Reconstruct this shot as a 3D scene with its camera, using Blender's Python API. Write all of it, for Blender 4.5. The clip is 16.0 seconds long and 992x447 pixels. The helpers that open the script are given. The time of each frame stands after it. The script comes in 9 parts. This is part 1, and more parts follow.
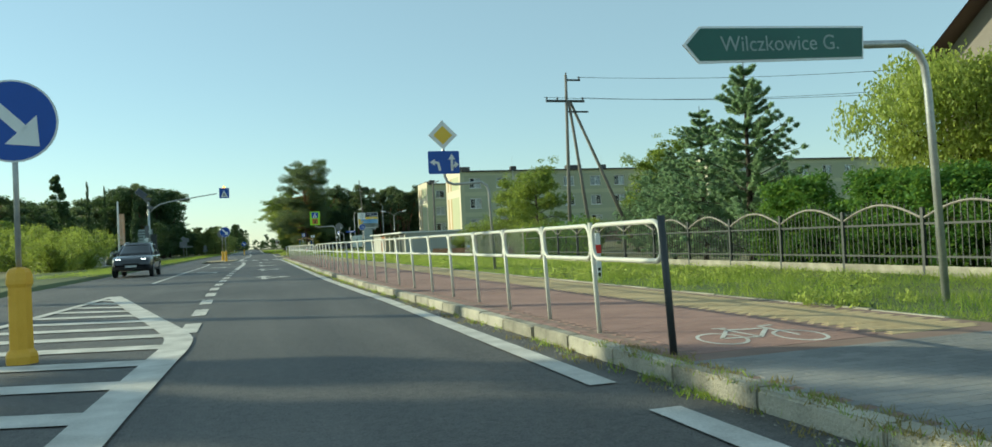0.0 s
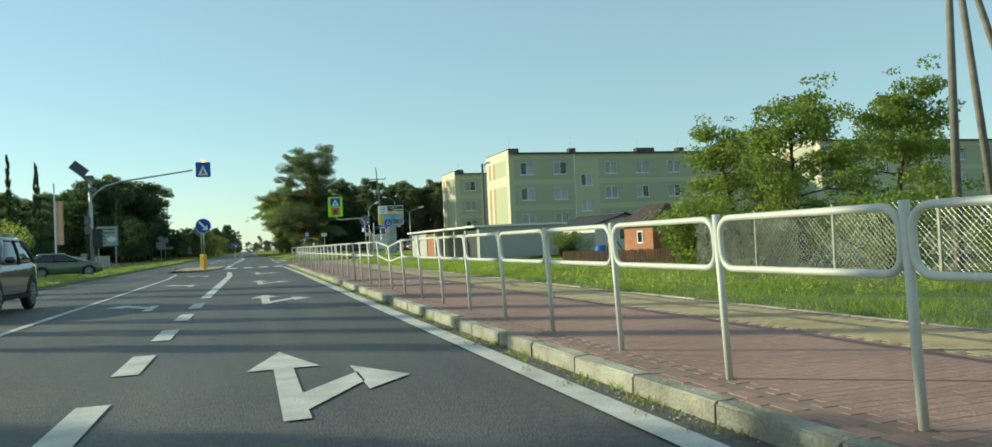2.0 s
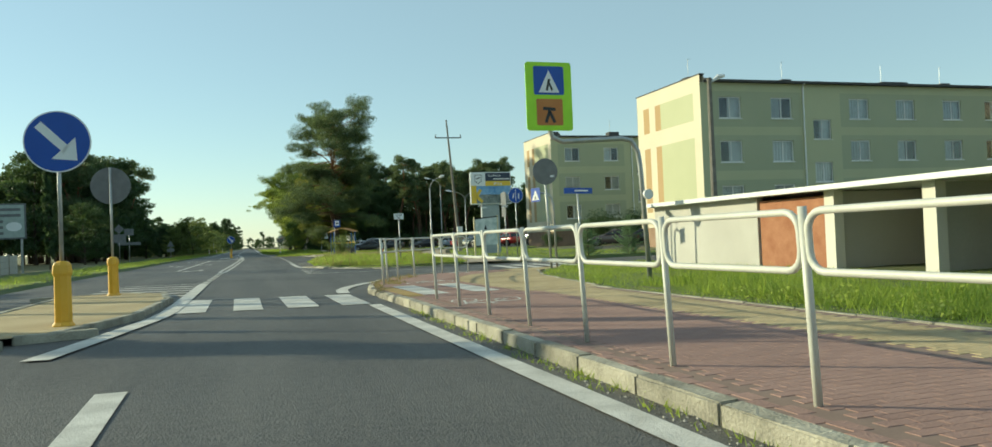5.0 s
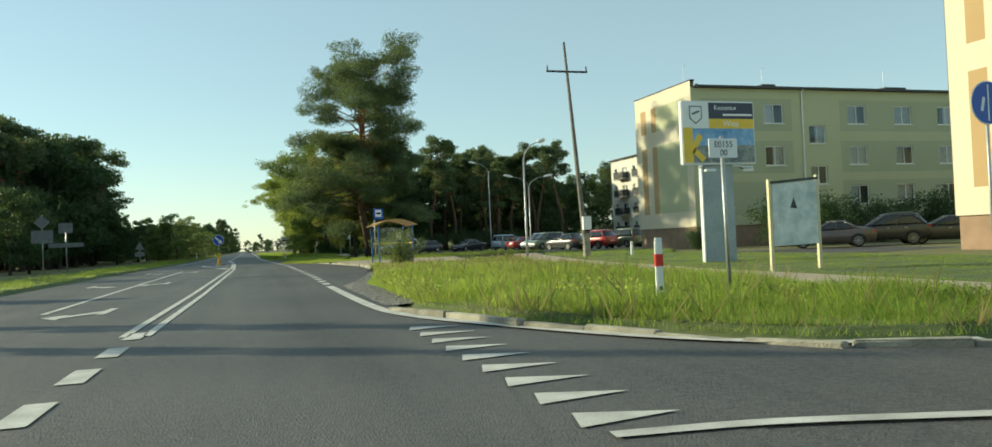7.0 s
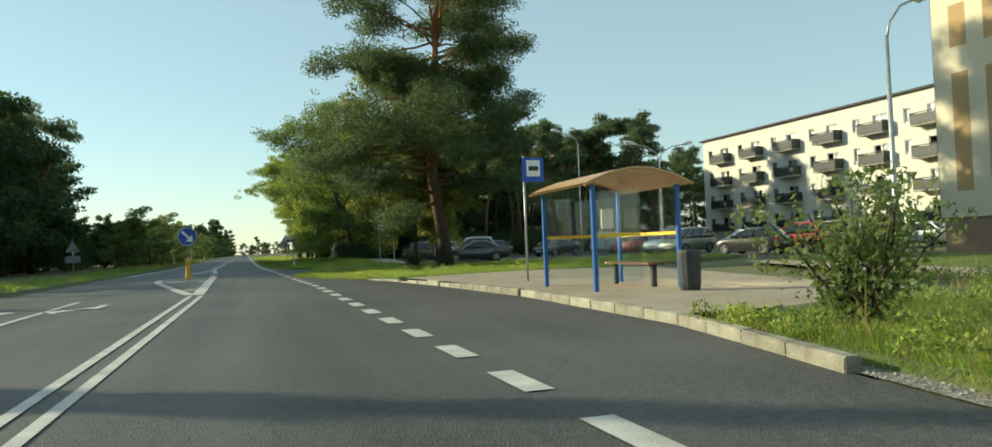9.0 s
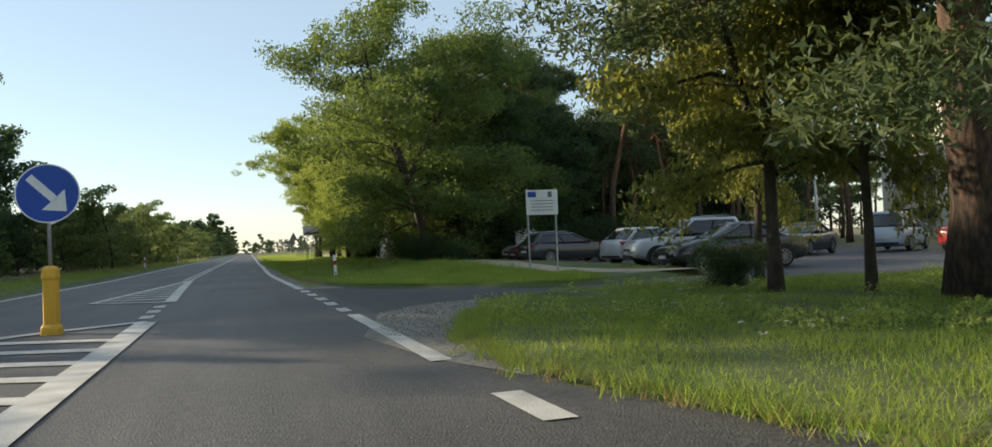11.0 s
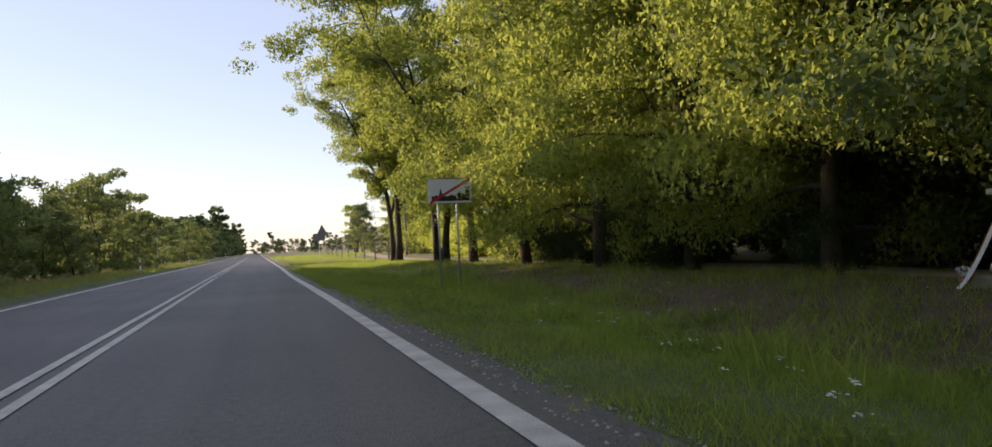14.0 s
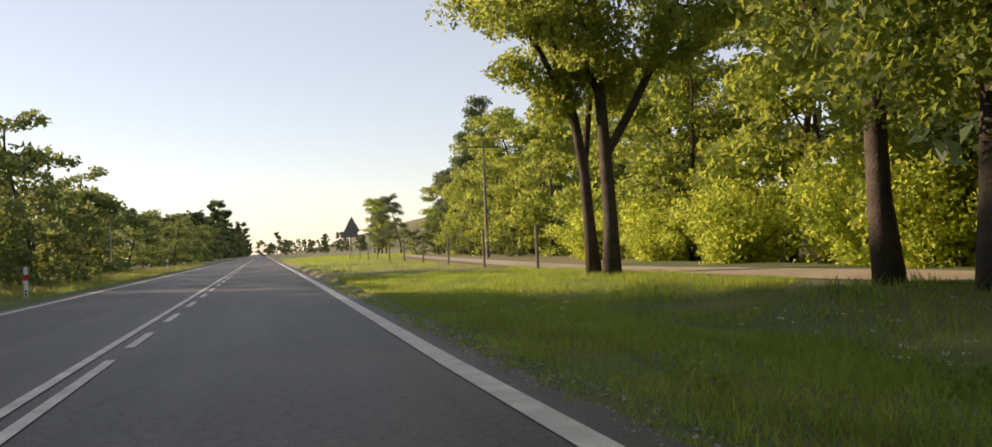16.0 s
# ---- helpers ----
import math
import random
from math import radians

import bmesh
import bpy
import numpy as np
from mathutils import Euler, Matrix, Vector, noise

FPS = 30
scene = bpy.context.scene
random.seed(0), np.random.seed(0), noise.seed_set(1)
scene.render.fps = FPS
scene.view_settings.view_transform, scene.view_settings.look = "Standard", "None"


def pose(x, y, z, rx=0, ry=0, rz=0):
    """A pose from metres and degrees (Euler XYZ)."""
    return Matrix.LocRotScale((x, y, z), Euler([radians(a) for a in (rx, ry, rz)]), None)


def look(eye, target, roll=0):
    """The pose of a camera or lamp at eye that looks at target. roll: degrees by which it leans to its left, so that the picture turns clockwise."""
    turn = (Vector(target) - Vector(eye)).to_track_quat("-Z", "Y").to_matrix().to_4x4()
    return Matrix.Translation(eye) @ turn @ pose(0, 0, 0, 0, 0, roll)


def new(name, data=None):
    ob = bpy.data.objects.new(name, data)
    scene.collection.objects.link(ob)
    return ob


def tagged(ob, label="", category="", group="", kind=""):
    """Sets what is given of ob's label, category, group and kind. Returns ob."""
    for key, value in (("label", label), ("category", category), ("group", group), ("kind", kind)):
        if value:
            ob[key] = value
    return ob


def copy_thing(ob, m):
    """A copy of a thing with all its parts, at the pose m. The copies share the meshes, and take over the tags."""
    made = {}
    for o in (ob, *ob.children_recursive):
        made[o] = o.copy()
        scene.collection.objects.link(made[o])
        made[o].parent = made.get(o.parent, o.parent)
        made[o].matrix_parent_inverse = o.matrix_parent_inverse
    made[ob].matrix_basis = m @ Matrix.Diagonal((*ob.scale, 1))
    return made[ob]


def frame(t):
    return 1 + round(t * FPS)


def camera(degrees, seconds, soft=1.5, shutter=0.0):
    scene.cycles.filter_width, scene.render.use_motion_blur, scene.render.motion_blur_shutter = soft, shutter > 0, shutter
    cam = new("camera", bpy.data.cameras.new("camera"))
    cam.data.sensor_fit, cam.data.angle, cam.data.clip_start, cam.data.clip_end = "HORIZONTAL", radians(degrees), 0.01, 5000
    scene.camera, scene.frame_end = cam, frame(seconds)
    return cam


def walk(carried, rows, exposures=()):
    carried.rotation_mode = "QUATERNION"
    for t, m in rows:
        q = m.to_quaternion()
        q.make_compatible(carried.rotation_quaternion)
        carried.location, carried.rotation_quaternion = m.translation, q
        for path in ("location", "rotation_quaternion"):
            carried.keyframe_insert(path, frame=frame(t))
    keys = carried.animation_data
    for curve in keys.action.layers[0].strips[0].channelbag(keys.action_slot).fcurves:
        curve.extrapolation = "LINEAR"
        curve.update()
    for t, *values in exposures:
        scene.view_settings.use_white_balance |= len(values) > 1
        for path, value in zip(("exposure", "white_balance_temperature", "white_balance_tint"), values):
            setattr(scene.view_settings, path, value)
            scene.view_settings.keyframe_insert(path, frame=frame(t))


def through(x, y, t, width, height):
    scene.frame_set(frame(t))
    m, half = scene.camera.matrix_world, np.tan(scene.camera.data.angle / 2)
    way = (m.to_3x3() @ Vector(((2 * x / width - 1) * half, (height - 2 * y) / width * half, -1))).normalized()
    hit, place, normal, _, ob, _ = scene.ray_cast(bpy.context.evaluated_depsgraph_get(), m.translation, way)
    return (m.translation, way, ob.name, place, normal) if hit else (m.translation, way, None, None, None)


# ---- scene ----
cam = camera(65.0, 16.0)
PATH = [
    (0, (-0.009, 16.928, 1.120), (0.579, 18.839, 1.156), -2.67),
    (0.5, (-0.032, 22.852, 1.120), (0.565, 24.760, 1.160), -2.58),
    (1, (-0.076, 28.904, 1.120), (0.526, 30.810, 1.164), -2.41),
    (1.5, (-0.085, 34.940, 1.120), (0.519, 36.847, 1.163), -2.49),
    (2, (-0.076, 41.048, 1.120), (0.528, 42.954, 1.162), -2.56),
    (2.5, (-0.077, 47.281, 1.120), (0.527, 49.187, 1.161), -2.55),
    (3, (-0.090, 53.649, 1.120), (0.513, 55.555, 1.158), -2.47),
    (3.2, (-0.097, 56.193, 1.120), (0.506, 58.100, 1.159), -2.40),
    (5.3, (-0.119, 83.025, 1.120), (0.481, 84.932, 1.156), -2.36),
    (5.5, (-0.113, 85.642, 1.120), (0.492, 87.548, 1.158), -2.26),
    (6, (-0.076, 92.382, 1.120), (0.532, 94.287, 1.163), -2.26),
    (6.5, (-0.020, 99.289, 1.120), (0.588, 101.193, 1.164), -2.33),
    (7, (0.052, 106.265, 1.120), (0.657, 108.170, 1.164), -2.38),
    (7.5, (0.127, 113.315, 1.120), (0.733, 115.220, 1.169), -2.44),
    (8, (0.220, 120.380, 1.120), (0.828, 122.285, 1.174), -2.40),
    (8.2, (0.252, 123.227, 1.120), (0.861, 125.131, 1.176), -2.34),
    (10.3, (0.438, 153.434, 1.120), (1.054, 155.337, 1.166), -2.27),
    (10.5, (0.444, 156.341, 1.120), (1.055, 158.245, 1.166), -2.28),
    (11, (0.423, 163.677, 1.120), (1.029, 165.582, 1.168), -2.37),
    (11.5, (0.351, 170.933, 1.120), (0.950, 172.841, 1.168), -2.32),
    (12, (0.258, 177.996, 1.120), (0.853, 179.905, 1.167), -2.32),
    (12.5, (0.131, 185.061, 1.120), (0.723, 186.971, 1.169), -2.33),
    (13, (0.006, 192.003, 1.120), (0.592, 193.915, 1.166), -2.49),
    (13.5, (-0.109, 198.940, 1.120), (0.479, 200.851, 1.167), -2.60),
    (14, (-0.207, 205.883, 1.120), (0.382, 207.794, 1.166), -2.69),
    (14.5, (-0.274, 212.792, 1.120), (0.312, 214.704, 1.168), -2.68),
    (15, (-0.327, 219.770, 1.120), (0.255, 221.683, 1.171), -2.73),
    (15.5, (-0.397, 227.018, 1.120), (0.184, 228.931, 1.168), -2.79),
    (16, (-0.464, 234.323, 1.120), (0.113, 236.238, 1.170), -2.71),
]
walk(cam, [(t, look(eye, target, roll)) for t, eye, target, roll in PATH],
     exposures=[(0, 0.18, 6200, -14), (3, 0.13, 6300, -13), (8.2, 0.27, 6800, -10), (10.5, 0.33, 6700, -1), (11, 0.43, 6800, 8), (12.1, 0.47, 6200, 7), (13, 0.51, 6700, 22), (14, 0.53, 7000, 27), (16, 0.49, 7900, 23)])

# ---------------------------------------------------------------- world, sun, exposure
world = bpy.data.worlds.new("sky")
scene.world = world
world.use_nodes = True
SUN_AZ, SUN_EL = 56.0, 18.2          # degrees left of the road's heading, degrees above the horizon
wn = world.node_tree.nodes
wl = world.node_tree.links
sky = wn.new("ShaderNodeTexSky")
sky.sky_type = "NISHITA"
sky.sun_disc = False
sky.sun_elevation = radians(SUN_EL)
sky.sun_rotation = radians(-SUN_AZ)
sky.air_density, sky.dust_density, sky.ozone_density = 1.0, 0.2, 2.0
wn["Background"].inputs["Strength"].default_value = 0.145
haze = wn.new("ShaderNodeMixRGB")
haze.inputs[0].default_value = 0.44
haze.inputs[2].default_value = (3.6, 4.2, 4.75, 1)      # thin morning haze over the whole sky
wl.new(sky.outputs["Color"], haze.inputs[1])
wl.new(haze.outputs[0], wn["Background"].inputs["Color"])
sun_data = bpy.data.lights.new("sun", "SUN")
sun_data.energy, sun_data.angle, sun_data.color = 5.0, radians(0.6), (1.0, 0.86, 0.66)
sun = new("sun", sun_data)
sun_from = Vector((-math.sin(radians(SUN_AZ)) * math.cos(radians(SUN_EL)),
                   math.cos(radians(SUN_AZ)) * math.cos(radians(SUN_EL)), math.sin(radians(SUN_EL))))
sun.matrix_basis = look(sun_from * 60 + Vector((0, 100, 0)), (0, 100, 0))
scene.view_settings.exposure = 0.0


# ---------------------------------------------------------------- materials
def shader(name):
    m = bpy.data.materials.new(name)
    m.use_nodes = True
    return m, m.node_tree.nodes, m.node_tree.links, m.node_tree.nodes["Principled BSDF"]


def mat(name, a, b=None, rough=0.8, metal=0.0, scale=4.0, fine=60.0, bump=0.0, spread=0.5, island=0.0, random_object=0.0, coat=0.0):
    """A surface that wanders between colours a and b at two scales, with fine relief."""
    m, n, l, p = shader(name)
    b = b or tuple(c * 0.75 for c in a)
    where = n.new("ShaderNodeTexCoord")
    big, small = n.new("ShaderNodeTexNoise"), n.new("ShaderNodeTexNoise")
    big.inputs["Scale"].default_value, small.inputs["Scale"].default_value = scale, fine
    big.inputs["Detail"].default_value, small.inputs["Detail"].default_value = 5, 3
    l.new(where.outputs["Object"], big.inputs["Vector"])
    l.new(where.outputs["Object"], small.inputs["Vector"])
    add = n.new("ShaderNodeMath")
    add.operation = "ADD"
    half = n.new("ShaderNodeMath")
    half.operation, half.inputs[1].default_value = "MULTIPLY_ADD", 0.45
    half.inputs[2].default_value = -0.22
    l.new(small.outputs["Fac"], half.inputs[0])
    l.new(big.outputs["Fac"], add.inputs[0])
    l.new(half.outputs[0], add.inputs[1])
    last = add.outputs[0]
    if island or random_object:
        src = n.new("ShaderNodeNewGeometry").outputs["Random Per Island"] if island else n.new("ShaderNodeObjectInfo").outputs["Random"]
        more = n.new("ShaderNodeMath")
        more.operation, more.inputs[1].default_value, = "MULTIPLY_ADD", island or random_object
        l.new(src, more.inputs[0])
        l.new(last, more.inputs[2])
        shift = n.new("ShaderNodeMath")
        shift.operation, shift.inputs[1].default_value = "SUBTRACT", (island or random_object) / 2
        l.new(more.outputs[0], shift.inputs[0])
        last = shift.outputs[0]
    ramp = n.new("ShaderNodeValToRGB")
    ramp.color_ramp.elements[0].position, ramp.color_ramp.elements[1].position = 0.5 - spread / 2, 0.5 + spread / 2
    ramp.color_ramp.elements[0].color, ramp.color_ramp.elements[1].color = (*a, 1), (*b, 1)
    l.new(last, ramp.inputs[0])
    l.new(ramp.outputs[0], p.inputs["Base Color"])
    p.inputs["Roughness"].default_value, p.inputs["Metallic"].default_value = rough, metal
    if coat:
        p.inputs["Coat Weight"].default_value = coat
        p.inputs["Coat Roughness"].default_value = 0.05
    if bump:
        bp = n.new("ShaderNodeBump")
        bp.inputs["Strength"].default_value, bp.inputs["Distance"].default_value = bump, 0.02
        l.new(small.outputs["Fac"], bp.inputs["Height"])
        l.new(bp.outputs[0], p.inputs["Normal"])
    return m


def leaf_mat(name, a, b, glow, through=0.4, patch=0.9):
    """Leaves: two greens by leaf, part of the light passing through."""
    m, n, l, p = shader(name)
    g = n.new("ShaderNodeNewGeometry")
    ramp = n.new("ShaderNodeValToRGB")
    ramp.color_ramp.elements[0].color, ramp.color_ramp.elements[1].color = (*a, 1), (*b, 1)
    where = n.new("ShaderNodeTexCoord")
    clump = n.new("ShaderNodeTexNoise")
    clump.inputs["Scale"].default_value, clump.inputs["Detail"].default_value = patch, 2.0
    l.new(where.outputs["Object"], clump.inputs["Vector"])
    spread = n.new("ShaderNodeMath")
    spread.operation = "MULTIPLY_ADD"
    spread.inputs[1].default_value, spread.inputs[2].default_value = 2.0, -0.85
    l.new(clump.outputs["Fac"], spread.inputs[0])
    both = n.new("ShaderNodeMath")
    both.operation, both.inputs[1].default_value = "MULTIPLY_ADD", 0.6
    l.new(g.outputs["Random Per Island"], both.inputs[0])
    l.new(spread.outputs[0], both.inputs[2])
    l.new(both.outputs[0], ramp.inputs[0])
    l.new(ramp.outputs[0], p.inputs["Base Color"])
    p.inputs["Roughness"].default_value = 0.55
    p.inputs["Specular IOR Level"].default_value = 0.25
    tr = n.new("ShaderNodeBsdfTranslucent")
    mixc = n.new("ShaderNodeMixRGB")
    mixc.inputs[0].default_value = 0.6
    mixc.inputs[2].default_value = (*glow, 1)
    l.new(ramp.outputs[0], mixc.inputs[1])
    l.new(mixc.outputs[0], tr.inputs["Color"])
    mx = n.new("ShaderNodeMixShader")
    mx.inputs[0].default_value = through
    l.new(p.outputs[0], mx.inputs[1])
    l.new(tr.outputs[0], mx.inputs[2])
    l.new(mx.outputs[0], n["Material Output"].inputs["Surface"])
    return m


def glass_mat(name, tint, rough=0.03):
    m, n, l, p = shader(name)
    p.inputs["Base Color"].default_value = (*tint, 1)
    p.inputs["Roughness"].default_value = rough
    p.inputs["Transmission Weight"].default_value = 1.0
    p.inputs["IOR"].default_value = 1.45
    return m


def asphalt_mat(name, dark, light, crack):
    """Asphalt: stone grain, long worn streaks along the lanes, paler and darker patches, fine cracks."""
    m, n, l, p = shader(name)
    where = n.new("ShaderNodeTexCoord")

    def noise(scale, stretch=(1, 1, 1), detail=4.0):
        mp = n.new("ShaderNodeMapping")
        mp.inputs["Scale"].default_value = stretch
        l.new(where.outputs["Object"], mp.inputs["Vector"])
        t = n.new("ShaderNodeTexNoise")
        t.inputs["Scale"].default_value, t.inputs["Detail"].default_value = scale, detail
        l.new(mp.outputs[0], t.inputs["Vector"])
        return t.outputs["Fac"]

    def math_node(op, a, b, c=None):
        q = n.new("ShaderNodeMath")
        q.operation = op
        for k, v in enumerate((a, b, c)):
            if v is None:
                continue
            if isinstance(v, (int, float)):
                q.inputs[k].default_value = v
            else:
                l.new(v, q.inputs[k])
        return q.outputs[0]
    grain, patch, streak, mottle = noise(55, detail=2), noise(0.22), noise(0.9, (1.6, 0.06, 1)), noise(13.0)
    v = math_node("MULTIPLY_ADD", grain, 0.95, math_node("MULTIPLY_ADD", patch, 0.55, math_node("MULTIPLY", streak, 0.45)))
    v = math_node("MULTIPLY_ADD", mottle, 0.55, v)
    ramp = n.new("ShaderNodeValToRGB")
    ramp.color_ramp.elements[0].position, ramp.color_ramp.elements[1].position = 0.40, 0.61
    ramp.color_ramp.elements[0].color, ramp.color_ramp.elements[1].color = (*dark, 1), (*light, 1)
    l.new(math_node("MULTIPLY", v, 0.4), ramp.inputs[0])
    cell = n.new("ShaderNodeTexVoronoi")
    cell.feature = "DISTANCE_TO_EDGE"
    cell.inputs["Scale"].default_value = 0.23
    warp = n.new("ShaderNodeMixRGB")
    warp.inputs[0].default_value = 0.12
    wob = n.new("ShaderNodeTexNoise")
    wob.inputs["Scale"].default_value = 1.2
    l.new(where.outputs["Object"], wob.inputs["Vector"])
    l.new(where.outputs["Object"], warp.inputs[1])
    l.new(wob.outputs["Color"], warp.inputs[2])
    l.new(warp.outputs[0], cell.inputs["Vector"])
    thin = n.new("ShaderNodeValToRGB")
    thin.color_ramp.elements[0].position, thin.color_ramp.elements[1].position = 0.002, 0.006
    thin.color_ramp.elements[0].color = (crack, crack, crack, 1)
    l.new(cell.outputs["Distance"], thin.inputs[0])
    mul = n.new("ShaderNodeMixRGB")
    mul.blend_type = "MULTIPLY"
    mul.inputs[0].default_value = 1.0
    l.new(ramp.outputs[0], mul.inputs[1])
    l.new(thin.outputs[0], mul.inputs[2])
    l.new(mul.outputs[0], p.inputs["Base Color"])
    p.inputs["Roughness"].default_value = 0.64
    bp = n.new("ShaderNodeBump")
    bp.inputs["Strength"].default_value, bp.inputs["Distance"].default_value = 0.7, 0.02
    l.new(grain, bp.inputs["Height"])
    l.new(bp.outputs[0], p.inputs["Normal"])
    return m


ASPHALT = asphalt_mat("asphalt", (0.038, 0.036, 0.034), (0.145, 0.134, 0.119), 0.86)
ASPHALT_DARK = asphalt_mat("asphalt_patched", (0.03, 0.03, 0.032), (0.09, 0.088, 0.085), 0.86)
PAINT = mat("road_paint", (0.38, 0.36, 0.32), (0.70, 0.67, 0.61), 0.7, scale=2.5, fine=60, spread=0.5, bump=0.3)
GRASSY = mat("turf", (0.05, 0.09, 0.022), (0.12, 0.13, 0.045), 0.95, scale=0.5, fine=9, spread=0.6, bump=0.8)
DRY_GROUND = mat("field", (0.10, 0.115, 0.035), (0.2, 0.17, 0.08), 0.95, scale=0.08, fine=1.5, spread=0.6, bump=0.5)
GRAVEL = mat("gravel", (0.15, 0.135, 0.11), (0.34, 0.31, 0.265), 0.95, scale=9.0, fine=55, bump=1.0, spread=0.5)
PEBBLE = mat("pebble", (0.14, 0.13, 0.11), (0.38, 0.355, 0.315), 0.9, scale=3.0, fine=40, island=0.9)
SOIL = mat("leaf_litter", (0.05, 0.034, 0.022), (0.13, 0.09, 0.055), 0.95, scale=1.5, fine=25, bump=0.9, spread=0.5)
SANDY = mat("sandy_path", (0.30, 0.24, 0.17), (0.42, 0.35, 0.26), 0.95, scale=0.8, fine=30, bump=0.6)
CONCRETE = mat("concrete", (0.20, 0.185, 0.145), (0.48, 0.445, 0.355), 0.9, scale=3.5, fine=40, bump=0.8, random_object=0.4, spread=0.6)
RED_PAVER = mat("red_paver", (0.26, 0.155, 0.128), (0.36, 0.22, 0.18), 0.9, scale=0.7, fine=60, bump=0.4, island=0.2)
BUFF_PAVER = mat("buff_paver", (0.36, 0.27, 0.14), (0.50, 0.39, 0.22), 0.9, scale=0.7, fine=60, bump=0.4, island=0.25)
TACTILE = mat("ochre_tactile", (0.34, 0.22, 0.07), (0.46, 0.31, 0.11), 0.9, scale=3, fine=45, bump=0.8)
GREY_PAVER = mat("grey_paver", (0.16, 0.16, 0.155), (0.27, 0.265, 0.25), 0.9, scale=0.7, fine=60, bump=0.4, island=0.25)
JOINT = mat("paver_joint_sand", (0.19, 0.125, 0.10), (0.27, 0.185, 0.145), 0.95, scale=3, fine=50)
RAIL_PAINT = mat("cream_rail_paint", (0.50, 0.49, 0.43), (0.66, 0.65, 0.57), 0.45, scale=3, fine=40, spread=0.8)
GALV = mat("galvanised_steel", (0.34, 0.35, 0.35), (0.5, 0.51, 0.5), 0.45, metal=0.6, scale=5, fine=40)
DARK_STEEL = mat("dark_painted_steel", (0.02, 0.025, 0.028), (0.045, 0.05, 0.05), 0.5, scale=5, fine=40)
SIGN_BACK = mat("sign_back_grey", (0.12, 0.125, 0.13), (0.19, 0.195, 0.2), 0.5, metal=0.3)
SIGN_BLUE = mat("sign_blue", (0.004, 0.06, 0.36), (0.006, 0.075, 0.42), 0.35, scale=2)
SIGN_GREEN = mat("sign_green", (0.004, 0.075, 0.055), (0.006, 0.10, 0.07), 0.35, scale=2)
SIGN_WHITE = mat("sign_white", (0.72, 0.74, 0.75), (0.82, 0.83, 0.83), 0.35, scale=2)
SIGN_YELLOW = mat("sign_yellow", (0.75, 0.50, 0.04), (0.80, 0.55, 0.06), 0.4, scale=2)
SIGN_BLACK = mat("sign_black", (0.012, 0.012, 0.013), (0.02, 0.02, 0.02), 0.4)
SIGN_RED = mat("sign_red", (0.55, 0.02, 0.02), (0.62, 0.03, 0.025), 0.4)
SIGN_LIME = mat("sign_fluorescent_lime", (0.38, 0.75, 0.02), (0.45, 0.82, 0.03), 0.4)
SIGN_ORANGE = mat("sign_orange_brown", (0.45, 0.16, 0.03), (0.5, 0.2, 0.04), 0.4)
BOLLARD_YELLOW = mat("bollard_yellow", (0.68, 0.36, 0.02), (0.80, 0.46, 0.05), 0.5, scale=4, spread=0.8)
CREAM_WALL = mat("cream_render", (0.64, 0.56, 0.42), (0.70, 0.62, 0.48), 0.92, scale=0.4, fine=30, spread=0.9)
GREEN_WALL = mat("olive_render", (0.37, 0.385, 0.255), (0.43, 0.445, 0.31), 0.92, scale=0.4, fine=30, spread=0.9)
PALE_WALL = mat("pale_yellow_render", (0.45, 0.46, 0.29), (0.52, 0.52, 0.34), 0.92, scale=0.4, fine=30, spread=0.9)
BROWN_WALL = mat("tan_render", (0.42, 0.28, 0.14), (0.48, 0.33, 0.17), 0.92, scale=0.4, fine=30, spread=0.9)
PLINTH = mat("brown_plinth", (0.26, 0.17, 0.11), (0.36, 0.24, 0.165), 0.9, scale=1.5, fine=40)
WHITE_WALL = mat("white_render", (0.62, 0.58, 0.50), (0.74, 0.70, 0.62), 0.92, scale=0.5, fine=30, spread=0.9)
ARCH_STEEL = mat("dull_grey_fence_steel", (0.17, 0.15, 0.13), (0.30, 0.27, 0.24), 0.7, scale=6, fine=40)
TAUPE_RENDER = mat("taupe_render", (0.20, 0.175, 0.155), (0.27, 0.24, 0.21), 0.92, scale=0.6, fine=30)
PLAIN_RENDER = mat("weathered_pale_render", (0.44, 0.42, 0.38), (0.55, 0.53, 0.48), 0.92, scale=0.6, fine=30)
GREY_WALL = mat("grey_render", (0.40, 0.39, 0.35), (0.50, 0.49, 0.44), 0.92, scale=0.5, fine=30)
ROOFING = mat("roof_felt", (0.05, 0.05, 0.055), (0.09, 0.09, 0.09), 0.85, scale=1.0, fine=30)
BROWN_ROOF = mat("brown_sheet_roof", (0.07, 0.04, 0.028), (0.11, 0.065, 0.045), 0.55, scale=1.0, fine=30)
BRICK_WALL = mat("orange_brick", (0.30, 0.12, 0.06), (0.42, 0.2, 0.11), 0.9, scale=3, fine=30)
WINDOW_WHITE = mat("white_window_plastic", (0.74, 0.74, 0.72), (0.82, 0.82, 0.80), 0.4)
CURTAIN = mat("net_curtain", (0.35, 0.36, 0.36), (0.6, 0.6, 0.58), 0.9, scale=3, fine=20, random_object=0.8)
# Near-black tone: the dimness of rooms behind glass is in the colour.
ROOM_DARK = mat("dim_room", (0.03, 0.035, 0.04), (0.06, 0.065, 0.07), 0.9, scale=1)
BARK = mat("grey_brown_bark", (0.035, 0.028, 0.022), (0.10, 0.078, 0.058), 0.95, scale=3, fine=22, bump=1.0)


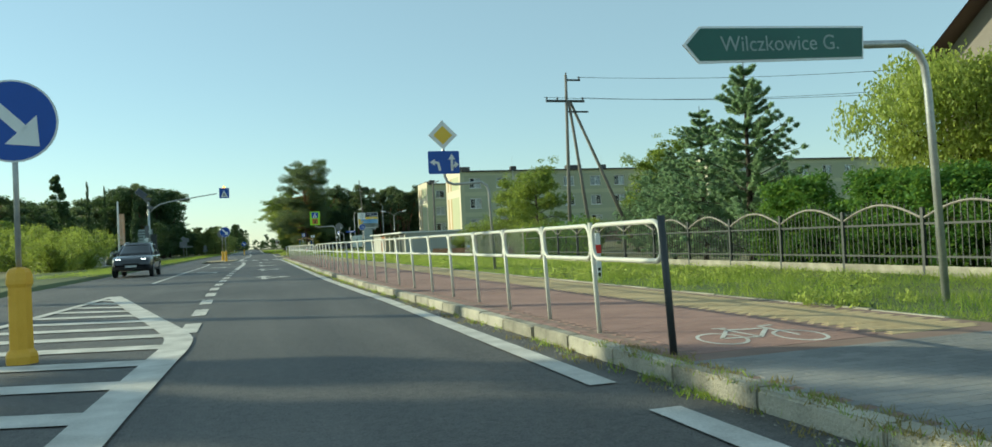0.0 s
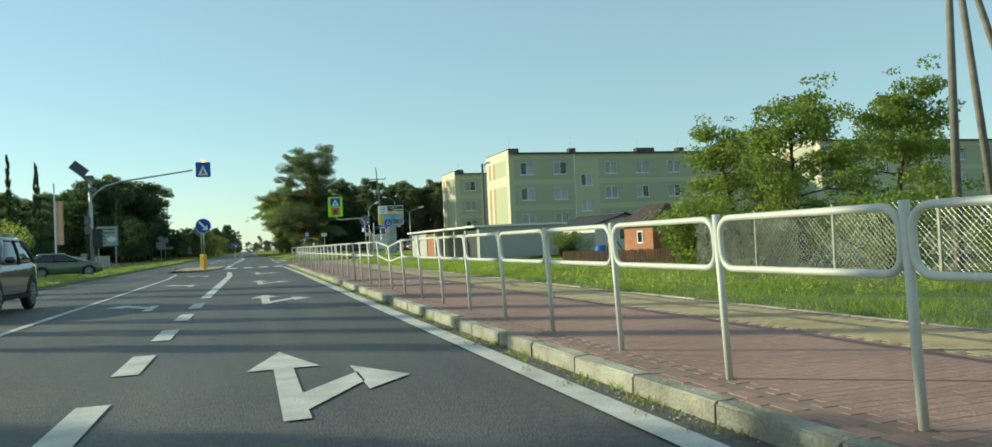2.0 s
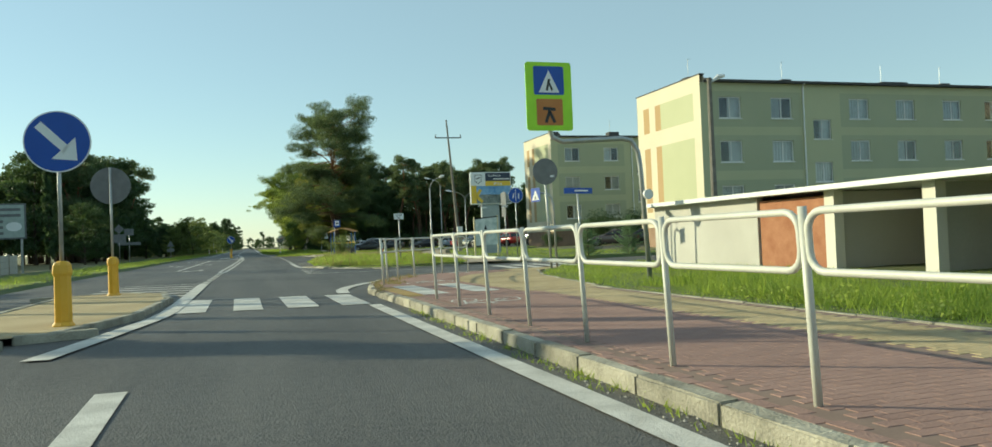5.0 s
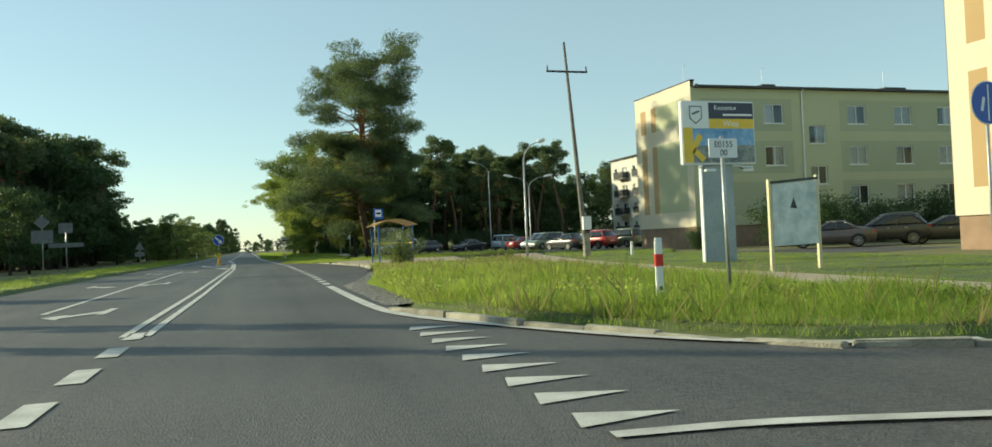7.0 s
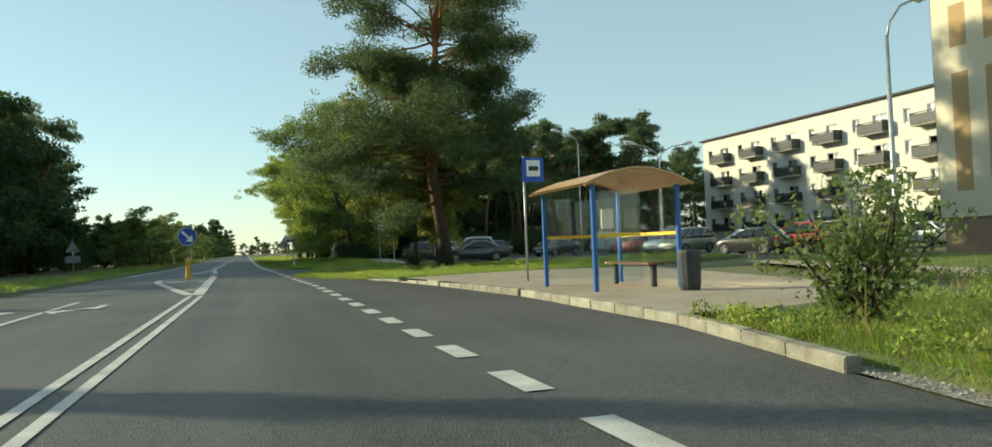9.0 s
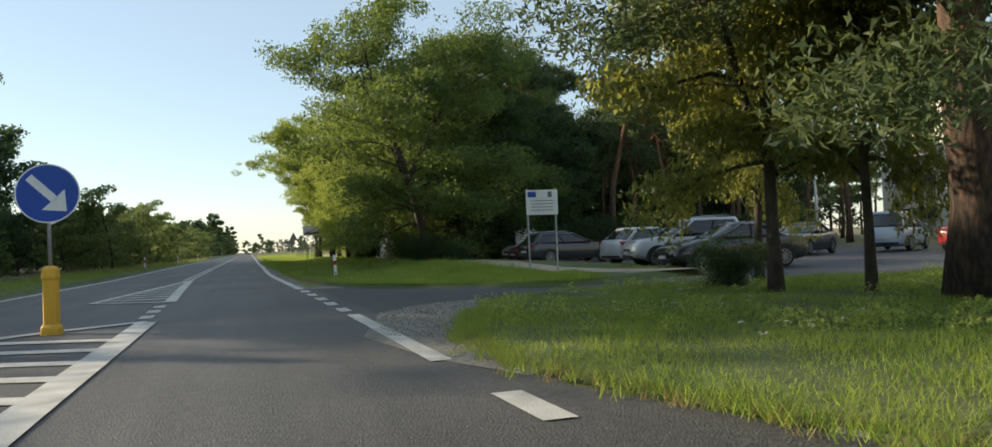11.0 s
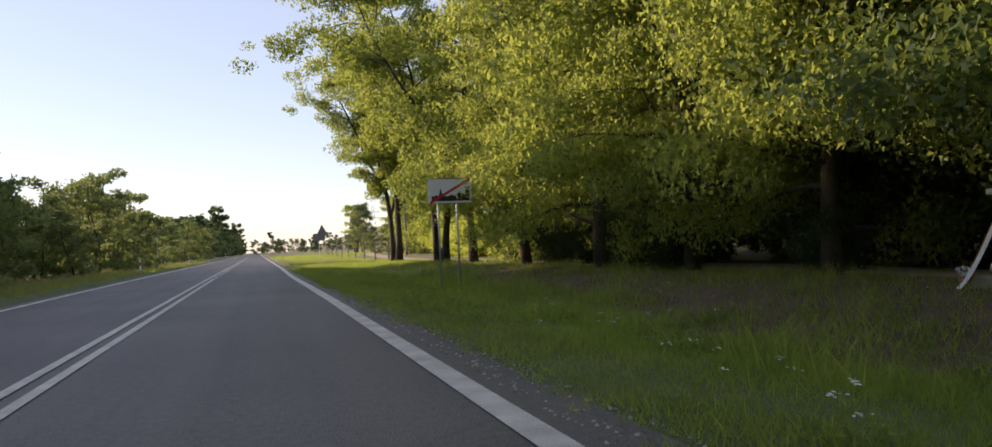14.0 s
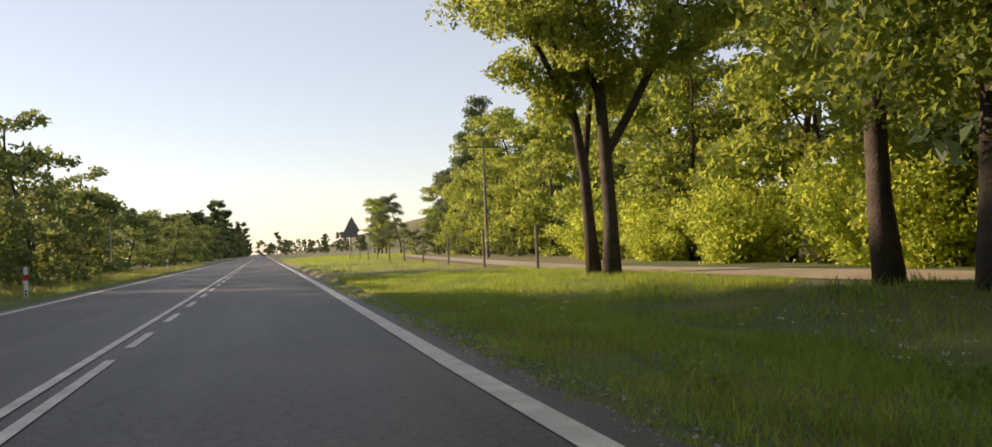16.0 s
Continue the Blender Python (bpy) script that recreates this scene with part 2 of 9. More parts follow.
def pine_bark_mat():
    """Scots pine bark: grey-brown plates at the foot, thin orange bark higher up."""
    m, n, l, p = shader("scots_pine_bark")
    where = n.new("ShaderNodeTexCoord")
    split = n.new("ShaderNodeSeparateXYZ")
    l.new(where.outputs["Object"], split.inputs[0])
    mp = n.new("ShaderNodeMapping")
    mp.inputs["Scale"].default_value = (1, 1, 0.3)
    l.new(where.outputs["Object"], mp.inputs["Vector"])
    plates = n.new("ShaderNodeTexNoise")
    plates.inputs["Scale"].default_value, plates.inputs["Detail"].default_value = 13.0, 5.0
    l.new(mp.outputs[0], plates.inputs["Vector"])
    rise = n.new("ShaderNodeMath")
    rise.operation, rise.inputs[1].default_value = "MULTIPLY_ADD", 0.045
    l.new(split.outputs["Z"], rise.inputs[0])
    l.new(plates.outputs["Fac"], rise.inputs[2])
    ramp = n.new("ShaderNodeValToRGB")
    e = ramp.color_ramp.elements
    e[0].position, e[0].color = 0.46, (0.03, 0.023, 0.019, 1)
    e[1].position, e[1].color = 0.74, (0.11, 0.068, 0.046, 1)
    top = ramp.color_ramp.elements.new(1.0)
    top.color = (0.30, 0.13, 0.06, 1)
    l.new(rise.outputs[0], ramp.inputs[0])
    l.new(ramp.outputs[0], p.inputs["Base Color"])
    p.inputs["Roughness"].default_value = 0.95
    bp = n.new("ShaderNodeBump")
    bp.inputs["Strength"].default_value, bp.inputs["Distance"].default_value = 1.0, 0.03
    l.new(plates.outputs["Fac"], bp.inputs["Height"])
    l.new(bp.outputs[0], p.inputs["Normal"])
    return m


PINE_BARK = pine_bark_mat()
WOOD_POLE = mat("weathered_pole", (0.14, 0.125, 0.105), (0.25, 0.23, 0.2), 0.95, scale=4, fine=25, bump=0.6)
FENCE_BROWN = mat("brown_fence_wood", (0.09, 0.05, 0.03), (0.16, 0.09, 0.055), 0.85, scale=3, fine=30, random_object=0.4)
PANE = glass_mat("window_glass", (0.85, 0.9, 0.92))
BLACK_RUBBER = mat("black_rubber", (0.012, 0.012, 0.012), (0.025, 0.025, 0.024), 0.85)
RIM = mat("alloy_rim", (0.3, 0.31, 0.32), (0.42, 0.43, 0.44), 0.35, metal=0.8)
NUMBER_PLATE = mat("number_plate_white", (0.4, 0.41, 0.41), (0.5, 0.51, 0.5), 0.5)
CAR_GLASS = mat("tinted_car_glass", (0.012, 0.015, 0.018), (0.02, 0.024, 0.028), 0.06, coat=0.5)
HEADLAMP = mat("lamp_glass", (0.22, 0.235, 0.25), (0.4, 0.42, 0.44), 0.1, coat=1.0)
TAIL_LAMP = mat("red_lamp_glass", (0.30, 0.01, 0.01), (0.40, 0.02, 0.02), 0.1, coat=1.0)

LEAF = leaf_mat("locust_leaf", (0.04, 0.08, 0.026), (0.15, 0.215, 0.05), (0.62, 0.72, 0.12), 0.44)
# Darker copy of the locust leaf, with the shaded side put into its green.
LEAF_MID = leaf_mat("shaded_locust_leaf", (0.028, 0.062, 0.026), (0.10, 0.155, 0.046), (0.42, 0.52, 0.10), 0.42)
LEAF_OAK = leaf_mat("oak_leaf", (0.036, 0.06, 0.022), (0.15, 0.165, 0.05), (0.64, 0.62, 0.12), 0.5)
# Yellow-green leaves, brightened so the colour holds the sunlight on the thicket.
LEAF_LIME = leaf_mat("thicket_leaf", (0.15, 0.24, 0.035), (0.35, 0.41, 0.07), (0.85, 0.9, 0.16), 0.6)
# Paler aspen green that also carries the sunlight on these crowns.
LEAF_SUN = leaf_mat("sunlit_leaf", (0.08, 0.13, 0.03), (0.21, 0.26, 0.06), (0.7, 0.78, 0.14), 0.52)
# Dark green; the shade of the wood's lower edge is put into it.
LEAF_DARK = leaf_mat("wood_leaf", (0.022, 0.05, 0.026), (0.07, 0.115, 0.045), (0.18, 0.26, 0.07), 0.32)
LEAF_PALE = leaf_mat("sapling_leaf", (0.08, 0.125, 0.045), (0.18, 0.22, 0.075), (0.4, 0.46, 0.12))
LEAF_WILLOW = leaf_mat("willow_leaf", (0.16, 0.22, 0.05), (0.36, 0.41, 0.11), (0.7, 0.78, 0.18), 0.55)
NEEDLE = leaf_mat("pine_needle", (0.036, 0.072, 0.04), (0.125, 0.16, 0.074), (0.3, 0.37, 0.13), 0.38)
NEEDLE_SPRUCE = leaf_mat("spruce_needle", (0.13, 0.22, 0.12), (0.30, 0.42, 0.24), (0.5, 0.64, 0.32), 0.5)
GRASS = leaf_mat("grass_blade", (0.06, 0.14, 0.024), (0.27, 0.33, 0.075), (0.62, 0.74, 0.12), 0.55, 1.1)
DRY_GRASS = leaf_mat("dry_grass_blade", (0.16, 0.14, 0.05), (0.34, 0.28, 0.12), (0.45, 0.38, 0.15), 0.4)
LEAF_HEDGE = leaf_mat("hedge_leaf", (0.05, 0.13, 0.03), (0.13, 0.25, 0.05), (0.34, 0.5, 0.08), 0.45)
LEAF_PURPLE = leaf_mat("purple_leaf", (0.05, 0.02, 0.03), (0.11, 0.05, 0.05), (0.2, 0.07, 0.06), 0.3)


# ---------------------------------------------------------------- mesh tools
def mesh_object(name, verts, faces, material, parent=None, smooth=False):
    me = bpy.data.meshes.new(name)
    me.from_pydata([tuple(v) for v in verts], [], faces)
    for m_ in (material if isinstance(material, (list, tuple)) else (material,)):
        me.materials.append(m_)
    if smooth:
        me.polygons.foreach_set("use_smooth", [True] * len(me.polygons))
    me.update()
    ob = new(name, me)
    if parent is not None:
        ob.parent = parent
    return ob


def quads_object(name, corners, material, parent=None):
    """One mesh of loose quads from an array (n, k, 3), k corners each."""
    n, k, _ = corners.shape
    me = bpy.data.meshes.new(name)
    me.vertices.add(n * k)
    me.vertices.foreach_set("co", corners.astype(np.float32).ravel())
    me.loops.add(n * k)
    me.loops.foreach_set("vertex_index", np.arange(n * k, dtype=np.int32))
    me.polygons.add(n)
    me.polygons.foreach_set("loop_start", np.arange(0, n * k, k, dtype=np.int32))
    me.materials.append(material)
    me.update(calc_edges=True)
    ob = new(name, me)
    if parent is not None:
        ob.parent = parent
    return ob


def part(name, bm, material, parent, label="", smooth=False):
    me = bpy.data.meshes.new(name)
    bm.to_mesh(me)
    bm.free()
    for m_ in (material if isinstance(material, (list, tuple)) else (material,)):
        me.materials.append(m_)
    if smooth:
        me.polygons.foreach_set("use_smooth", [True] * len(me.polygons))
    ob = new(name, me)
    ob.parent = parent
    return tagged(ob, label)


def thing(name, x, y, z=0.0, turn=0.0, label="", category="", group="", kind=""):
    ob = new(name)
    ob.empty_display_size = 0.2
    ob.matrix_basis = pose(x, y, z, 0, 0, turn)
    return tagged(ob, label, category, group, kind)


def add_box(bm, x0, x1, y0, y1, z0, z1, bevel=0.0):
    r = bmesh.ops.create_cube(bm, size=1.0)
    bmesh.ops.transform(bm, verts=r["verts"], matrix=Matrix.Translation(((x0 + x1) / 2, (y0 + y1) / 2, (z0 + z1) / 2))
                        @ Matrix.Diagonal((x1 - x0, y1 - y0, z1 - z0, 1)))
    if bevel:
        edges = {e for v in r["verts"] for e in v.link_edges}
        bmesh.ops.bevel(bm, geom=list(edges), offset=bevel, segments=2, affect="EDGES")
    return r["verts"]


def box(x0, x1, y0, y1, z0, z1, bevel=0.0):
    bm = bmesh.new()
    add_box(bm, x0, x1, y0, y1, z0, z1, bevel)
    return bm


def add_tube(bm, points, radii, sides=8, caps=True):
    """A tube along points, with a radius at each."""
    pts = [Vector(p) for p in points]
    if not isinstance(radii, (list, tuple)):
        radii = [radii] * len(pts)
    rings, side = [], None
    for i, p in enumerate(pts):
        ahead = (pts[min(i + 1, len(pts) - 1)] - pts[max(i - 1, 0)]).normalized()
        if side is None:
            side = ahead.orthogonal().normalized()
        side = (side - ahead * side.dot(ahead)).normalized()
        up = ahead.cross(side)
        rings.append([bm.verts.new(p + radii[i] * (math.cos(a) * side + math.sin(a) * up))
                      for a in (2 * math.pi * k / sides for k in range(sides))])
    for a, b in zip(rings, rings[1:]):
        for k in range(sides):
            bm.faces.new((a[k], a[(k + 1) % sides], b[(k + 1) % sides], b[k]))
    if caps:
        bm.faces.new(rings[0][::-1])
        bm.faces.new(rings[-1])


def tube(points, radii, sides=8):
    bm = bmesh.new()
    add_tube(bm, points, radii, sides)
    return bm


def add_plate(bm, outline, y0, y1):
    """An outline (x, z), standing upright, between y0 (front) and y1."""
    low = [bm.verts.new((x, y0, z)) for x, z in outline]
    top = [bm.verts.new((x, y1, z)) for x, z in outline]
    n = len(outline)
    bm.faces.new(low)
    bm.faces.new(top[::-1])
    for i in range(n):
        bm.faces.new((low[i], top[i], top[(i + 1) % n], low[(i + 1) % n]))


def plate(outline, y0, y1):
    bm = bmesh.new()
    add_plate(bm, outline, y0, y1)
    bmesh.ops.recalc_face_normals(bm, faces=bm.faces)
    return bm


def ring(x, z, r, n=32):
    return [(x + r * math.cos(2 * math.pi * k / n), z + r * math.sin(2 * math.pi * k / n)) for k in range(n)]


def rounded(x0, x1, z0, z1, r, n=4):
    pts = []
    for cx, cz, a0 in ((x1 - r, z1 - r, 0), (x0 + r, z1 - r, 90), (x0 + r, z0 + r, 180), (x1 - r, z0 + r, 270)):
        pts += [(cx + r * math.cos(radians(a0 + 90 * k / n)), cz + r * math.sin(radians(a0 + 90 * k / n))) for k in range(n + 1)]
    return pts


def lettering(name, words, x, y, z, height, material, parent, align="CENTER"):
    """Standing words that face -y, in the built-in font."""
    cu = bpy.data.curves.new(name, "FONT")
    cu.body, cu.size, cu.extrude, cu.align_x, cu.align_y = words, height * 1.38, 0.001, align, "CENTER"
    cu.materials.append(material)
    cv = new(name, cu)
    me = bpy.data.meshes.new_from_object(cv)
    bpy.data.objects.remove(cv)
    ob = new(name, me)
    ob.parent = parent
    ob.matrix_basis = pose(x, y, z, 90, 0, 0)
    return ob


def line(knots):
    ys, xs = [k[0] for k in knots], [k[1] for k in knots]
    return lambda y: float(np.interp(y, ys, xs))


# ---------------------------------------------------------------- the road's lines, x over y
edge_r = line([(-60, 2.4), (22, 2.38), (31, 2.36), (37, 2.22), (43, 2.12), (57, 2.1), (77, 2.1), (93, 1.95), (119, 2.15), (128, 2.2), (138, 2.42), (160, 2.48),
               (171, 2.15), (177, 2.05), (189, 1.72), (195, 1.5), (201, 1.34), (206, 1.3), (217, 1.31), (221, 1.33), (231, 1.28), (240, 1.2), (260, 1.3), (3000, 1.3)])
centre = line([(-60, -1.0), (29, -0.97), (41, -1.25), (55, -1.22), (79, -1.0), (94, -1.48), (106, -1.62), (112.7, -1.52), (119, -1.48), (127, -1.33), (131, -1.28), (160, -1.0),
               (170, -1.16), (178, -1.25), (184, -1.42), (191, -1.72), (200, -2.17), (220, -2.22), (234, -2.26), (241, -2.27), (3000, -2.25)])
edge_l = line([(-60, -6.9), (150, -7.0), (189, -6.4), (206, -5.9), (235, -6.2), (255, -6.3), (3000, -6.3)])
kerb_x = line([(-60, 2.95), (24, 2.84), (30, 2.74), (36, 2.55), (50, 2.40), (96, 2.36)])
asphalt_r = line([(-60, 3.3), (100, 3.0), (105, 2.9), (119, 2.6), (129, 2.7), (168, 2.8), (176, 2.5), (189, 2.14), (194, 2.06), (200, 2.0), (217, 1.86), (231, 1.74), (240, 1.66), (3000, 1.66)])


def ribbon(name, left, right, y0, y1, step, z, material, kind="structure", label=""):
    ys = np.arange(y0, y1 + step * 0.5, step)
    verts = [(f(y), y, z(f(y), y) if callable(z) else z) for y in ys for f in (left, right)]
    faces = [(2 * i, 2 * i + 1, 2 * i + 3, 2 * i + 2) for i in range(len(ys) - 1)]
    return tagged(mesh_object(name, verts, faces, material), label, kind=kind)


def flat(name, outline, z, material, label="", kind="structure"):
    bm = bmesh.new()
    f = bm.faces.new([bm.verts.new((x, y, z)) for x, y in outline])
    bmesh.ops.recalc_face_normals(bm, faces=bm.faces)
    if f.normal.z < 0:
        f.normal_flip()
    bmesh.ops.triangulate(bm, faces=bm.faces)
    me = bpy.data.meshes.new(name)
    bm.to_mesh(me)
    bm.free()
    me.materials.append(material)
    return tagged(new(name, me), label, kind=kind)


def area2(p):
    return sum(p[i][0] * p[(i + 1) % len(p)][1] - p[(i + 1) % len(p)][0] * p[i][1] for i in range(len(p)))


def verge(name, outline, z, material, seed=1, skirt=0.25, label=""):
    """A raised patch of turf: an uneven rim that slopes down to the ground."""
    if area2(outline) < 0:
        outline = outline[::-1]
    rnd = random.Random(seed)
    pts = []
    for (x0, y0), (x1, y1) in zip(outline, outline[1:] + outline[:1]):
        n = max(1, min(60, int(math.hypot(x1 - x0, y1 - y0) / 0.7)))
        for k in range(n):
            pts.append((x0 + (x1 - x0) * k / n + rnd.uniform(-.07, .07), y0 + (y1 - y0) * k / n + rnd.uniform(-.07, .07)))
    bm = bmesh.new()
    low = [bm.verts.new((x, y, -0.04)) for x, y in pts]
    n, top = len(pts), []
    for i in range(n):
        ax, ay = pts[i - 1]
        bx, by = pts[(i + 1) % n]
        d = math.hypot(bx - ax, by - ay) or 1
        top.append(bm.verts.new((pts[i][0] - (by - ay) / d * skirt, pts[i][1] + (bx - ax) / d * skirt, z + rnd.uniform(-.02, .02))))
    for i in range(n):
        bm.faces.new((low[i], low[(i + 1) % n], top[(i + 1) % n], top[i]))
    bmesh.ops.triangulate(bm, faces=[bm.faces.new(top)])
    me = bpy.data.meshes.new(name)
    bm.to_mesh(me)
    bm.free()
    me.materials.append(material)
    return tagged(new(name, me), label, kind="structure")


def pebbles(name, poly, count, size, z, seed, label):
    """Loose small stones inside an outline, each a low pyramid."""
    rng = np.random.default_rng(seed)
    xs, ys = [p[0] for p in poly], [p[1] for p in poly]
    px, py = rng.uniform(min(xs), max(xs), count * 5), rng.uniform(min(ys), max(ys), count * 5)
    ok = inside(px, py, poly)
    px, py = px[ok][:count], py[ok][:count]
    n = len(px)
    s = size * rng.uniform(0.3, 1.0, n) ** 2 + 0.004
    a = rng.uniform(0, 6.28, n)
    c = np.stack([px, py, np.full(n, z)], 1)
    ring_ = [c + np.stack([np.cos(a + k * 1.57) * s * rng.uniform(0.7, 1.2, n), np.sin(a + k * 1.57) * s * rng.uniform(0.7, 1.2, n), 0 * s], 1) for k in range(4)]
    top_ = c + np.stack([rng.normal(size=n) * s * .2, rng.normal(size=n) * s * .2, s * rng.uniform(0.5, 0.9, n)], 1)
    verts = np.stack(ring_ + [top_], 1).reshape(-1, 3)
    idx = np.array([[0, 1, 4], [1, 2, 4], [2, 3, 4], [3, 0, 4]])
    faces = (idx[None] + 5 * np.arange(n)[:, None, None]).reshape(-1, 3)
    me = bpy.data.meshes.new(name)
    me.from_pydata(verts.tolist(), [], faces.tolist())
    me.materials.append(PEBBLE)
    return tagged(new(name, me), label, "gravel", kind="stuff")


def inside(px, py, poly):
    """Which of the points lie within the outline."""
    hit = np.zeros(len(px), bool)
    for (x0, y0), (x1, y1) in zip(poly, poly[1:] + poly[:1]):
        cross = ((y0 > py) != (y1 > py)) & (px < (x1 - x0) * (py - y0) / ((y1 - y0) or 1e-9) + x0)
        hit ^= cross
    return hit


def grass(name, poly, count, height, material, z, seed, label):
    """Blades of grass inside an outline."""
    rng = np.random.default_rng(seed)
    xs, ys = [p[0] for p in poly], [p[1] for p in poly]
    px, py = rng.uniform(min(xs), max(xs), count * 3), rng.uniform(min(ys), max(ys), count * 3)
    keep = inside(px, py, poly)
    px, py = px[keep][:count], py[keep][:count]
    n = len(px)
    clump = 0.5 + 0.5 * np.sin(px * 1.7 + 1.3 * np.sin(py * 0.9)) * np.cos(py * 1.1 + np.sin(px * 2.3))
    h = height * (0.3 + 1.0 * clump) * rng.uniform(0.45, 1.3, n)
    a = rng.uniform(0, 2 * np.pi, n)
    w = h * rng.uniform(0.012, 0.032, n) + 0.003
    lean = h * rng.uniform(0.1, 1.1, n)
    b = rng.uniform(0, 2 * np.pi, n)
    base = np.stack([px, py, np.array([z(a_, b_) for a_, b_ in zip(px, py)]) if callable(z) else np.full(n, z)], 1)
    side = np.stack([np.cos(a), np.sin(a), 0 * a], 1) * w[:, None]
    tip = base + np.stack([np.cos(b) * lean, np.sin(b) * lean, h], 1)
    ob = quads_object(name, np.stack([base - side, base + side, tip], 1), material)
    return tagged(ob, label, "grass", kind="stuff")


# ---------------------------------------------------------------- ground, roads
bank = line([(1.8, -0.10), (3, -0.14), (3.9, -0.21), (5, -0.34), (6, -0.22), (7, 0.04), (8, 0.15), (9.5, 0.17), (14, 0.08)])
bank_fade = line([(187, 0), (195, 1), (236, 1), (262, 0)])


def wood_z(x, y):
    """The verge before the wood: a shallow ditch beside the road, then a low bank."""
    return 0.12 + bank_fade(y) * bank(x) + 0.02 * math.sin(1.3 * x + 0.7 * y) * math.cos(0.45 * y)


def ground_sheet():
    xs = [-1500, -400, -150, -70, -40, -25, -14, -9, -7.6, 0, 3, 4, 5, 6, 8, 14, 22, 32, 45, 60, 80, 150, 400, 1500]
    ys = [-300, -60] + list(range(-20, 300, 10)) + [330, 380, 450, 600, 900, 1500, 3500]
    rnd = random.Random(4)
    verts = []
    for y in ys:
        for x in xs:
            far = min(1.0, max(0.0, (abs(x) - 60) / 200))
            verts.append((x, y, (-0.7 if 3.5 < x < 6.5 and 185 < y < 255 else -0.05) + (rnd.uniform(0, .05) if abs(x) > 24 else 0) + far * rnd.uniform(0, 1.5)))
    w = len(xs)
    faces = [(j * w + i, j * w + i + 1, (j + 1) * w + i + 1, (j + 1) * w + i) for j in range(len(ys) - 1) for i in range(w - 1)]
    return tagged(mesh_object("ground", verts, faces, DRY_GROUND), "rough grassy ground running out to the horizon", kind="structure")


ground_sheet()
ribbon("road", lambda y: edge_l(y) - 0.45, asphalt_r, -60, 560, 4, 0.0, ASPHALT, label="worn grey asphalt main road")
ribbon("road_far", lambda y: edge_l(y) - 0.45, asphalt_r, 560, 3000, 122, 0.0, ASPHALT, label="grey asphalt road running to the horizon")
flat("side_road", [(2.4, 98.5), (3.6, 101.3), (5.2, 102.4), (9, 102.7), (13, 103.2), (60, 103.5), (60, 112.5), (22, 111.8), (10, 111.2), (6.4, 111.7), (5.2, 112.5), (3.4, 115.9), (2.4, 119.5)],
     -0.006, ASPHALT, "asphalt side road mouth")
flat("bus_bay", [(2.3, 128), (3.0, 130.4), (3.9, 133.8), (4.4, 136.9), (5.0, 140.5), (5.6, 143.6), (5.9, 150), (5.6, 156), (5.15, 160.5), (4.6, 164.0), (3.7, 166.6), (2.3, 170.5)],
     -0.006, ASPHALT, "asphalt bus bay")
flat("side_road_two", [(1.8, 176.2), (2.6, 177.1), (4.6, 178.1), (6.6, 178.6), (8.7, 178.2), (14, 177.5), (26, 177), (26, 183), (12, 181.5), (8.2, 181.0), (6.9, 181.3), (5.6, 183.0), (4.2, 184.6), (3.2, 186.2), (2.4, 189), (1.9, 190.5), (1.7, 187)],
     -0.006, ASPHALT_DARK, "asphalt drive into the car park")
flat("car_park", [(12.5, 182), (40, 171), (44, 186), (36, 206), (16, 210), (12.5, 206)], -0.018, ASPHALT_DARK, "car park with a worn dark surface")
flat("court_road", [(20, 121), (26.6, 121), (26.6, 112), (20, 112)], -0.018, ASPHALT, "asphalt drive beside the flats")
flat("parking_strip", [(22, 133), (46, 133), (46, 143), (22, 143)], -0.018, ASPHALT, "asphalt parking strip before the flats")
flat("parking_far", [(24, 166), (40, 168), (40, 176), (24, 178)], -0.022, ASPHALT, "asphalt parking strip at the wood's edge")
flat("gravel_shoulder", [(2.42, 120.6), (2.5, 126.8), (2.6, 129.1), (3.05, 130.6), (3.9, 133.8), (4.4, 136.9), (5.0, 140.3), (5.6, 140.2), (4.95, 135.5), (4.45, 131.8), (3.9, 128.4), (3.6, 126), (3.3, 122.6), (2.95, 120.8)], 0.006, GRAVEL, "pale gravel along the bay's edge")
flat("gravel_corner", [(1.75, 173.5), (2.5, 176.9), (3.2, 177.8), (3.9, 178.4), (4.9, 178.35), (5.9, 178.2), (5.6, 177.0), (4.4, 175.0), (3.6, 172.6), (3.2, 170.2), (2.6, 169.8), (2.1, 171.2)], 0.006, GRAVEL, "gravel where the drive meets the road")
flat("path", [(8.6, 111.4), (11.2, 111.6), (11.5, 116), (12.2, 125.6), (14.2, 138), (17.4, 151), (20, 160), (18.6, 160.5), (15.2, 151), (11.6, 138), (9.6, 124.4), (9.0, 116)], 0.11, SANDY, "sandy paved footpath")
flat("stop_platform", [(5.75, 143.6), (6.05, 150), (5.75, 156), (5.3, 160.3), (9.8, 161.6), (14, 160), (12, 150), (10.5, 143.4)], 0.13, SANDY, "buff paved waiting area")

ribbon("dirt_track", line([(183, 10.4), (186, 9.4), (190, 9.0), (197, 9.5), (245, 8.9), (256, 8.9), (266, 9.4), (300, 12.5), (340, 17)]), line([(183, 13.0), (186, 11.2), (190, 10.8), (197, 11.4), (245, 11.6), (256, 11.0), (266, 11.4), (300, 14.3), (340, 18.6)]), 183, 340, 3, lambda x, y: wood_z(x, y) + 0.02 if y < 262 else 0.14, SANDY, label="sandy dirt track beside the wood")

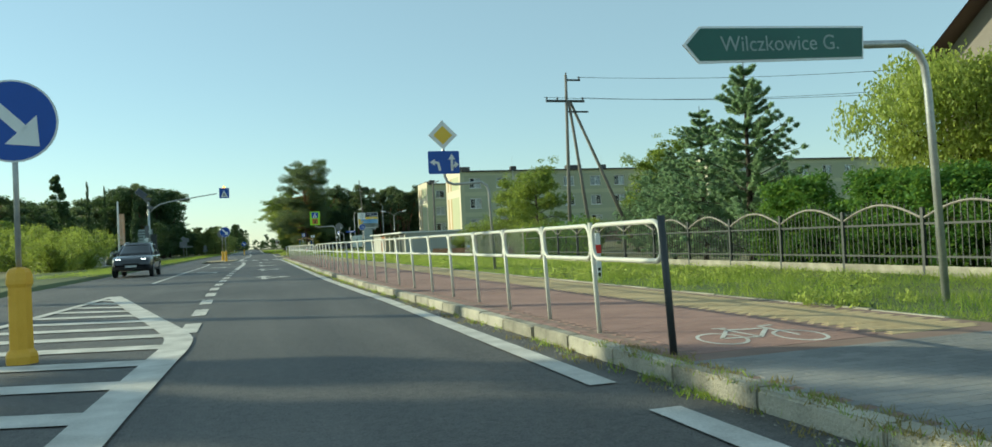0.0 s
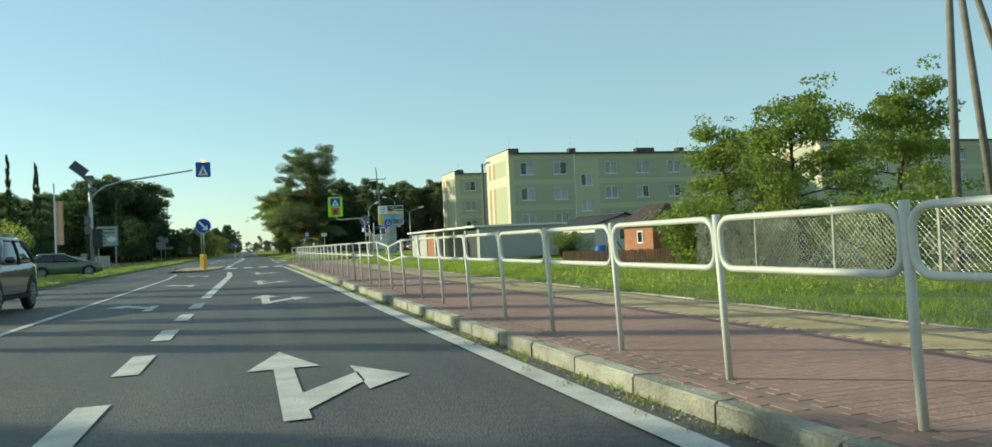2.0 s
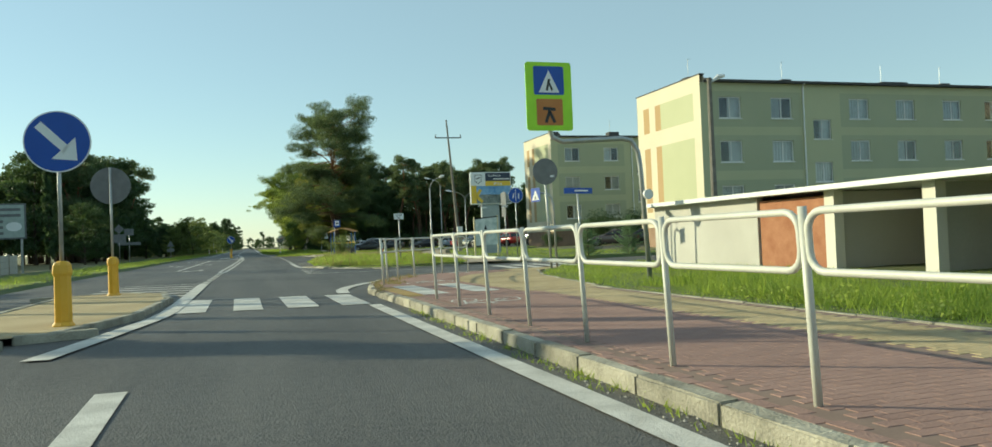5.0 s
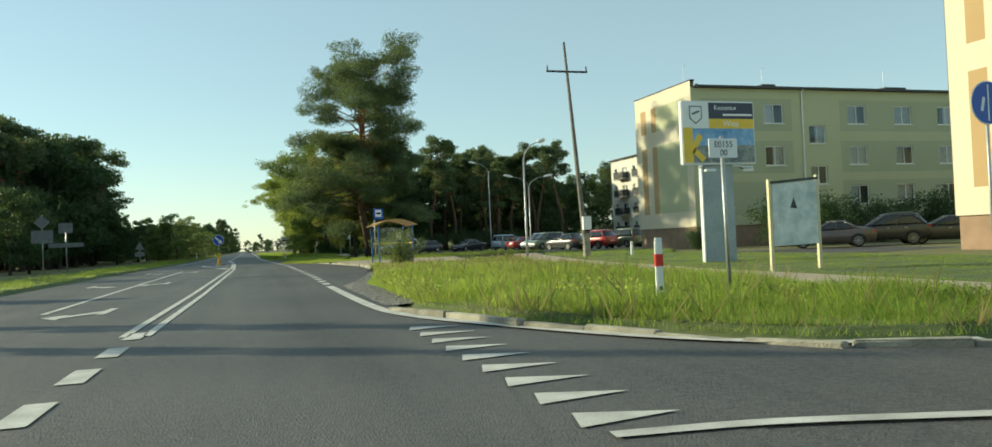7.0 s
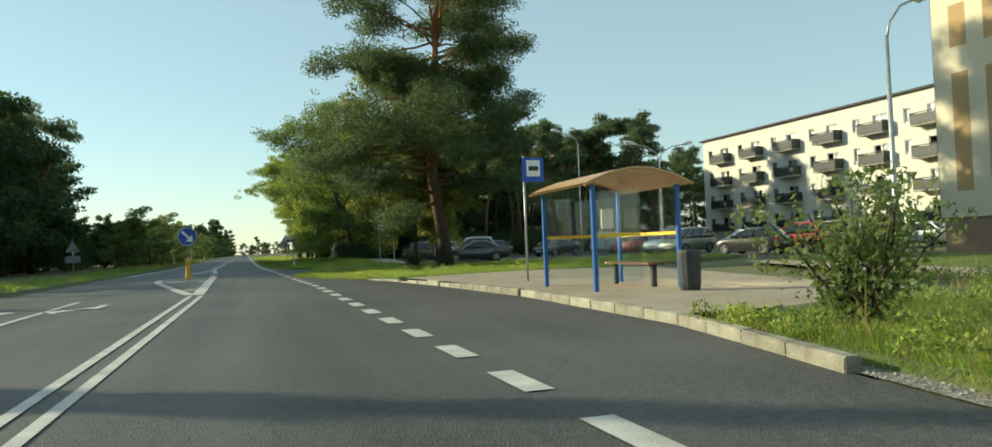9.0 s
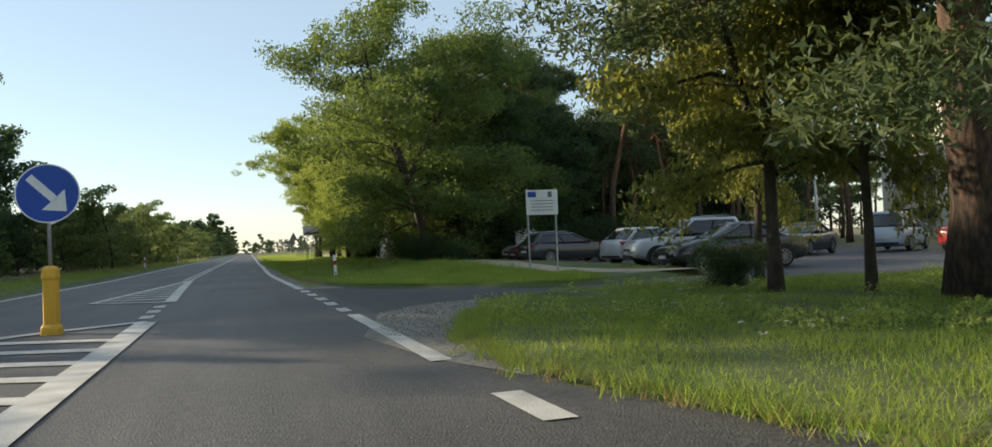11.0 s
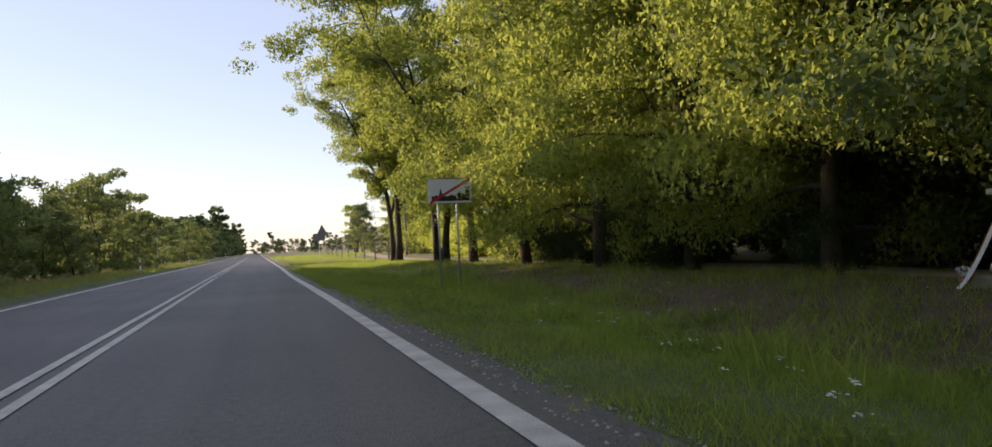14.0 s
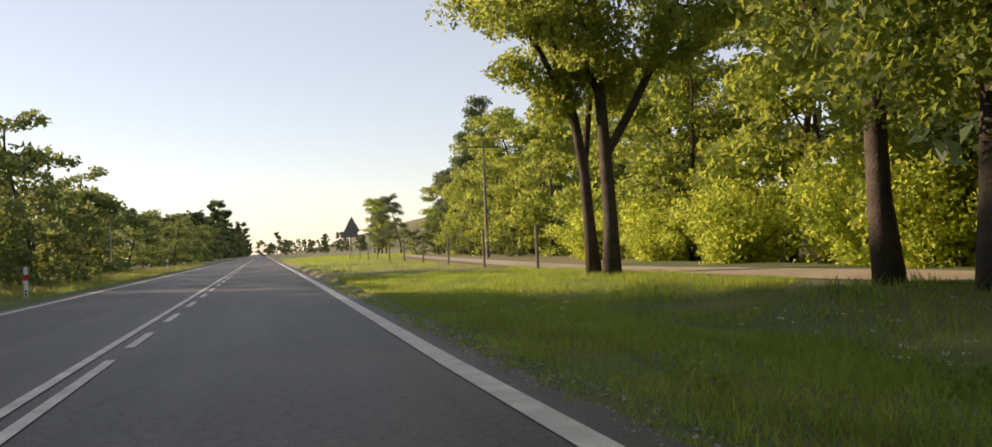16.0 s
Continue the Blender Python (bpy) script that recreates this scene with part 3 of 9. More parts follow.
VERGES = {
    "garden_verge": ([(6.35, 14), (6.5, 24), (6.35, 33), (6.05, 55), (6.05, 70), (6.1, 92), (6.9, 98), (7.7, 100.6), (9.2, 102.3), (14, 103), (26, 103.2), (26, 90), (12, 90), (12, 14)], 0.13),
    "corner_verge": ([(3.0, 122.4), (2.85, 119.8), (3.05, 117.9), (3.5, 115.9), (4.5, 114.0), (5.3, 112.6), (6.4, 111.9), (8.9, 112.0), (9.3, 116), (9.8, 124.4), (11.8, 138), (14.6, 149), (10.3, 143.3), (5.6, 143.2), (5.1, 140.2), (4.6, 136.4), (4.15, 132.6), (3.6, 129.4), (3.25, 127)], 0.13),
    "lawn": ([(11.4, 112.2), (19.8, 112.4), (21.8, 133), (22, 144), (27, 152), (24, 165), (20.5, 160), (17.8, 151), (14.6, 138), (12.4, 125.6), (11.7, 116)], 0.10),
    "pine_verge": ([(5.2, 160.9), (4.65, 164.1), (3.75, 166.7), (2.75, 170.4), (2.9, 172.8), (3.9, 175.7), (4.9, 177.4), (6.6, 178.2), (8.7, 177.9), (14, 177.1), (22, 176.5), (24, 168), (14, 162), (9.8, 161.9)], 0.12),
    "wood_verge": ([(2.9, 186.4), (3.3, 185.4), (4.15, 184.05), (4.9, 183.25), (5.7, 182.65), (6.6, 181.1), (7.8, 180.6), (8.6, 181.3), (11.0, 182.6), (13.2, 183.4), (13.2, 188.2), (2.55, 188.2)], 0.12),
}
for i, (nm, (poly, z)) in enumerate(VERGES.items()):
    verge(nm, poly, z, GRASSY, 10 + i, 0.3, "rough turf beside the road")


def drape(name, left, right, y0, y1, lift, material, label, cols=22, step=0.8):
    """A sheet laid over the ditch and the bank."""
    ys_ = np.arange(y0, y1 + step * .5, step)
    verts, w = [], cols + 1
    for y in ys_:
        a, b = left(y), right(y)
        for k in range(w):
            x = a + (b - a) * k / cols
            verts.append((x, float(y), -0.03 if k == 0 and lift == 0 else wood_z(x, y) + lift))
    faces = [(j * w + i, j * w + i + 1, (j + 1) * w + i + 1, (j + 1) * w + i) for j in range(len(ys_) - 1) for i in range(cols)]
    return tagged(mesh_object(name, verts, faces, material, smooth=True), label, kind="structure")


drape("wood_bank", line([(187.6, 2.6), (190, 2.28), (192.5, 2.1), (195, 2.02), (200, 1.98), (217, 1.84), (231, 1.72), (240, 1.64), (262, 1.64)]), line([(187.6, 13.2), (206, 12.9), (215, 14), (262, 14)]), 187.6, 262, 0.0, GRASSY, "rough turf sloping into a shallow ditch and up to the trees")
verge("field_verge", [(1.85, 261.5), (14, 261.5), (30, 300), (60, 420), (60, 900), (4, 900), (1.9, 600)], 0.10, DRY_GROUND, 21, 0.3, "sunlit grassy field edge")
verge("left_verge", [(-7.6, 20), (-7.7, 150), (-7.05, 189), (-6.6, 206), (-6.85, 235), (-6.95, 262), (-6.95, 700), (-14, 700), (-14, 20)], 0.10, GRASSY, 22, 0.3, "rough turf along the far side")


flat("gravel_edge", [(1.75, 186.6), (2.2, 186.3), (3.0, 186.0), (2.75, 187.8), (2.4, 190.2), (2.22, 192.8), (2.1, 196), (1.9, 196), (1.95, 191)], 0.006, GRAVEL, "loose gravel along the asphalt before the ditch")
pebbles("loose_gravel", [(1.95, 186.8), (2.9, 186.4), (2.6, 188), (2.3, 191), (2.1, 195), (2.0, 195)], 1800, 0.02, 0.006, 55, "loose grey stones along the asphalt")
pebbles("loose_gravel", [(1.95, 173.5), (2.5, 176.9), (3.2, 177.8), (3.9, 178.4), (5.9, 178.2), (5.6, 177.0), (4.4, 175.0), (3.3, 172.2)], 7000, 0.022, 0.006, 51, "loose grey stones on the gravel corner")
pebbles("loose_gravel", [(2.42, 120.6), (2.5, 126.8), (3.05, 130.6), (4.4, 136.9), (5.0, 140.3), (5.6, 140.2), (4.45, 131.8), (3.6, 126), (2.95, 120.8)], 8000, 0.02, 0.006, 52, "loose pale stones along the bay")
pebbles("edge_grit", [(1.6, 187), (2.1, 187), (1.95, 240), (1.95, 262), (1.55, 262), (1.5, 240)], 5000, 0.022, 0.001, 53, "grit along the asphalt's edge")
pebbles("gutter_grit", [(2.75, 17), (2.9, 17), (2.4, 50), (2.36, 92), (2.2, 92), (2.22, 50)], 3500, 0.015, 0.001, 54, "grit in the gutter")


def litter(x0, x1, y0, y1, z, seed):
    """Bare ground under the trees with an uneven outline."""
    ys_ = np.arange(y0, y1 + 2, 1.0)
    rnd = random.Random(seed)
    left = line([(y, x0 + 0.6 * math.sin(y * 0.7) + rnd.uniform(-.3, .3)) for y in ys_])
    drape("leaf_litter", left, lambda y: x1, y0, y1, z, SOIL, "bare brown ground and leaf litter under the trees", 8)


litter(5.2, 9.0, 203, 232, 0.012, 5)


# ---------------------------------------------------------------- road markings
MARK = 0.011


def stripe(name, pts, label=""):
    return flat(name, pts, MARK, PAINT, label)


def strip_along(name, f, y0, y1, width, label="", step=2.0):
    n = max(1, int((y1 - y0) / step))
    ys = [y0 + (y1 - y0) * k / n for k in range(n + 1)]
    verts = [(f(y) + s * width / 2, y, MARK) for y in ys for s in (-1, 1)]
    faces = [(2 * i, 2 * i + 1, 2 * i + 3, 2 * i + 2) for i in range(n)]
    return tagged(mesh_object(name, verts, faces, PAINT), label, kind="structure")


BANDS = []


def band(name, pts, width, label=""):
    """A painted band along a smoothly bent line."""
    if len(pts) > 3:
        q = [Vector((x, y, 0)) for x, y in pts]
        q = [2 * q[0] - q[1]] + q + [2 * q[-1] - q[-2]]
        fine = []
        for a, b, c, d in zip(q, q[1:], q[2:], q[3:]):
            for u in (0, .25, .5, .75):
                fine.append(0.5 * (2 * b + (c - a) * u + (2 * a - 5 * b + 4 * c - d) * u * u + (3 * b - a - 3 * c + d) * u ** 3))
        pts = [(v.x, v.y) for v in fine] + [pts[-1]]
    out = []
    for i, (x, y) in enumerate(pts):
        ax, ay = pts[max(0, i - 1)]
        bx, by = pts[min(len(pts) - 1, i + 1)]
        d = math.hypot(bx - ax, by - ay)
        nx, ny = -(by - ay) / d * width / 2, (bx - ax) / d * width / 2
        out.append(((x + nx, y + ny, MARK), (x - nx, y - ny, MARK)))
    BANDS.append(name)
    lift = 0.003 + 0.0012 * (len(BANDS) % 6)
    verts = [(vx, vy, vz + lift) for pair in out for vx, vy, vz in pair]
    faces = [(2 * i, 2 * i + 1, 2 * i + 3, 2 * i + 2) for i in range(len(pts) - 1)]
    return tagged(mesh_object(name, verts, faces, PAINT), label, kind="structure")


def dashes(name, f, y0, y1, length, period, width, label):
    y = y0
    while y < y1:
        strip_along(name, f, y, y + length, width, label)
        y += period


strip_along("edge_line", edge_r, 22.2, 93.2, 0.22, "solid white edge line")
strip_along("edge_line", edge_r, 19.4, 21.3, 0.22, "white edge dash")
band("edge_line", [(1.83, 96.87), (1.86, 97.5), (1.93, 98.2), (2.2, 99.25), (2.72, 100.45), (3.55, 101.75), (4.6, 102.85), (5.9, 103.6)], 0.28, "white line bending into the side road")
band("edge_line", [(6.6, 111.9), (5.2, 112.6), (4.1, 114.0), (3.2, 116.0), (2.4, 118.3), (2.16, 121), (2.2, 129)], 0.22, "white line bending out of the side road")
dashes("bay_dash", edge_r, 130.2, 170, 1.0, 2.0, 0.24, "white dash along the bus bay")
strip_along("edge_line", edge_r, 171, 176.9, 0.22, "solid white edge line")
dashes("edge_dash", edge_r, 177.6, 186, 0.9, 1.8, 0.22, "white dash across the drive")
strip_along("edge_line", edge_r, 186.6, 400, 0.22, "solid white edge line", 6)
strip_along("edge_line", edge_r, 400, 2400, 0.22, "solid white edge line", 100)
strip_along("edge_line", edge_l, 186, 400, 0.2, "solid white edge line", 6)
strip_along("edge_line", edge_l, 400, 2400, 0.2, "solid white edge line", 100)
dashes("lane_dash", centre, 28.4, 60, 1.45, 2.95, 0.24, "white lane dash")
strip_along("lane_line", centre, 61.4, 86, 0.24, "solid white lane line")
strip_along("lane_line", lambda y: centre(y) - 2.55 - (y - 60) * .004, 48, 86, 0.14, "thin white lane line")
strip_along("lane_line", lambda y: -3.95, 124, 158, 0.14, "thin white lane line")
for s in (-0.15, 0.15):
    strip_along("double_line", lambda y, s=s: centre(y) + s, 118.0, 158, 0.12, "one of a pair of white centre lines")
    strip_along("double_line", lambda y, s=s: centre(y) + s * 0.9, 200, 244 if s > 0 else 700, 0.12, "one of a pair of white centre lines", 8)
dashes("lane_dash", lambda y: centre(y) + 0.14, 245.2, 300, 2.0, 4.0, 0.12, "white centre dash")
dashes("lane_dash", lambda y: centre(y), 106.8, 118, 0.9, 1.8, 0.24, "white dash across the junction")


def hatch(name, xl, xr, y0, y1, period, width, slant, label):
    y = y0
    while y < y1:
        a, b = xl(y), xr(y)
        if b - a > 0.15:
            stripe(name, [(a, y + slant), (b, y), (b, y + width), (a, y + slant + width)], label)
        y += period


# painted island ahead of the first sign
gore_r = line([(14, -1.1), (22, -1.08), (27, -0.98), (28.5, -1.15), (39.8, -3.7)])
band("gore_edge", [(gore_r(y), y) for y in (14, 18, 22, 25, 27, 28.5, 32, 36, 39.8)], 0.34, "broad white edge of a painted island")
band("gore_edge", [(-3.75, 39.8), (-3.9, 36), (-4.15, 31), (-4.4, 24), (-4.5, 16)], 0.2, "white edge of a painted island")
hatch("gore_stripe", lambda y: -4.2 + max(0, y - 30) * .04, lambda y: gore_r(y) - 0.12, 20.0, 38, 1.35, 0.42, 0.9, "white hatching stripe")
# pedestrian crossing
for a, b in ((-1.46, -0.94), (-0.47, 0.04), (0.47, 1.02), (1.42, 1.92)):
    stripe("zebra_stripe", [(a, 93.95 - (a + 1.4) * .16), (b, 93.95 - (b + 1.4) * .16), (b - .04, 97.6 - (b + 1.4) * .34), (a - .06, 97.6 - (a + 1.4) * .34)], "white crossing stripe")
band("gore_edge", [(-2.35, 88.5), (-1.9, 91.4), (-1.6, 94.0), (-1.58, 98.0), (-1.62, 106)], 0.3, "broad white band along the traffic island")
band("gore_edge", [(-1.62, 106.2), (-2.6, 106.5), (-4.5, 106.9)], 0.16, "white edge of a painted island")
hatch("gore_stripe", lambda y: -4.4, lambda y: -1.72, 99.6, 105.6, 1.25, 0.36, 1.0, "white hatching stripe")
# painted island past the bus stop
g2r = line([(158.5, -1.0), (170, -1.18), (178, -1.27)])
band("gore_edge", [(g2r(y), y) for y in (158.5, 162, 166, 170, 174, 178.0)], 0.34, "broad white edge of a painted island")
band("gore_edge", [(-1.2, 158.6), (-1.9, 162.6), (-2.7, 167.5), (-3.5, 173), (-3.3, 176.4), (-1.3, 178.2)], 0.3, "white edge of a painted island")
hatch("gore_stripe", line([(158, -1.1), (162.6, -1.75), (167.5, -2.55), (173, -3.35), (178, -3.2)]), lambda y: g2r(y) - 0.12, 161.4, 176.0, 1.15, 0.34, 0.75, "white hatching stripe")
band("gore_edge", [(centre(183.8), 183.8), (centre(190), 190), (-2.02, 199.4)], 0.28, "broad white edge of a painted island")
band("gore_edge", [(-3.32, 185.1), (-2.7, 192), (-2.06, 199.4)], 0.2, "white edge of a painted island")
band("gore_edge", [(-3.32, 185.1), (-1.45, 183.8)], 0.2, "white edge of a painted island")
hatch("gore_stripe", line([(184, -3.3), (199, -2.1)]), lambda y: centre(y) - .1, 185.4, 197.5, 1.15, 0.34, 0.5, "white hatching stripe")
dashes("lane_dash", lambda y: centre(y) - 0.12, 178.9, 183, 0.75, 1.5, 0.24, "white dash across the opening")
# give-way teeth of the side road
for k in range(9):
    y = 110.5 + k * 0.72
    x = 1.98 + k * 0.015
    stripe("give_way_tooth", [(x - .12, y - .02), (x + .62, y + .12), (x - .02, y + .36)], "white give-way triangle")
band("side_line", [(1.95, 110.25), (2.9, 110.1), (4.1, 109.7), (6.2, 109.0)], 0.14, "white line of the side road")
for k in range(6):
    stripe("zebra_stripe", [(8.6 + k * .75, 104.0 - k * .02), (9.0 + k * .75, 104.0 - k * .02), (9.3 + k * .75, 108.8), (8.9 + k * .75, 108.8)], "white crossing stripe over the side road")


def arrow(x, y, turn, kinds):
    """A painted lane arrow: a stem with a straight head, a branch, or both."""
    bm = bmesh.new()

    def tri(pts):
        f = bm.faces.new([bm.verts.new((px, py, MARK)) for px, py in pts])
        bmesh.ops.recalc_face_normals(bm, faces=[f])
        if f.normal.z < 0:
            f.normal_flip()
    if "up" in kinds:
        tri([(-0.08, 0), (0.1, 0), (0.1, 2.3), (-0.08, 2.3)])
        tri([(-0.32, 2.3), (0.34, 2.3), (0.01, 3.55)])
    for s in [k for k in (-1, 1) if ("left", "", "right")[k + 1] in kinds]:
        b = 0.1 * s
        if "up" not in kinds:
            tri([(-0.09, -0.4), (0.09, -0.4), (0.09, 1.3), (-0.09, 1.3)])
        tri([(b, 0.3), (b, 0.95), (0.62 * s, 1.75), (0.62 * s, 1.25)])
        tri([(0.6 * s, 0.85), (0.6 * s, 2.15), (1.02 * s, 1.35)])
    ob = tagged(mesh_object("lane_arrow", [(0, 0, 0)], [], PAINT), "white painted lane arrow", kind="structure")
    bm.to_mesh(ob.data)
    bm.free()
    ob.matrix_basis = pose(x, y, 0, 0, 0, turn)


for x, y, k in ((0.17, 46.3, ("up", "right")), (0.2, 57.75, ("up", "right")), (0.2, 67.6, ("up", "right")), (0.2, 79, ("up", "right")),
                (-2.1, 58.4, ("left",)), (-2.05, 69.4, ("left",)), (-2.1, 80, ("left",)),
                (-2.75, 124.3, ("right",)), (-3.0, 139.2, ("right",)), (-3.0, 155.6, ("right",)), (-5.6, 139, ("left",)), (-5.6, 156, ("left",))):
    arrow(x, y, 0 if y < 110 else 180, k)


# ---------------------------------------------------------------- pavement
SW = 0.125


def pavement_out(y):
    return float(np.interp(y, [10, 24, 33, 55, 92], [6.45, 6.45, 6.3, 6.0, 6.05]))


def red_out(y):
    return float(np.interp(y, [10, 23, 33, 55, 92], [5.2, 5.2, 5.1, 4.75, 4.8]))


CORNER = [(2.36, 92), (2.28, 96.0), (2.47, 97.7), (2.77, 99.0), (3.2, 100.2), (4.2, 101.7), (5.2, 102.1), (7.2, 102.4), (9.4, 102.5)]
base = [(kerb_x(y) + 0.1, y) for y in (5, 15, 24, 35, 50, 70, 92)] + [(x + .1, y - .1) for x, y in CORNER[1:]] + [(9.2, 101.9), (7.8, 100.4), (6.95, 97.8)] + \
       [(pavement_out(y), y) for y in (92, 70, 55, 33, 24, 5)]
flat("pavement", base, SW - 0.004, JOINT, "sand-jointed bed of the paved cycle path and footway")


def pavers(name, xa, xb, y0, y1, lx, ly, material, label, keep_out=None, skip=None):
    """Rows of small paving blocks, chamfered, in one mesh."""
    cols, rows = [], int((y1 - y0) / ly)
    rng = np.random.default_rng(len(name))
    out = []
    for r in range(rows):
        y = y0 + r * ly
        a, b = xa(y), xb(y)
        n = int((b - a) / lx)
        if n < 1:
            continue
        xs = a + (np.arange(n) + (0.5 if r % 2 else 0.0)) * lx
        out.append(np.stack([xs, np.full(n, y)], 1))
    p = np.concatenate(out)
    if keep_out is not None:
        p = p[keep_out(p[:, 0], p[:, 1])]
    n = len(p)
    z = SW + rng.uniform(-.0005, .0005, n)
    g, c = 0.0012, 0.002
    def corner(dx, dy, dz, inset):
        return np.stack([p[:, 0] + (lx - g if dx else g) + (-inset if dx else inset), p[:, 1] + (ly - g if dy else g) + (-inset if dy else inset), z + dz], 1)
    top = [corner(0, 0, 0, c), corner(1, 0, 0, c), corner(1, 1, 0, c), corner(0, 1, 0, c)]
    low = [corner(0, 0, -.0045, 0), corner(1, 0, -.0045, 0), corner(1, 1, -.0045, 0), corner(0, 1, -.0045, 0)]
    verts = np.stack(top + low, 1).reshape(-1, 3)
    idx = np.array([[0, 1, 2, 3], [4, 5, 1, 0], [5, 6, 2, 1], [6, 7, 3, 2], [7, 4, 0, 3]])
    loops = (idx[None] + 8 * np.arange(n)[:, None, None]).reshape(-1)
    me = bpy.data.meshes.new(name)
    me.vertices.add(len(verts))
    me.vertices.foreach_set("co", verts.astype(np.float32).ravel())
    me.loops.add(len(loops))
    me.loops.foreach_set("vertex_index", loops.astype(np.int32))
    me.polygons.add(5 * n)
    me.polygons.foreach_set("loop_start", np.arange(0, 20 * n, 4, dtype=np.int32))
    me.polygons.foreach_set("use_smooth", [False] * (5 * n))
    me.materials.append(material)
    me.update(calc_edges=True)
    return tagged(new(name, me), label, "paving", kind="stuff")


corner_poly = base


def on_base(x, y):
    return inside(x + .1, y + .05, corner_poly)


pavers("red_paving", lambda y: kerb_x(y) + 0.42, red_out, 22.4, 92.6, 0.2, 0.1, RED_PAVER, "weathered red block paving of the cycle path", lambda x, y: (y < 57.98) | (y > 60.98))
pavers("buff_paving", lambda y: red_out(y) + .02, lambda y: pavement_out(y) - .1, 22.4, 92.6, 0.2, 0.1, BUFF_PAVER, "buff block paving of the footway")
pavers("kerb_side_paving", lambda y: kerb_x(y) + 0.16, lambda y: kerb_x(y) + 0.40, 22.4, 92.6, 0.12, 0.2, RED_PAVER, "weathered red block paving along the kerb")
pavers("grey_paving", lambda y: kerb_x(y) + 0.18, lambda y: 9.0, 8, 22.2, 0.2, 0.1, GREY_PAVER, "grey block paving of a vehicle crossing")
corner_split = line([(92, 4.6), (95, 4.5), (97.4, 4.55), (98.9, 4.98), (100, 5.6), (101, 7.2)])
pavers("corner_red_paving", lambda y: 2.5, corner_split, 92.6, 102.2, 0.2, 0.1, RED_PAVER, "red block paving at the corner", on_base)
pavers("corner_buff_paving", lambda y: corner_split(y) + .02, lambda y: 9.4, 92.6, 102.4, 0.2, 0.1, BUFF_PAVER, "buff block paving at the corner", on_base)
flat("grey_crossing", [(2.95, 5), (9.2, 5), (9.2, 22.3), (2.95, 22.3)], SW - 0.010, JOINT, "bed of a paved vehicle crossing")
for (a, b) in ((2.86, 3.36), (3.84, 4.34)):
    flat("cycle_crossing_bar", [(a, 93.2), (b, 93.2), (b - .06, 96.3), (a - .05, 96.3)], SW + 0.006, PAINT, "white bar across the cycle path")
flat("tactile_strip", [(2.53, 92.9), (2.83, 92.9), (2.78, 96.2), (2.46, 96.2)], SW + 0.004, TACTILE, "ochre tactile paving at the crossing")


def bicycle_mark(x, y, turn):
    """A bicycle painted on the path: two wheels, frame, handlebar."""
    bm = bmesh.new()
    z = SW + 0.003

    def arc(cx, cy, r, w):
        n = 22
        i = [bm.verts.new((cx + (r - w) * math.cos(2 * math.pi * k / n), cy + (r - w) * math.sin(2 * math.pi * k / n), z)) for k in range(n)]
        o = [bm.verts.new((cx + r * math.cos(2 * math.pi * k / n), cy + r * math.sin(2 * math.pi * k / n), z)) for k in range(n)]
        for k in range(n):
            bm.faces.new((i[k], o[k], o[(k + 1) % n], i[(k + 1) % n]))

    def bar(x0, y0, x1, y1, w=0.03):
        d = math.hypot(x1 - x0, y1 - y0)
        nx, ny = -(y1 - y0) / d * w, (x1 - x0) / d * w
        bm.faces.new([bm.verts.new(p) for p in ((x0 - nx, y0 - ny, z + .001), (x1 - nx, y1 - ny, z + .001), (x1 + nx, y1 + ny, z + .001), (x0 + nx, y0 + ny, z + .001))])
    arc(-0.55, 0, 0.34, 0.05)
    arc(0.55, 0, 0.34, 0.05)
    bar(-0.55, 0, -0.2, 0.5)
    bar(-0.2, 0.5, 0.4, 0.5)
    bar(0.4, 0.5, 0.0, 0.0)
    bar(0.0, 0.0, -0.25, 0.6)
    bar(-0.55, 0.0, 0.0, 0.0)
    bar(0.55, 0.0, 0.38, 0.66)
    bar(0.38, 0.66, 0.62, 0.7)
    bar(-0.36, 0.62, -0.14, 0.62)
    ob = tagged(mesh_object("bicycle_mark", [(0, 0, 0)], [], PAINT), "white bicycle painted on the cycle path", kind="structure")
    bm.to_mesh(ob.data)
    bm.free()
    ob.matrix_basis = pose(x, y, 0, 0, 0, turn) @ Matrix.Diagonal((0.64, 1.1, 1, 1))


for x, y, a in ((4.25, 22.9, -15), (4.05, 60.0, -20), (3.5, 62.3, 165), (3.45, 91.2, 160), (3.9, 97.3, -10), (6.0, 101.6, 30)):
    bicycle_mark(x, y, a)

# kerb: single stones
kerb = thing("kerb", 0, 0, 0, 0, "pale worn concrete kerb stones, edges chipped", "kerb", kind="structure")


def kerb_stone_mesh(seed, length=0.997, rough=0.006):
    bm = box(0, 0.15, 0.002, length, -0.1, SW + 0.012, 0.014 if length > .6 else .03)
    rnd = random.Random(seed)
    for v in bm.verts:
        v.co += Vector((rnd.uniform(-rough, rough), 0, rnd.uniform(-rough, rough * .7)))
    me = bpy.data.meshes.new("kerb_stone")
    bm.to_mesh(me)
    bm.free()
    me.materials.append(CONCRETE)
    return me


kerb_meshes = [kerb_stone_mesh(k) for k in range(4)] + [kerb_stone_mesh(k, 0.5, 0.012) for k in range(4)]
kerb_line = [(kerb_x(y), float(y)) for y in range(4, 93)] + CORNER[1:]


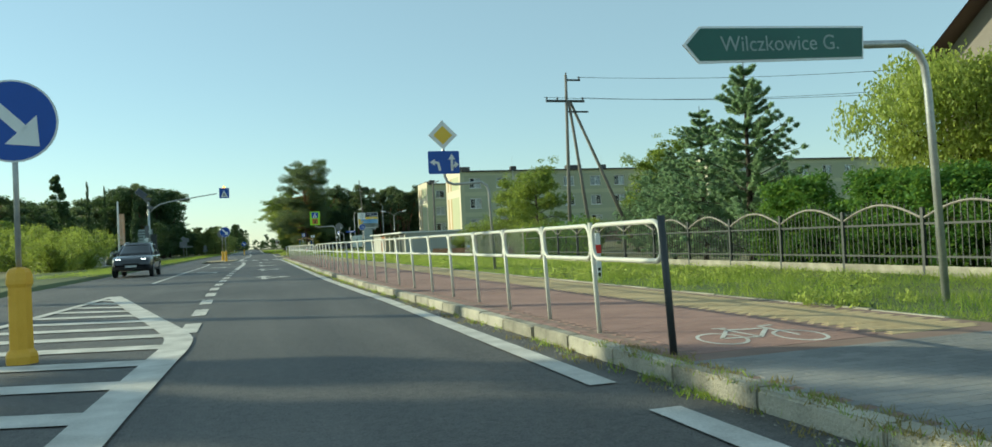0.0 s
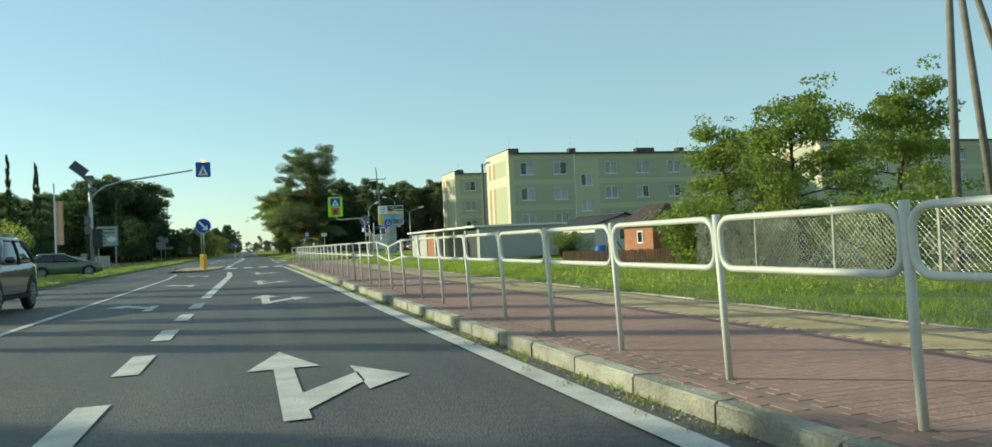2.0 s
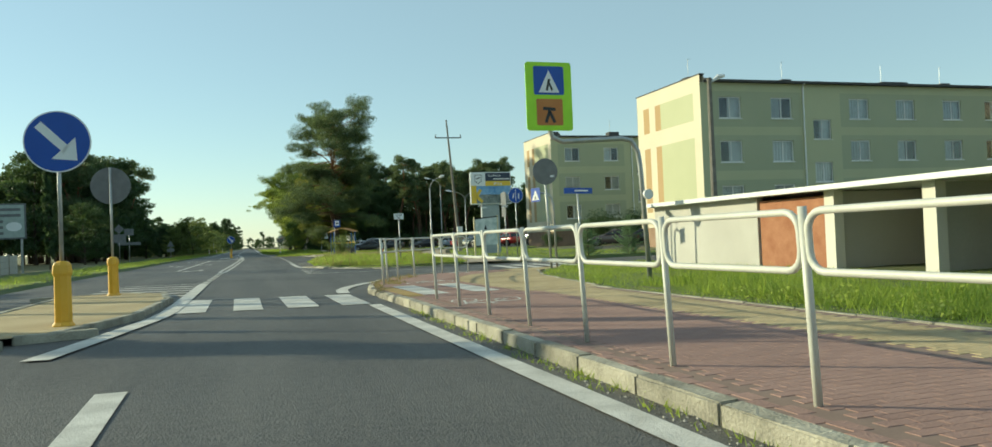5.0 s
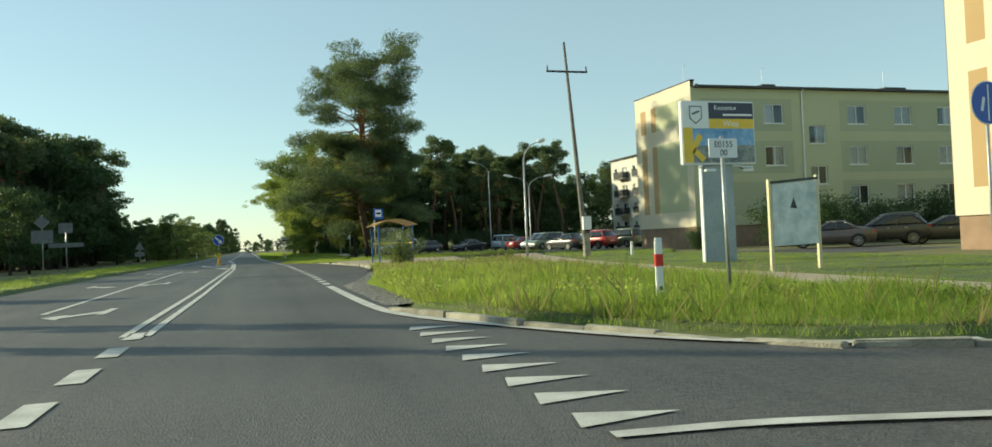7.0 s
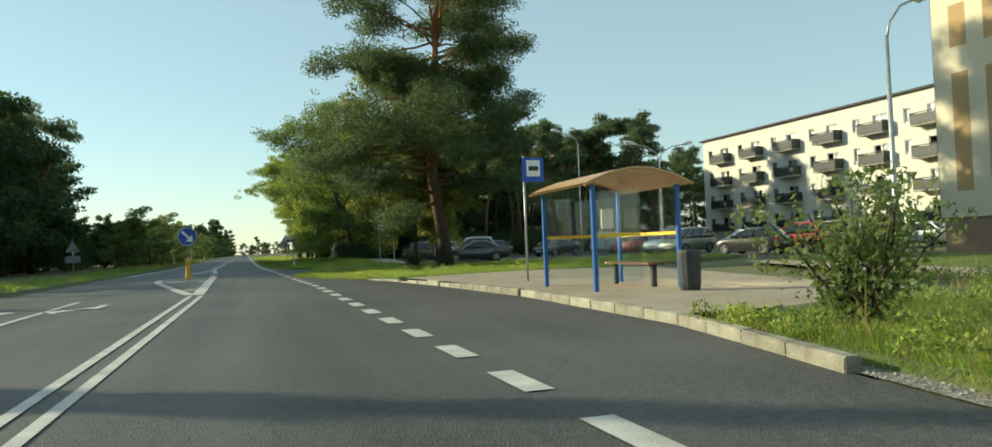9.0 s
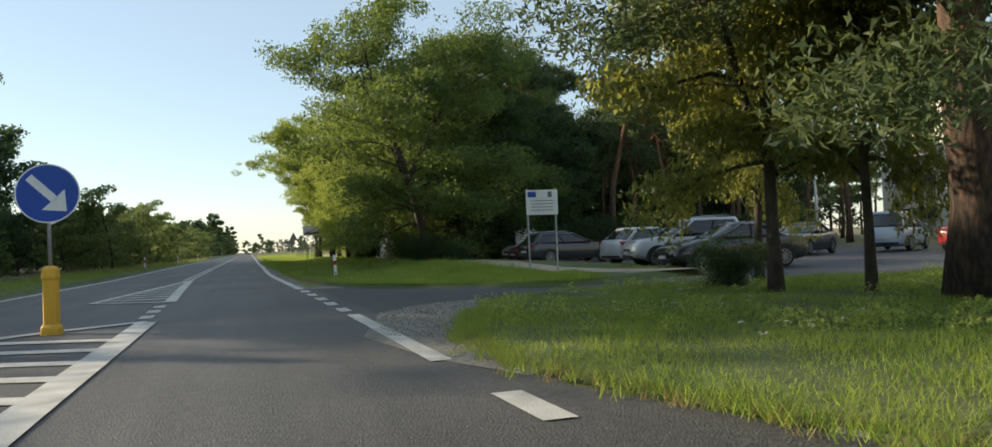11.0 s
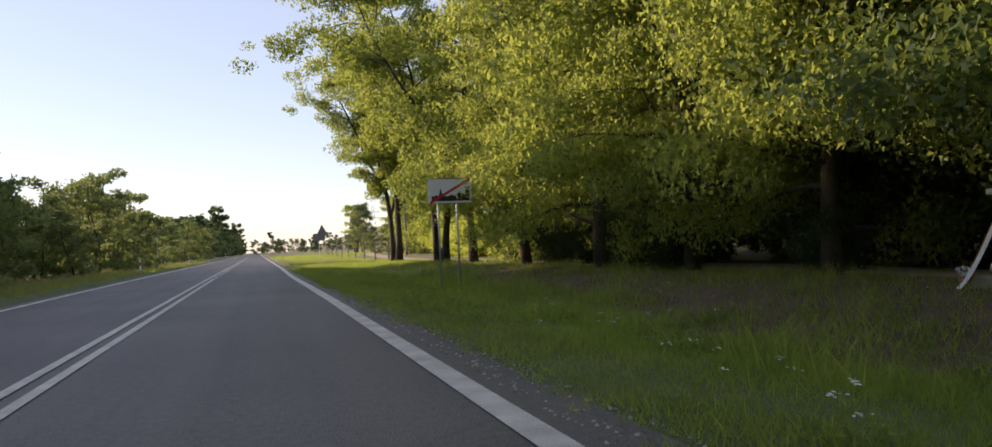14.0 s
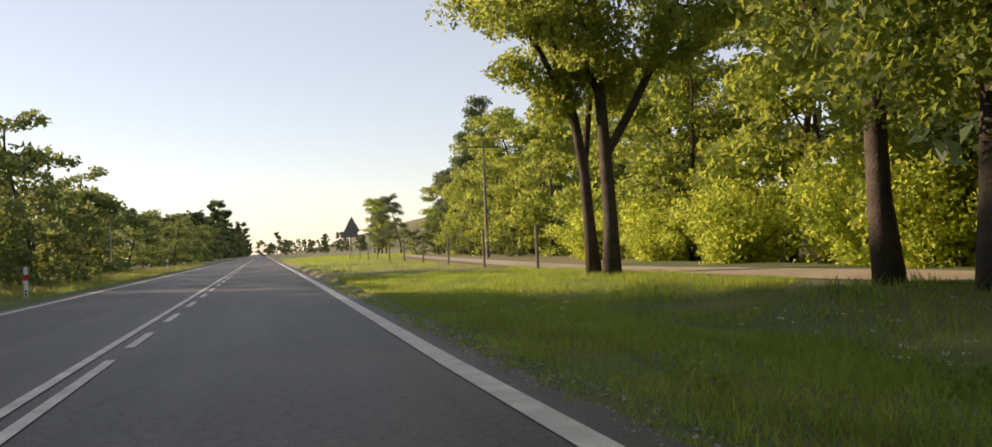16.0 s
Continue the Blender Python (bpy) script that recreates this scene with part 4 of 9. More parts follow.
def along(pts, step):
    """Places and headings at equal steps along a bent line."""
    out, left = [], 0.0
    for (x0, y0), (x1, y1) in zip(pts, pts[1:]):
        d = math.hypot(x1 - x0, y1 - y0)
        s = left
        while s < d:
            out.append((x0 + (x1 - x0) * s / d, y0 + (y1 - y0) * s / d, math.degrees(math.atan2(y1 - y0, x1 - x0)) - 90))
            s += step
        left = s - d
    return out


def bend(pts):
    """The same line with its corners rounded off, twice cut."""
    for _ in range(2):
        out = [pts[0]]
        for (x0, y0), (x1, y1) in zip(pts, pts[1:]):
            out += [(x0 * .75 + x1 * .25, y0 * .75 + y1 * .25), (x0 * .25 + x1 * .75, y0 * .25 + y1 * .75)]
        pts = out + [pts[-1]]
    return pts


far_kerb = [(2.4, 119.6), (2.9, 117.9), (3.4, 115.9), (4.4, 113.9), (5.2, 112.5), (6.4, 111.7), (9, 111.3)]
stop_kerb = [(4.8, 139.7), (5.65, 143.6), (5.95, 150), (5.65, 156), (5.2, 160.4), (4.65, 163.9), (3.75, 166.5)]
rk = random.Random(3)
for pts in (kerb_line, far_kerb, stop_kerb):
    for x, y, a in along(pts, 1.0) if pts is not kerb_line else along(pts[:89], 1.0) + along(bend(pts[88:]), 0.5):
        turned = pts is kerb_line and y > 92
        st = new("kerb_stone", kerb_meshes[rk.randrange(4) + (4 if turned else 0)])
        st.parent = kerb
        low_z = -0.075 if pts is far_kerb else -0.1 * min(1.0, max(0.0, (y - 154.5) / 6.0)) if pts is stop_kerb else -0.014 * min(1.0, max(0.0, (y - 93) / 2))
        st.matrix_basis = pose(x, y, low_z + rk.uniform(-.008, .006) * (4 if low_z else 1), rk.uniform(-2, 2) if low_z else 0, 0, a + rk.uniform(-.4, .4) * (5 if low_z else 1))
edging = thing("pavement_edging", 0, 0, 0, 0, "narrow concrete edging between footway and turf", "kerb", kind="structure")
edge_me = bpy.data.meshes.new("edging_stone")
bm = box(-0.04, 0.04, 0.004, 0.99, -0.05, SW + 0.01, 0.01)
bm.to_mesh(edge_me)
bm.free()
edge_me.materials.append(CONCRETE)
for x, y, a in along([(pavement_out(y) + .04, float(y)) for y in range(23, 93)] + [(6.95, 97.8), (7.8, 100.4), (9.2, 101.9)], 1.0):
    st = new("edging_stone", edge_me)
    st.parent = edging
    st.matrix_basis = pose(x, y, rk.uniform(-.01, .006), 0, 0, a)
# traffic island of the crossing
flat("traffic_island", [(-2.6, 90.6), (-1.95, 93.2), (-1.8, 97), (-2.1, 99.6), (-3.3, 100.9), (-4.6, 100.6), (-4.7, 91), (-3.6, 90.2)], 0.10, BUFF_PAVER, "low paved traffic island with a kerb")
isl = [(-2.6, 90.6), (-1.95, 93.2), (-1.8, 97), (-2.1, 99.6), (-3.3, 100.9), (-4.6, 100.6), (-4.7, 91), (-3.6, 90.2), (-2.6, 90.6)]
island_edge = thing("island_kerb", 0, 0, 0, 0, "concrete kerb round the traffic island", "kerb", kind="structure")
for x, y, a in along(isl, 0.99):
    st = new("kerb_stone", kerb_meshes[rk.randrange(4)])
    st.parent = island_edge
    st.matrix_basis = pose(x, y, -0.02, 0, 0, a) @ pose(-0.15, 0, 0)

# the stretch of the cycle path that is passed closest, block by block
near_paving = thing("block_paving", 0, 0, 0, 0, "weathered red paving blocks of the cycle path", "paving", kind="structure")
bm = bmesh.new()
c_top = [bm.verts.new((px, py, SW)) for px, py in ((.0032, .0032), (.1968, .0032), (.1968, .0968), (.0032, .0968))]
c_low = [bm.verts.new((px, py, SW - .0045)) for px, py in ((.0012, .0012), (.1988, .0012), (.1988, .0988), (.0012, .0988))]
bm.faces.new(c_top)
for i in range(4):
    bm.faces.new((c_low[i], c_low[(i + 1) % 4], c_top[(i + 1) % 4], c_top[i]))
paver_me = bpy.data.meshes.new("paving_block")
bm.to_mesh(paver_me)
bm.free()
paver_me.materials.append(mat("red_paver_single", (0.26, 0.155, 0.128), (0.36, 0.22, 0.18), 0.9, scale=0.7, fine=60, bump=0.4, random_object=0.2))
for r in range(356, 386):
    y = 22.4 + r * 0.1
    a, b = kerb_x(y) + 0.42, red_out(y)
    for k in range(int((b - a) / 0.2)):
        o = new("paving_block", paver_me)
        o.parent = near_paving
        o.location = (a + (k + (0.5 if r % 2 else 0.0)) * 0.2, y, rk.uniform(-.0006, .0006))


# ---------------------------------------------------------------- trees
def leaf_quads(rng, centres, radii, counts, length, width, droop=0.0, up=0.3):
    """Small leaves scattered in clumps: an array (n, 3, 3)."""
    c = np.repeat(centres, counts, 0)
    r = np.repeat(radii, counts, 0)
    n = len(c)
    d = rng.normal(size=(n, 3))
    d /= np.linalg.norm(d, axis=1, keepdims=True)
    p = c + d * r * rng.uniform(0.25, 1.0, (n, 1)) ** 0.6
    a = rng.normal(size=(n, 3))
    a[:, 2] -= droop
    a /= np.linalg.norm(a, axis=1, keepdims=True)
    nrm = rng.normal(size=(n, 3)) + np.array([0, 0, up])
    b = np.cross(nrm, a)
    b /= np.linalg.norm(b, axis=1, keepdims=True) + 1e-9
    s = rng.uniform(0.6, 1.25, (n, 1))
    a, b = a * length * s / 2, b * width * s / 2
    return np.stack([p - a, p + a, p + 2 * b], 1)


def limb(rng, start, direction, length, r0, r1, sag=0.0, n=5, bend=0.16):
    pts, p, d = [Vector(start)], Vector(start), Vector(direction).normalized()
    for _ in range(n):
        d = (d + Vector(rng.normal(size=3)) * bend + Vector((0, 0, -sag))).normalized()
        p = p + d * length / n
        pts.append(p.copy())
    return pts, [r0 + (r1 - r0) * k / n for k in range(n + 1)]


def finish_tree(name, bm, leaves, bark, leaf, label, category="tree"):
    t = thing(name, 0, 0, 0, 0, label, category)
    part("trunk", bm, bark, t, smooth=True)
    quads_object("crown", leaves, leaf, t)
    return t


def twig_pads(rng, lp, reach, size, first, pads, deep=(0.5, 0.85)):
    """Pads of leaves at the ends of twigs that leave a limb to both sides: centres and radii."""
    cents, rads = [], []
    n = len(lp) - 1
    for j in range(first, n + 1):
        ahead = (lp[j] - lp[j - 1]).normalized()
        side = ahead.cross(Vector((0, 0, 1))).normalized()
        for q in range(pads):
            sgn = 1 if (q + j) % 2 else -1
            out = (ahead * rng.uniform(0.2, 0.9) + side * sgn * rng.uniform(0.3, 1.0) + Vector((0, 0, rng.uniform(-.45, .35)))) * reach * rng.uniform(0.3, 1.0)
            r = size * rng.uniform(0.6, 1.35)
            cents.append(np.array(lp[j] + out))
            rads.append(np.array([r, r, r * rng.uniform(*deep)]))
    return cents, rads


def broadleaf(seed, height, radius, bare, leaves, size, leaf, label, name="tree", trunk=0.18, limbs=22, lean=0.06, bark=BARK, flare=0.0, fork=0, pads=3, pad=0.15, droop=0.3, deep=(0.5, 0.85)):
    """A broadleaved tree: bent trunk, perhaps forked, limbs with twigs, and layered pads of leaves with gaps between them."""
    rng = np.random.default_rng(seed)
    bm = bmesh.new()
    pts, rad = limb(rng, (0, 0, -0.15), (rng.normal() * lean, rng.normal() * lean, 1), height * 0.86, trunk, 0.03, n=9, bend=0.07)
    rad[0] *= 1.35
    add_tube(bm, pts, rad, 9)
    stems = [pts]
    for k in range(fork):
        i = 2 + k % 3
        a = rng.uniform(0, 6.28)
        sp, sr = limb(rng, pts[i], (math.cos(a) * 0.5, math.sin(a) * 0.5, 1), height * 0.8 - pts[i].z, rad[i] * 0.75, 0.03, n=7, bend=0.09)
        add_tube(bm, sp, sr, 8, caps=False)
        stems.append(sp)
    cents, rads = [], []
    for k in range(limbs):
        st = stems[k % len(stems)]
        f = bare + (0.98 - bare) * (k + rng.uniform(0, 0.8)) / limbs
        z = f * height * 0.86
        i = next((i for i in range(len(st) - 1) if st[i + 1].z >= z), len(st) - 2)
        q = st[i].lerp(st[i + 1], min(1.0, max(0.0, (z - st[i].z) / max(0.01, st[i + 1].z - st[i].z))))
        ang = k * 2.4 + rng.uniform(-.6, .6)
        shape = math.sin(math.pi * min(0.95, 0.16 + 0.84 * (f - bare) / (1 - bare))) ** 0.55
        ln = radius * (0.5 + 0.65 * rng.random()) * shape * (1 - flare * max(0.0, 1 - 2.4 * (f - bare) / (1 - bare)))
        lp, lr = limb(rng, q, (math.cos(ang), math.sin(ang), 0.15 + 0.5 * f), ln, trunk * 0.34 * (1.15 - f), 0.012, sag=0.06, n=5)
        add_tube(bm, lp, lr, 5, caps=False)
        c_, r_ = twig_pads(rng, lp, radius * 0.3, radius * pad, 2, pads, deep)
        cents += c_
        rads += r_
    cents, rads = np.array(cents), np.array(rads)
    w = rads[:, 0] ** 2
    counts = np.maximum(4, (w / w.sum() * leaves).astype(int))
    return finish_tree(name, bm, leaf_quads(rng, cents, rads, counts, size, size * 0.5, droop, 0.9), bark, leaf, label)


def pine(seed, height, bare, radius, leaves, label, trunk=0.22, size=0.34, limbs=20, taper=0.62, leaf=None, pads=3, pad=0.17, fork=0, thin=0.34):
    """A Scots pine: bare trunk, orange above, crooked limbs and separate flat tufted pads of needles."""
    rng = np.random.default_rng(seed)
    bm = bmesh.new()
    pts, rad = limb(rng, (0, 0, -0.15), (rng.normal() * 0.03, rng.normal() * 0.03, 1), height * 0.96, trunk, 0.04, n=10)
    pts = [Vector((p.x * 0.5, p.y * 0.5, p.z)) for p in pts]
    rad[0] *= 1.25
    add_tube(bm, pts, rad, 10)
    stems = [pts]
    for k in range(fork):
        i = 3 + k
        a = 1.2 + 2.6 * k
        sp, sr = limb(rng, pts[i], (math.cos(a) * 0.35, math.sin(a) * 0.35, 1), height * 0.93 - pts[i].z, rad[i] * 0.7, 0.04, n=7, bend=0.08)
        add_tube(bm, sp, sr, 8, caps=False)
        stems.append(sp)
    cents, rads = [], []
    for k in range(limbs):
        st = stems[k % len(stems)]
        f = bare + (0.99 - bare) * (k + rng.uniform(0, 0.9)) / limbs
        z = f * height * 0.96
        i = next((i for i in range(len(st) - 1) if st[i + 1].z >= z), len(st) - 2)
        q = st[i].lerp(st[i + 1], min(1.0, max(0.0, (z - st[i].z) / max(0.01, st[i + 1].z - st[i].z))))
        ang = k * 2.4 + rng.uniform(-.6, .6)
        g = (f - bare) / (1 - bare)
        ln = radius * rng.uniform(0.35, 1.2) * (1.0 - taper * g)
        lp, lr = limb(rng, q, (math.cos(ang), math.sin(ang), 0.05 + 0.5 * g), ln, trunk * 0.3 * (1.1 - g * .7), 0.014, n=5, bend=0.2)
        add_tube(bm, lp, lr, 5, caps=False)
        c_, r_ = twig_pads(rng, lp, 0.25 + radius * 0.2, 0.2 + radius * pad, 3, pads, (0.45, 0.75))
        cents += c_
        rads += r_
    cents, rads = np.array(cents), np.array(rads)
    w = rads[:, 0] ** 2
    counts = np.maximum(4, (w / w.sum() * leaves).astype(int))
    return finish_tree("pine_tree", bm, leaf_quads(rng, cents, rads, counts, size, size * thin, -0.35, 0.3), PINE_BARK, leaf or NEEDLE, label)


def spruce(seed, height, radius, leaves, label, size=0.2, leaf=None):
    """A spruce: uneven whorls of feathery boughs narrowing to a spire."""
    rng = np.random.default_rng(seed)
    bm = bmesh.new()
    add_tube(bm, [(0, 0, -0.1), (0, 0, height * 0.5), (0, 0, height)], [0.12, 0.07, 0.012], 7)
    cents, rads = [], []
    rows = int(height * 3.0)
    for k in range(rows):
        f = (k + rng.uniform(0.1, 0.7)) / rows
        reach = radius * (1 - f) ** 0.8 + 0.1
        for j in range(8):
            a = j * 0.79 + k * 0.6 + rng.uniform(-.35, .35)
            ln = reach * rng.uniform(0.45, 1.25)
            z = height * (0.05 + 0.93 * f)
            lift = rng.uniform(0.15, 0.55)
            tip = np.array([math.cos(a) * ln, math.sin(a) * ln, z + lift * ln])
            add_tube(bm, [(0, 0, z), tuple(tip)], [0.02, 0.006], 3, caps=False)
            for s in np.linspace(0.25, 1.0, 6):
                c = np.array([0, 0, z]) * (1 - s) + tip * s
                c[2] -= 0.10 * ln * math.sin(math.pi * s)
                cents.append(c)
                rads.append(np.array([0.10, 0.10, 0.05]) * (0.5 + ln * 0.42) * (1.25 - 0.75 * s))
    cents, rads = np.array(cents), np.array(rads)
    counts = np.maximum(3, (np.ones(len(cents)) * leaves / len(cents)).astype(int))
    return finish_tree("spruce_tree", bm, leaf_quads(rng, cents, rads, counts, size, size * 0.22, 0.3, 0.1), BARK, leaf or NEEDLE_SPRUCE, label)


def bush(seed, height, radius, leaves, size, leaf, label, name="bush", category="bush"):
    """A shrub: stems fanning out of the ground and leaves down to it."""
    rng = np.random.default_rng(seed)
    bm = bmesh.new()
    cents, rads = [], []
    for k in range(16):
        a, u = k * 2.4, rng.uniform(0.15, 1.0)
        lp, lr = limb(rng, (0, 0, -0.05), (math.cos(a) * u, math.sin(a) * u, 1.1), math.hypot(height * 0.85, radius * u * .8), 0.03, 0.008, n=4)
        add_tube(bm, lp, lr, 4, caps=False)
        for j in (1, 2, 3, 4):
            cents.append(np.array(lp[j]) * np.array([1, 1, 0.95]) + rng.normal(size=3) * radius * 0.12)
            rads.append(np.array([radius, radius, height * 0.55]) * rng.uniform(0.22, 0.38))
    cents, rads = np.array(cents), np.array(rads)
    cents[:, 2] = np.maximum(cents[:, 2], rads[:, 2] * 0.7)
    counts = np.full(len(cents), max(4, leaves // len(cents)))
    t = thing(name, 0, 0, 0, 0, label, category)
    tagged(part("branchwork", bm, BARK, t), kind="stuff")
    quads_object("crown", leaf_quads(rng, cents, rads, counts, size, size * 0.55), leaf, t)
    return t


def plant(template, x, y, scale=1.0, turn=0.0, z=0.0, wide=1.0, label="", group=""):
    ob = copy_thing(template, Matrix.LocRotScale((x, y, z), Euler((0, 0, radians(turn))), (scale * wide, scale * wide, scale)))
    return tagged(ob, label, group=group)


def keep(template, x, y, scale=1.0, turn=0.0, z=0.0, wide=1.0):
    template.matrix_basis = Matrix.LocRotScale((x, y, z), Euler((0, 0, radians(turn))), (scale * wide, scale * wide, scale))
    return template


rt = random.Random(12)
LOC = "leafy locust tree, light green sunlit crown and dark bark"
LOW = "spreading locust tree with branches hanging to the ground"
# One locust kind; darker and paler leaf colours stand in for shade and sun.
locust = [broadleaf(31, 17, 3.9, 0.34, 50000, 0.17, LEAF_SUN, LOC, trunk=0.2, limbs=46, lean=0.02, flare=0.85, fork=2, pads=3, pad=0.13, droop=0.8),
          broadleaf(32, 14.5, 5.0, 0.06, 72000, 0.17, LEAF_MID, LOW, trunk=0.24, limbs=66, lean=0.02, fork=2, pads=4, pad=0.13, droop=0.8),
          broadleaf(34, 14, 4.6, 0.03, 46000, 0.2, LEAF_DARK, "dense dark green tree at the wood's edge, darkened for shade", trunk=0.22, limbs=44, lean=0.02, pads=4),
          broadleaf(33, 15, 4.2, 0.2, 46000, 0.17, LEAF, LOC, trunk=0.18, limbs=44, lean=0.02, flare=0.4, fork=1, pads=3, pad=0.13, droop=0.8),
          broadleaf(35, 14.5, 5.0, 0.06, 72000, 0.17, LEAF_SUN, LOW, trunk=0.24, limbs=66, lean=0.02, fork=2, pads=4, pad=0.13, droop=0.8)]
keep(locust[0], 7.9, 252.2, 1.0, 110, 0.1)
keep(locust[1], 9.2, 203.6, 1.1, 40, 0.2)
keep(locust[3], 8.3, 241.9, 1.0, 20, 0.15)
keep(locust[2], 19.4, 215.5, 0.9, 70, 0.05)
keep(locust[4], 8.6, 224.9, 0.95, 60, 0.2, 0.9)
for x, y, s, k in ((7.72, 252.9, 0.85, 0), (8.4, 243.7, 0.95, 0), (8.44, 237.3, 1.0, 3), (13.0, 208.8, 0.95, 1), (9.4, 217.2, 0.9, 4), (8.9, 220.9, 0.8, 4),
                   (8.47, 230.7, 0.9, 4), (10.4, 213.4, 0.9, 1), (15, 214.5, 1.0, 2), (14.6, 222, 1.0, 2), (15.5, 230, 1.0, 1), (14.8, 238.5, 0.95, 1), (16, 246.5, 0.9, 3)):
    plant(locust[k], x, y, s, rt.uniform(0, 360), 0.2 if x < 13 else 0.1, wide=0.9 if 205 < y < 233 and x < 10 else 1.0, group="trees along the verge")

DARKW = "dark green broadleaved tree at the wood's edge"
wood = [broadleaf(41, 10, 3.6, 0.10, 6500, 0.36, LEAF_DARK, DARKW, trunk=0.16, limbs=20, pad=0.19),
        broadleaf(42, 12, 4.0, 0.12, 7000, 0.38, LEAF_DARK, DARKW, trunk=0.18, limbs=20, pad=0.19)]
SUNW = "sunlit broadleaved tree at the edge of a wood"
sunny = [broadleaf(43, 10, 3.4, 0.06, 9000, 0.30, LEAF_SUN, SUNW, trunk=0.14, limbs=26), broadleaf(44, 12.5, 3.4, 0.10, 9000, 0.30, LEAF_SUN, SUNW, trunk=0.15, limbs=26)]
PN = "tall pine with a bare orange trunk and dark crown"
pines = [pine(51, 16, 0.45, 2.9, 8000, PN, size=0.34, limbs=20), pine(52, 18, 0.55, 2.8, 8000, PN, size=0.34, limbs=18), pine(53, 13, 0.25, 3.0, 8000, PN, size=0.34, limbs=22)]
PALEB = "pale green young birch sapling"
pale = [broadleaf(61, 6, 2.0, 0.05, 3400, 0.24, LEAF_PALE, PALEB, trunk=0.07, limbs=20), broadleaf(62, 4.2, 1.9, 0.04, 3000, 0.24, LEAF_PALE, PALEB, trunk=0.06, limbs=18)]
FARW = "far tree in a hazy wood"
far_tree = [broadleaf(45, 11, 3.8, 0.06, 2200, 0.7, LEAF_DARK, FARW, trunk=0.16, limbs=14, pad=0.2), pine(55, 14, 0.2, 3.0, 2200, FARW, size=0.7, limbs=14)]
keep(wood[0], -38, 118, 1.0, 0)
keep(wood[1], -42, 127, 1.0, 70)
keep(pines[0], -40, 136, 0.8, 30)
keep(pines[1], -24, 226, 0.8, 30)
keep(pines[2], -36, 146, 0.9, 140)
keep(pale[0], -13, 236, 1.0, 0)
keep(pale[1], -11.5, 262, 1.0, 0)
keep(sunny[0], 17.5, 256, 1.0, 0)
keep(sunny[1], 18.5, 262, 1.0, 0)
keep(far_tree[0], -22, 410, 1.0, 0)
keep(far_tree[1], -30, 414, 1.0, 0)


def forest(x0, x1, y0, y1, step, kinds, lo, hi, group):
    y = y0
    while y < y1:
        x = x0
        while x < x1:
            k = kinds[rt.randrange(len(kinds))]
            plant(k, x + rt.uniform(-.35, .35) * step, y + rt.uniform(-.35, .35) * step, rt.uniform(lo, hi), rt.uniform(0, 360), -0.05, rt.uniform(0.9, 1.15), group=group)
            x += step
        y += step


forest(-50, -36, 112, 180, 5.8, [wood[1], wood[1], pines[2]], 0.85, 1.1, "wood across the road")
forest(-34, -28, 116, 176, 5.6, [wood[0], wood[1], pines[2]], 0.66, 0.86, "wood across the road")
forest(-26, -19.5, 195, 226, 4.4, [wood[1], wood[1], pines[2]], 1.3, 1.44, "wood across the road")
forest(-46, -34, 176, 202, 5.2, [wood[1], pines[2], wood[1]], 0.98, 1.1, "wood across the road")
forest(-33, -26, 201, 216, 4.7, [wood[1], wood[1], pines[2]], 1.2, 1.32, "wood across the road")
forest(-33, -25, 216, 252, 3.7, [wood[1], wood[1], pines[2]], 1.3, 1.42, "wood across the road")
forest(-37, -28, 252, 272, 3.9, [wood[1], wood[1], pines[2]], 1.3, 1.42, "wood across the road")
forest(-24, -17, 226, 262, 5.0, [wood[0], pale[0], wood[0]], 0.5, 0.75, "young wood across the road")
forest(-38, -21, 272, 420, 7.5, [wood[1], pines[2], pines[2], wood[0]], 0.55, 0.76, "wood across the road")


def distant_wood(areas, label):
    """Far trees that nobody could count, joined: one mesh of crowns with one of stems under it."""
    crowns, stems = [], []
    shapes = []
    for t in far_tree:
        bark = next(c for c in t.children if c.name.startswith("trunk")).data
        crown = next(c for c in t.children if c.name.startswith("crown")).data
        co = np.empty(len(crown.vertices) * 3)
        crown.vertices.foreach_get("co", co)
        stem = np.array([[bark.vertices[i].co[:] for i in (*p.vertices, p.vertices[-1])[:4]] for p in bark.polygons if len(p.vertices) < 5])
        shapes.append((co.reshape(-1, 3, 3), stem))
    for x0, x1, y0, y1, step, lo, hi in areas:
        for y in np.arange(y0, y1, step):
            for x in np.arange(x0, x1, step):
                c, st = shapes[rt.randrange(2)]
                a, k = rt.uniform(0, 6.28), rt.uniform(lo, hi)
                m = np.array([[math.cos(a), math.sin(a), 0], [-math.sin(a), math.cos(a), 0], [0, 0, 1]]) * k
                at = np.array([x + rt.uniform(-.35, .35) * step, y + rt.uniform(-.35, .35) * step, -0.05])
                crowns.append(c @ m + at)
                stems.append(st @ m + at)
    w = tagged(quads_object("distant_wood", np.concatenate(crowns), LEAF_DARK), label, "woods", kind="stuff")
    tagged(quads_object("stems", np.concatenate(stems), BARK, w), kind="stuff")


distant_wood(((-40, -9, 420, 900, 13.0, 0.9, 1.35), (8, 70, 620, 1000, 26.0, 0.6, 1.0)), "distant hazy woods along the road")
for _ in range(34):
    plant(pale[rt.randrange(2)], rt.uniform(-17, -10.5), rt.uniform(228, 410), rt.uniform(0.9, 1.65), rt.uniform(0, 360), 0, group="saplings across the road")
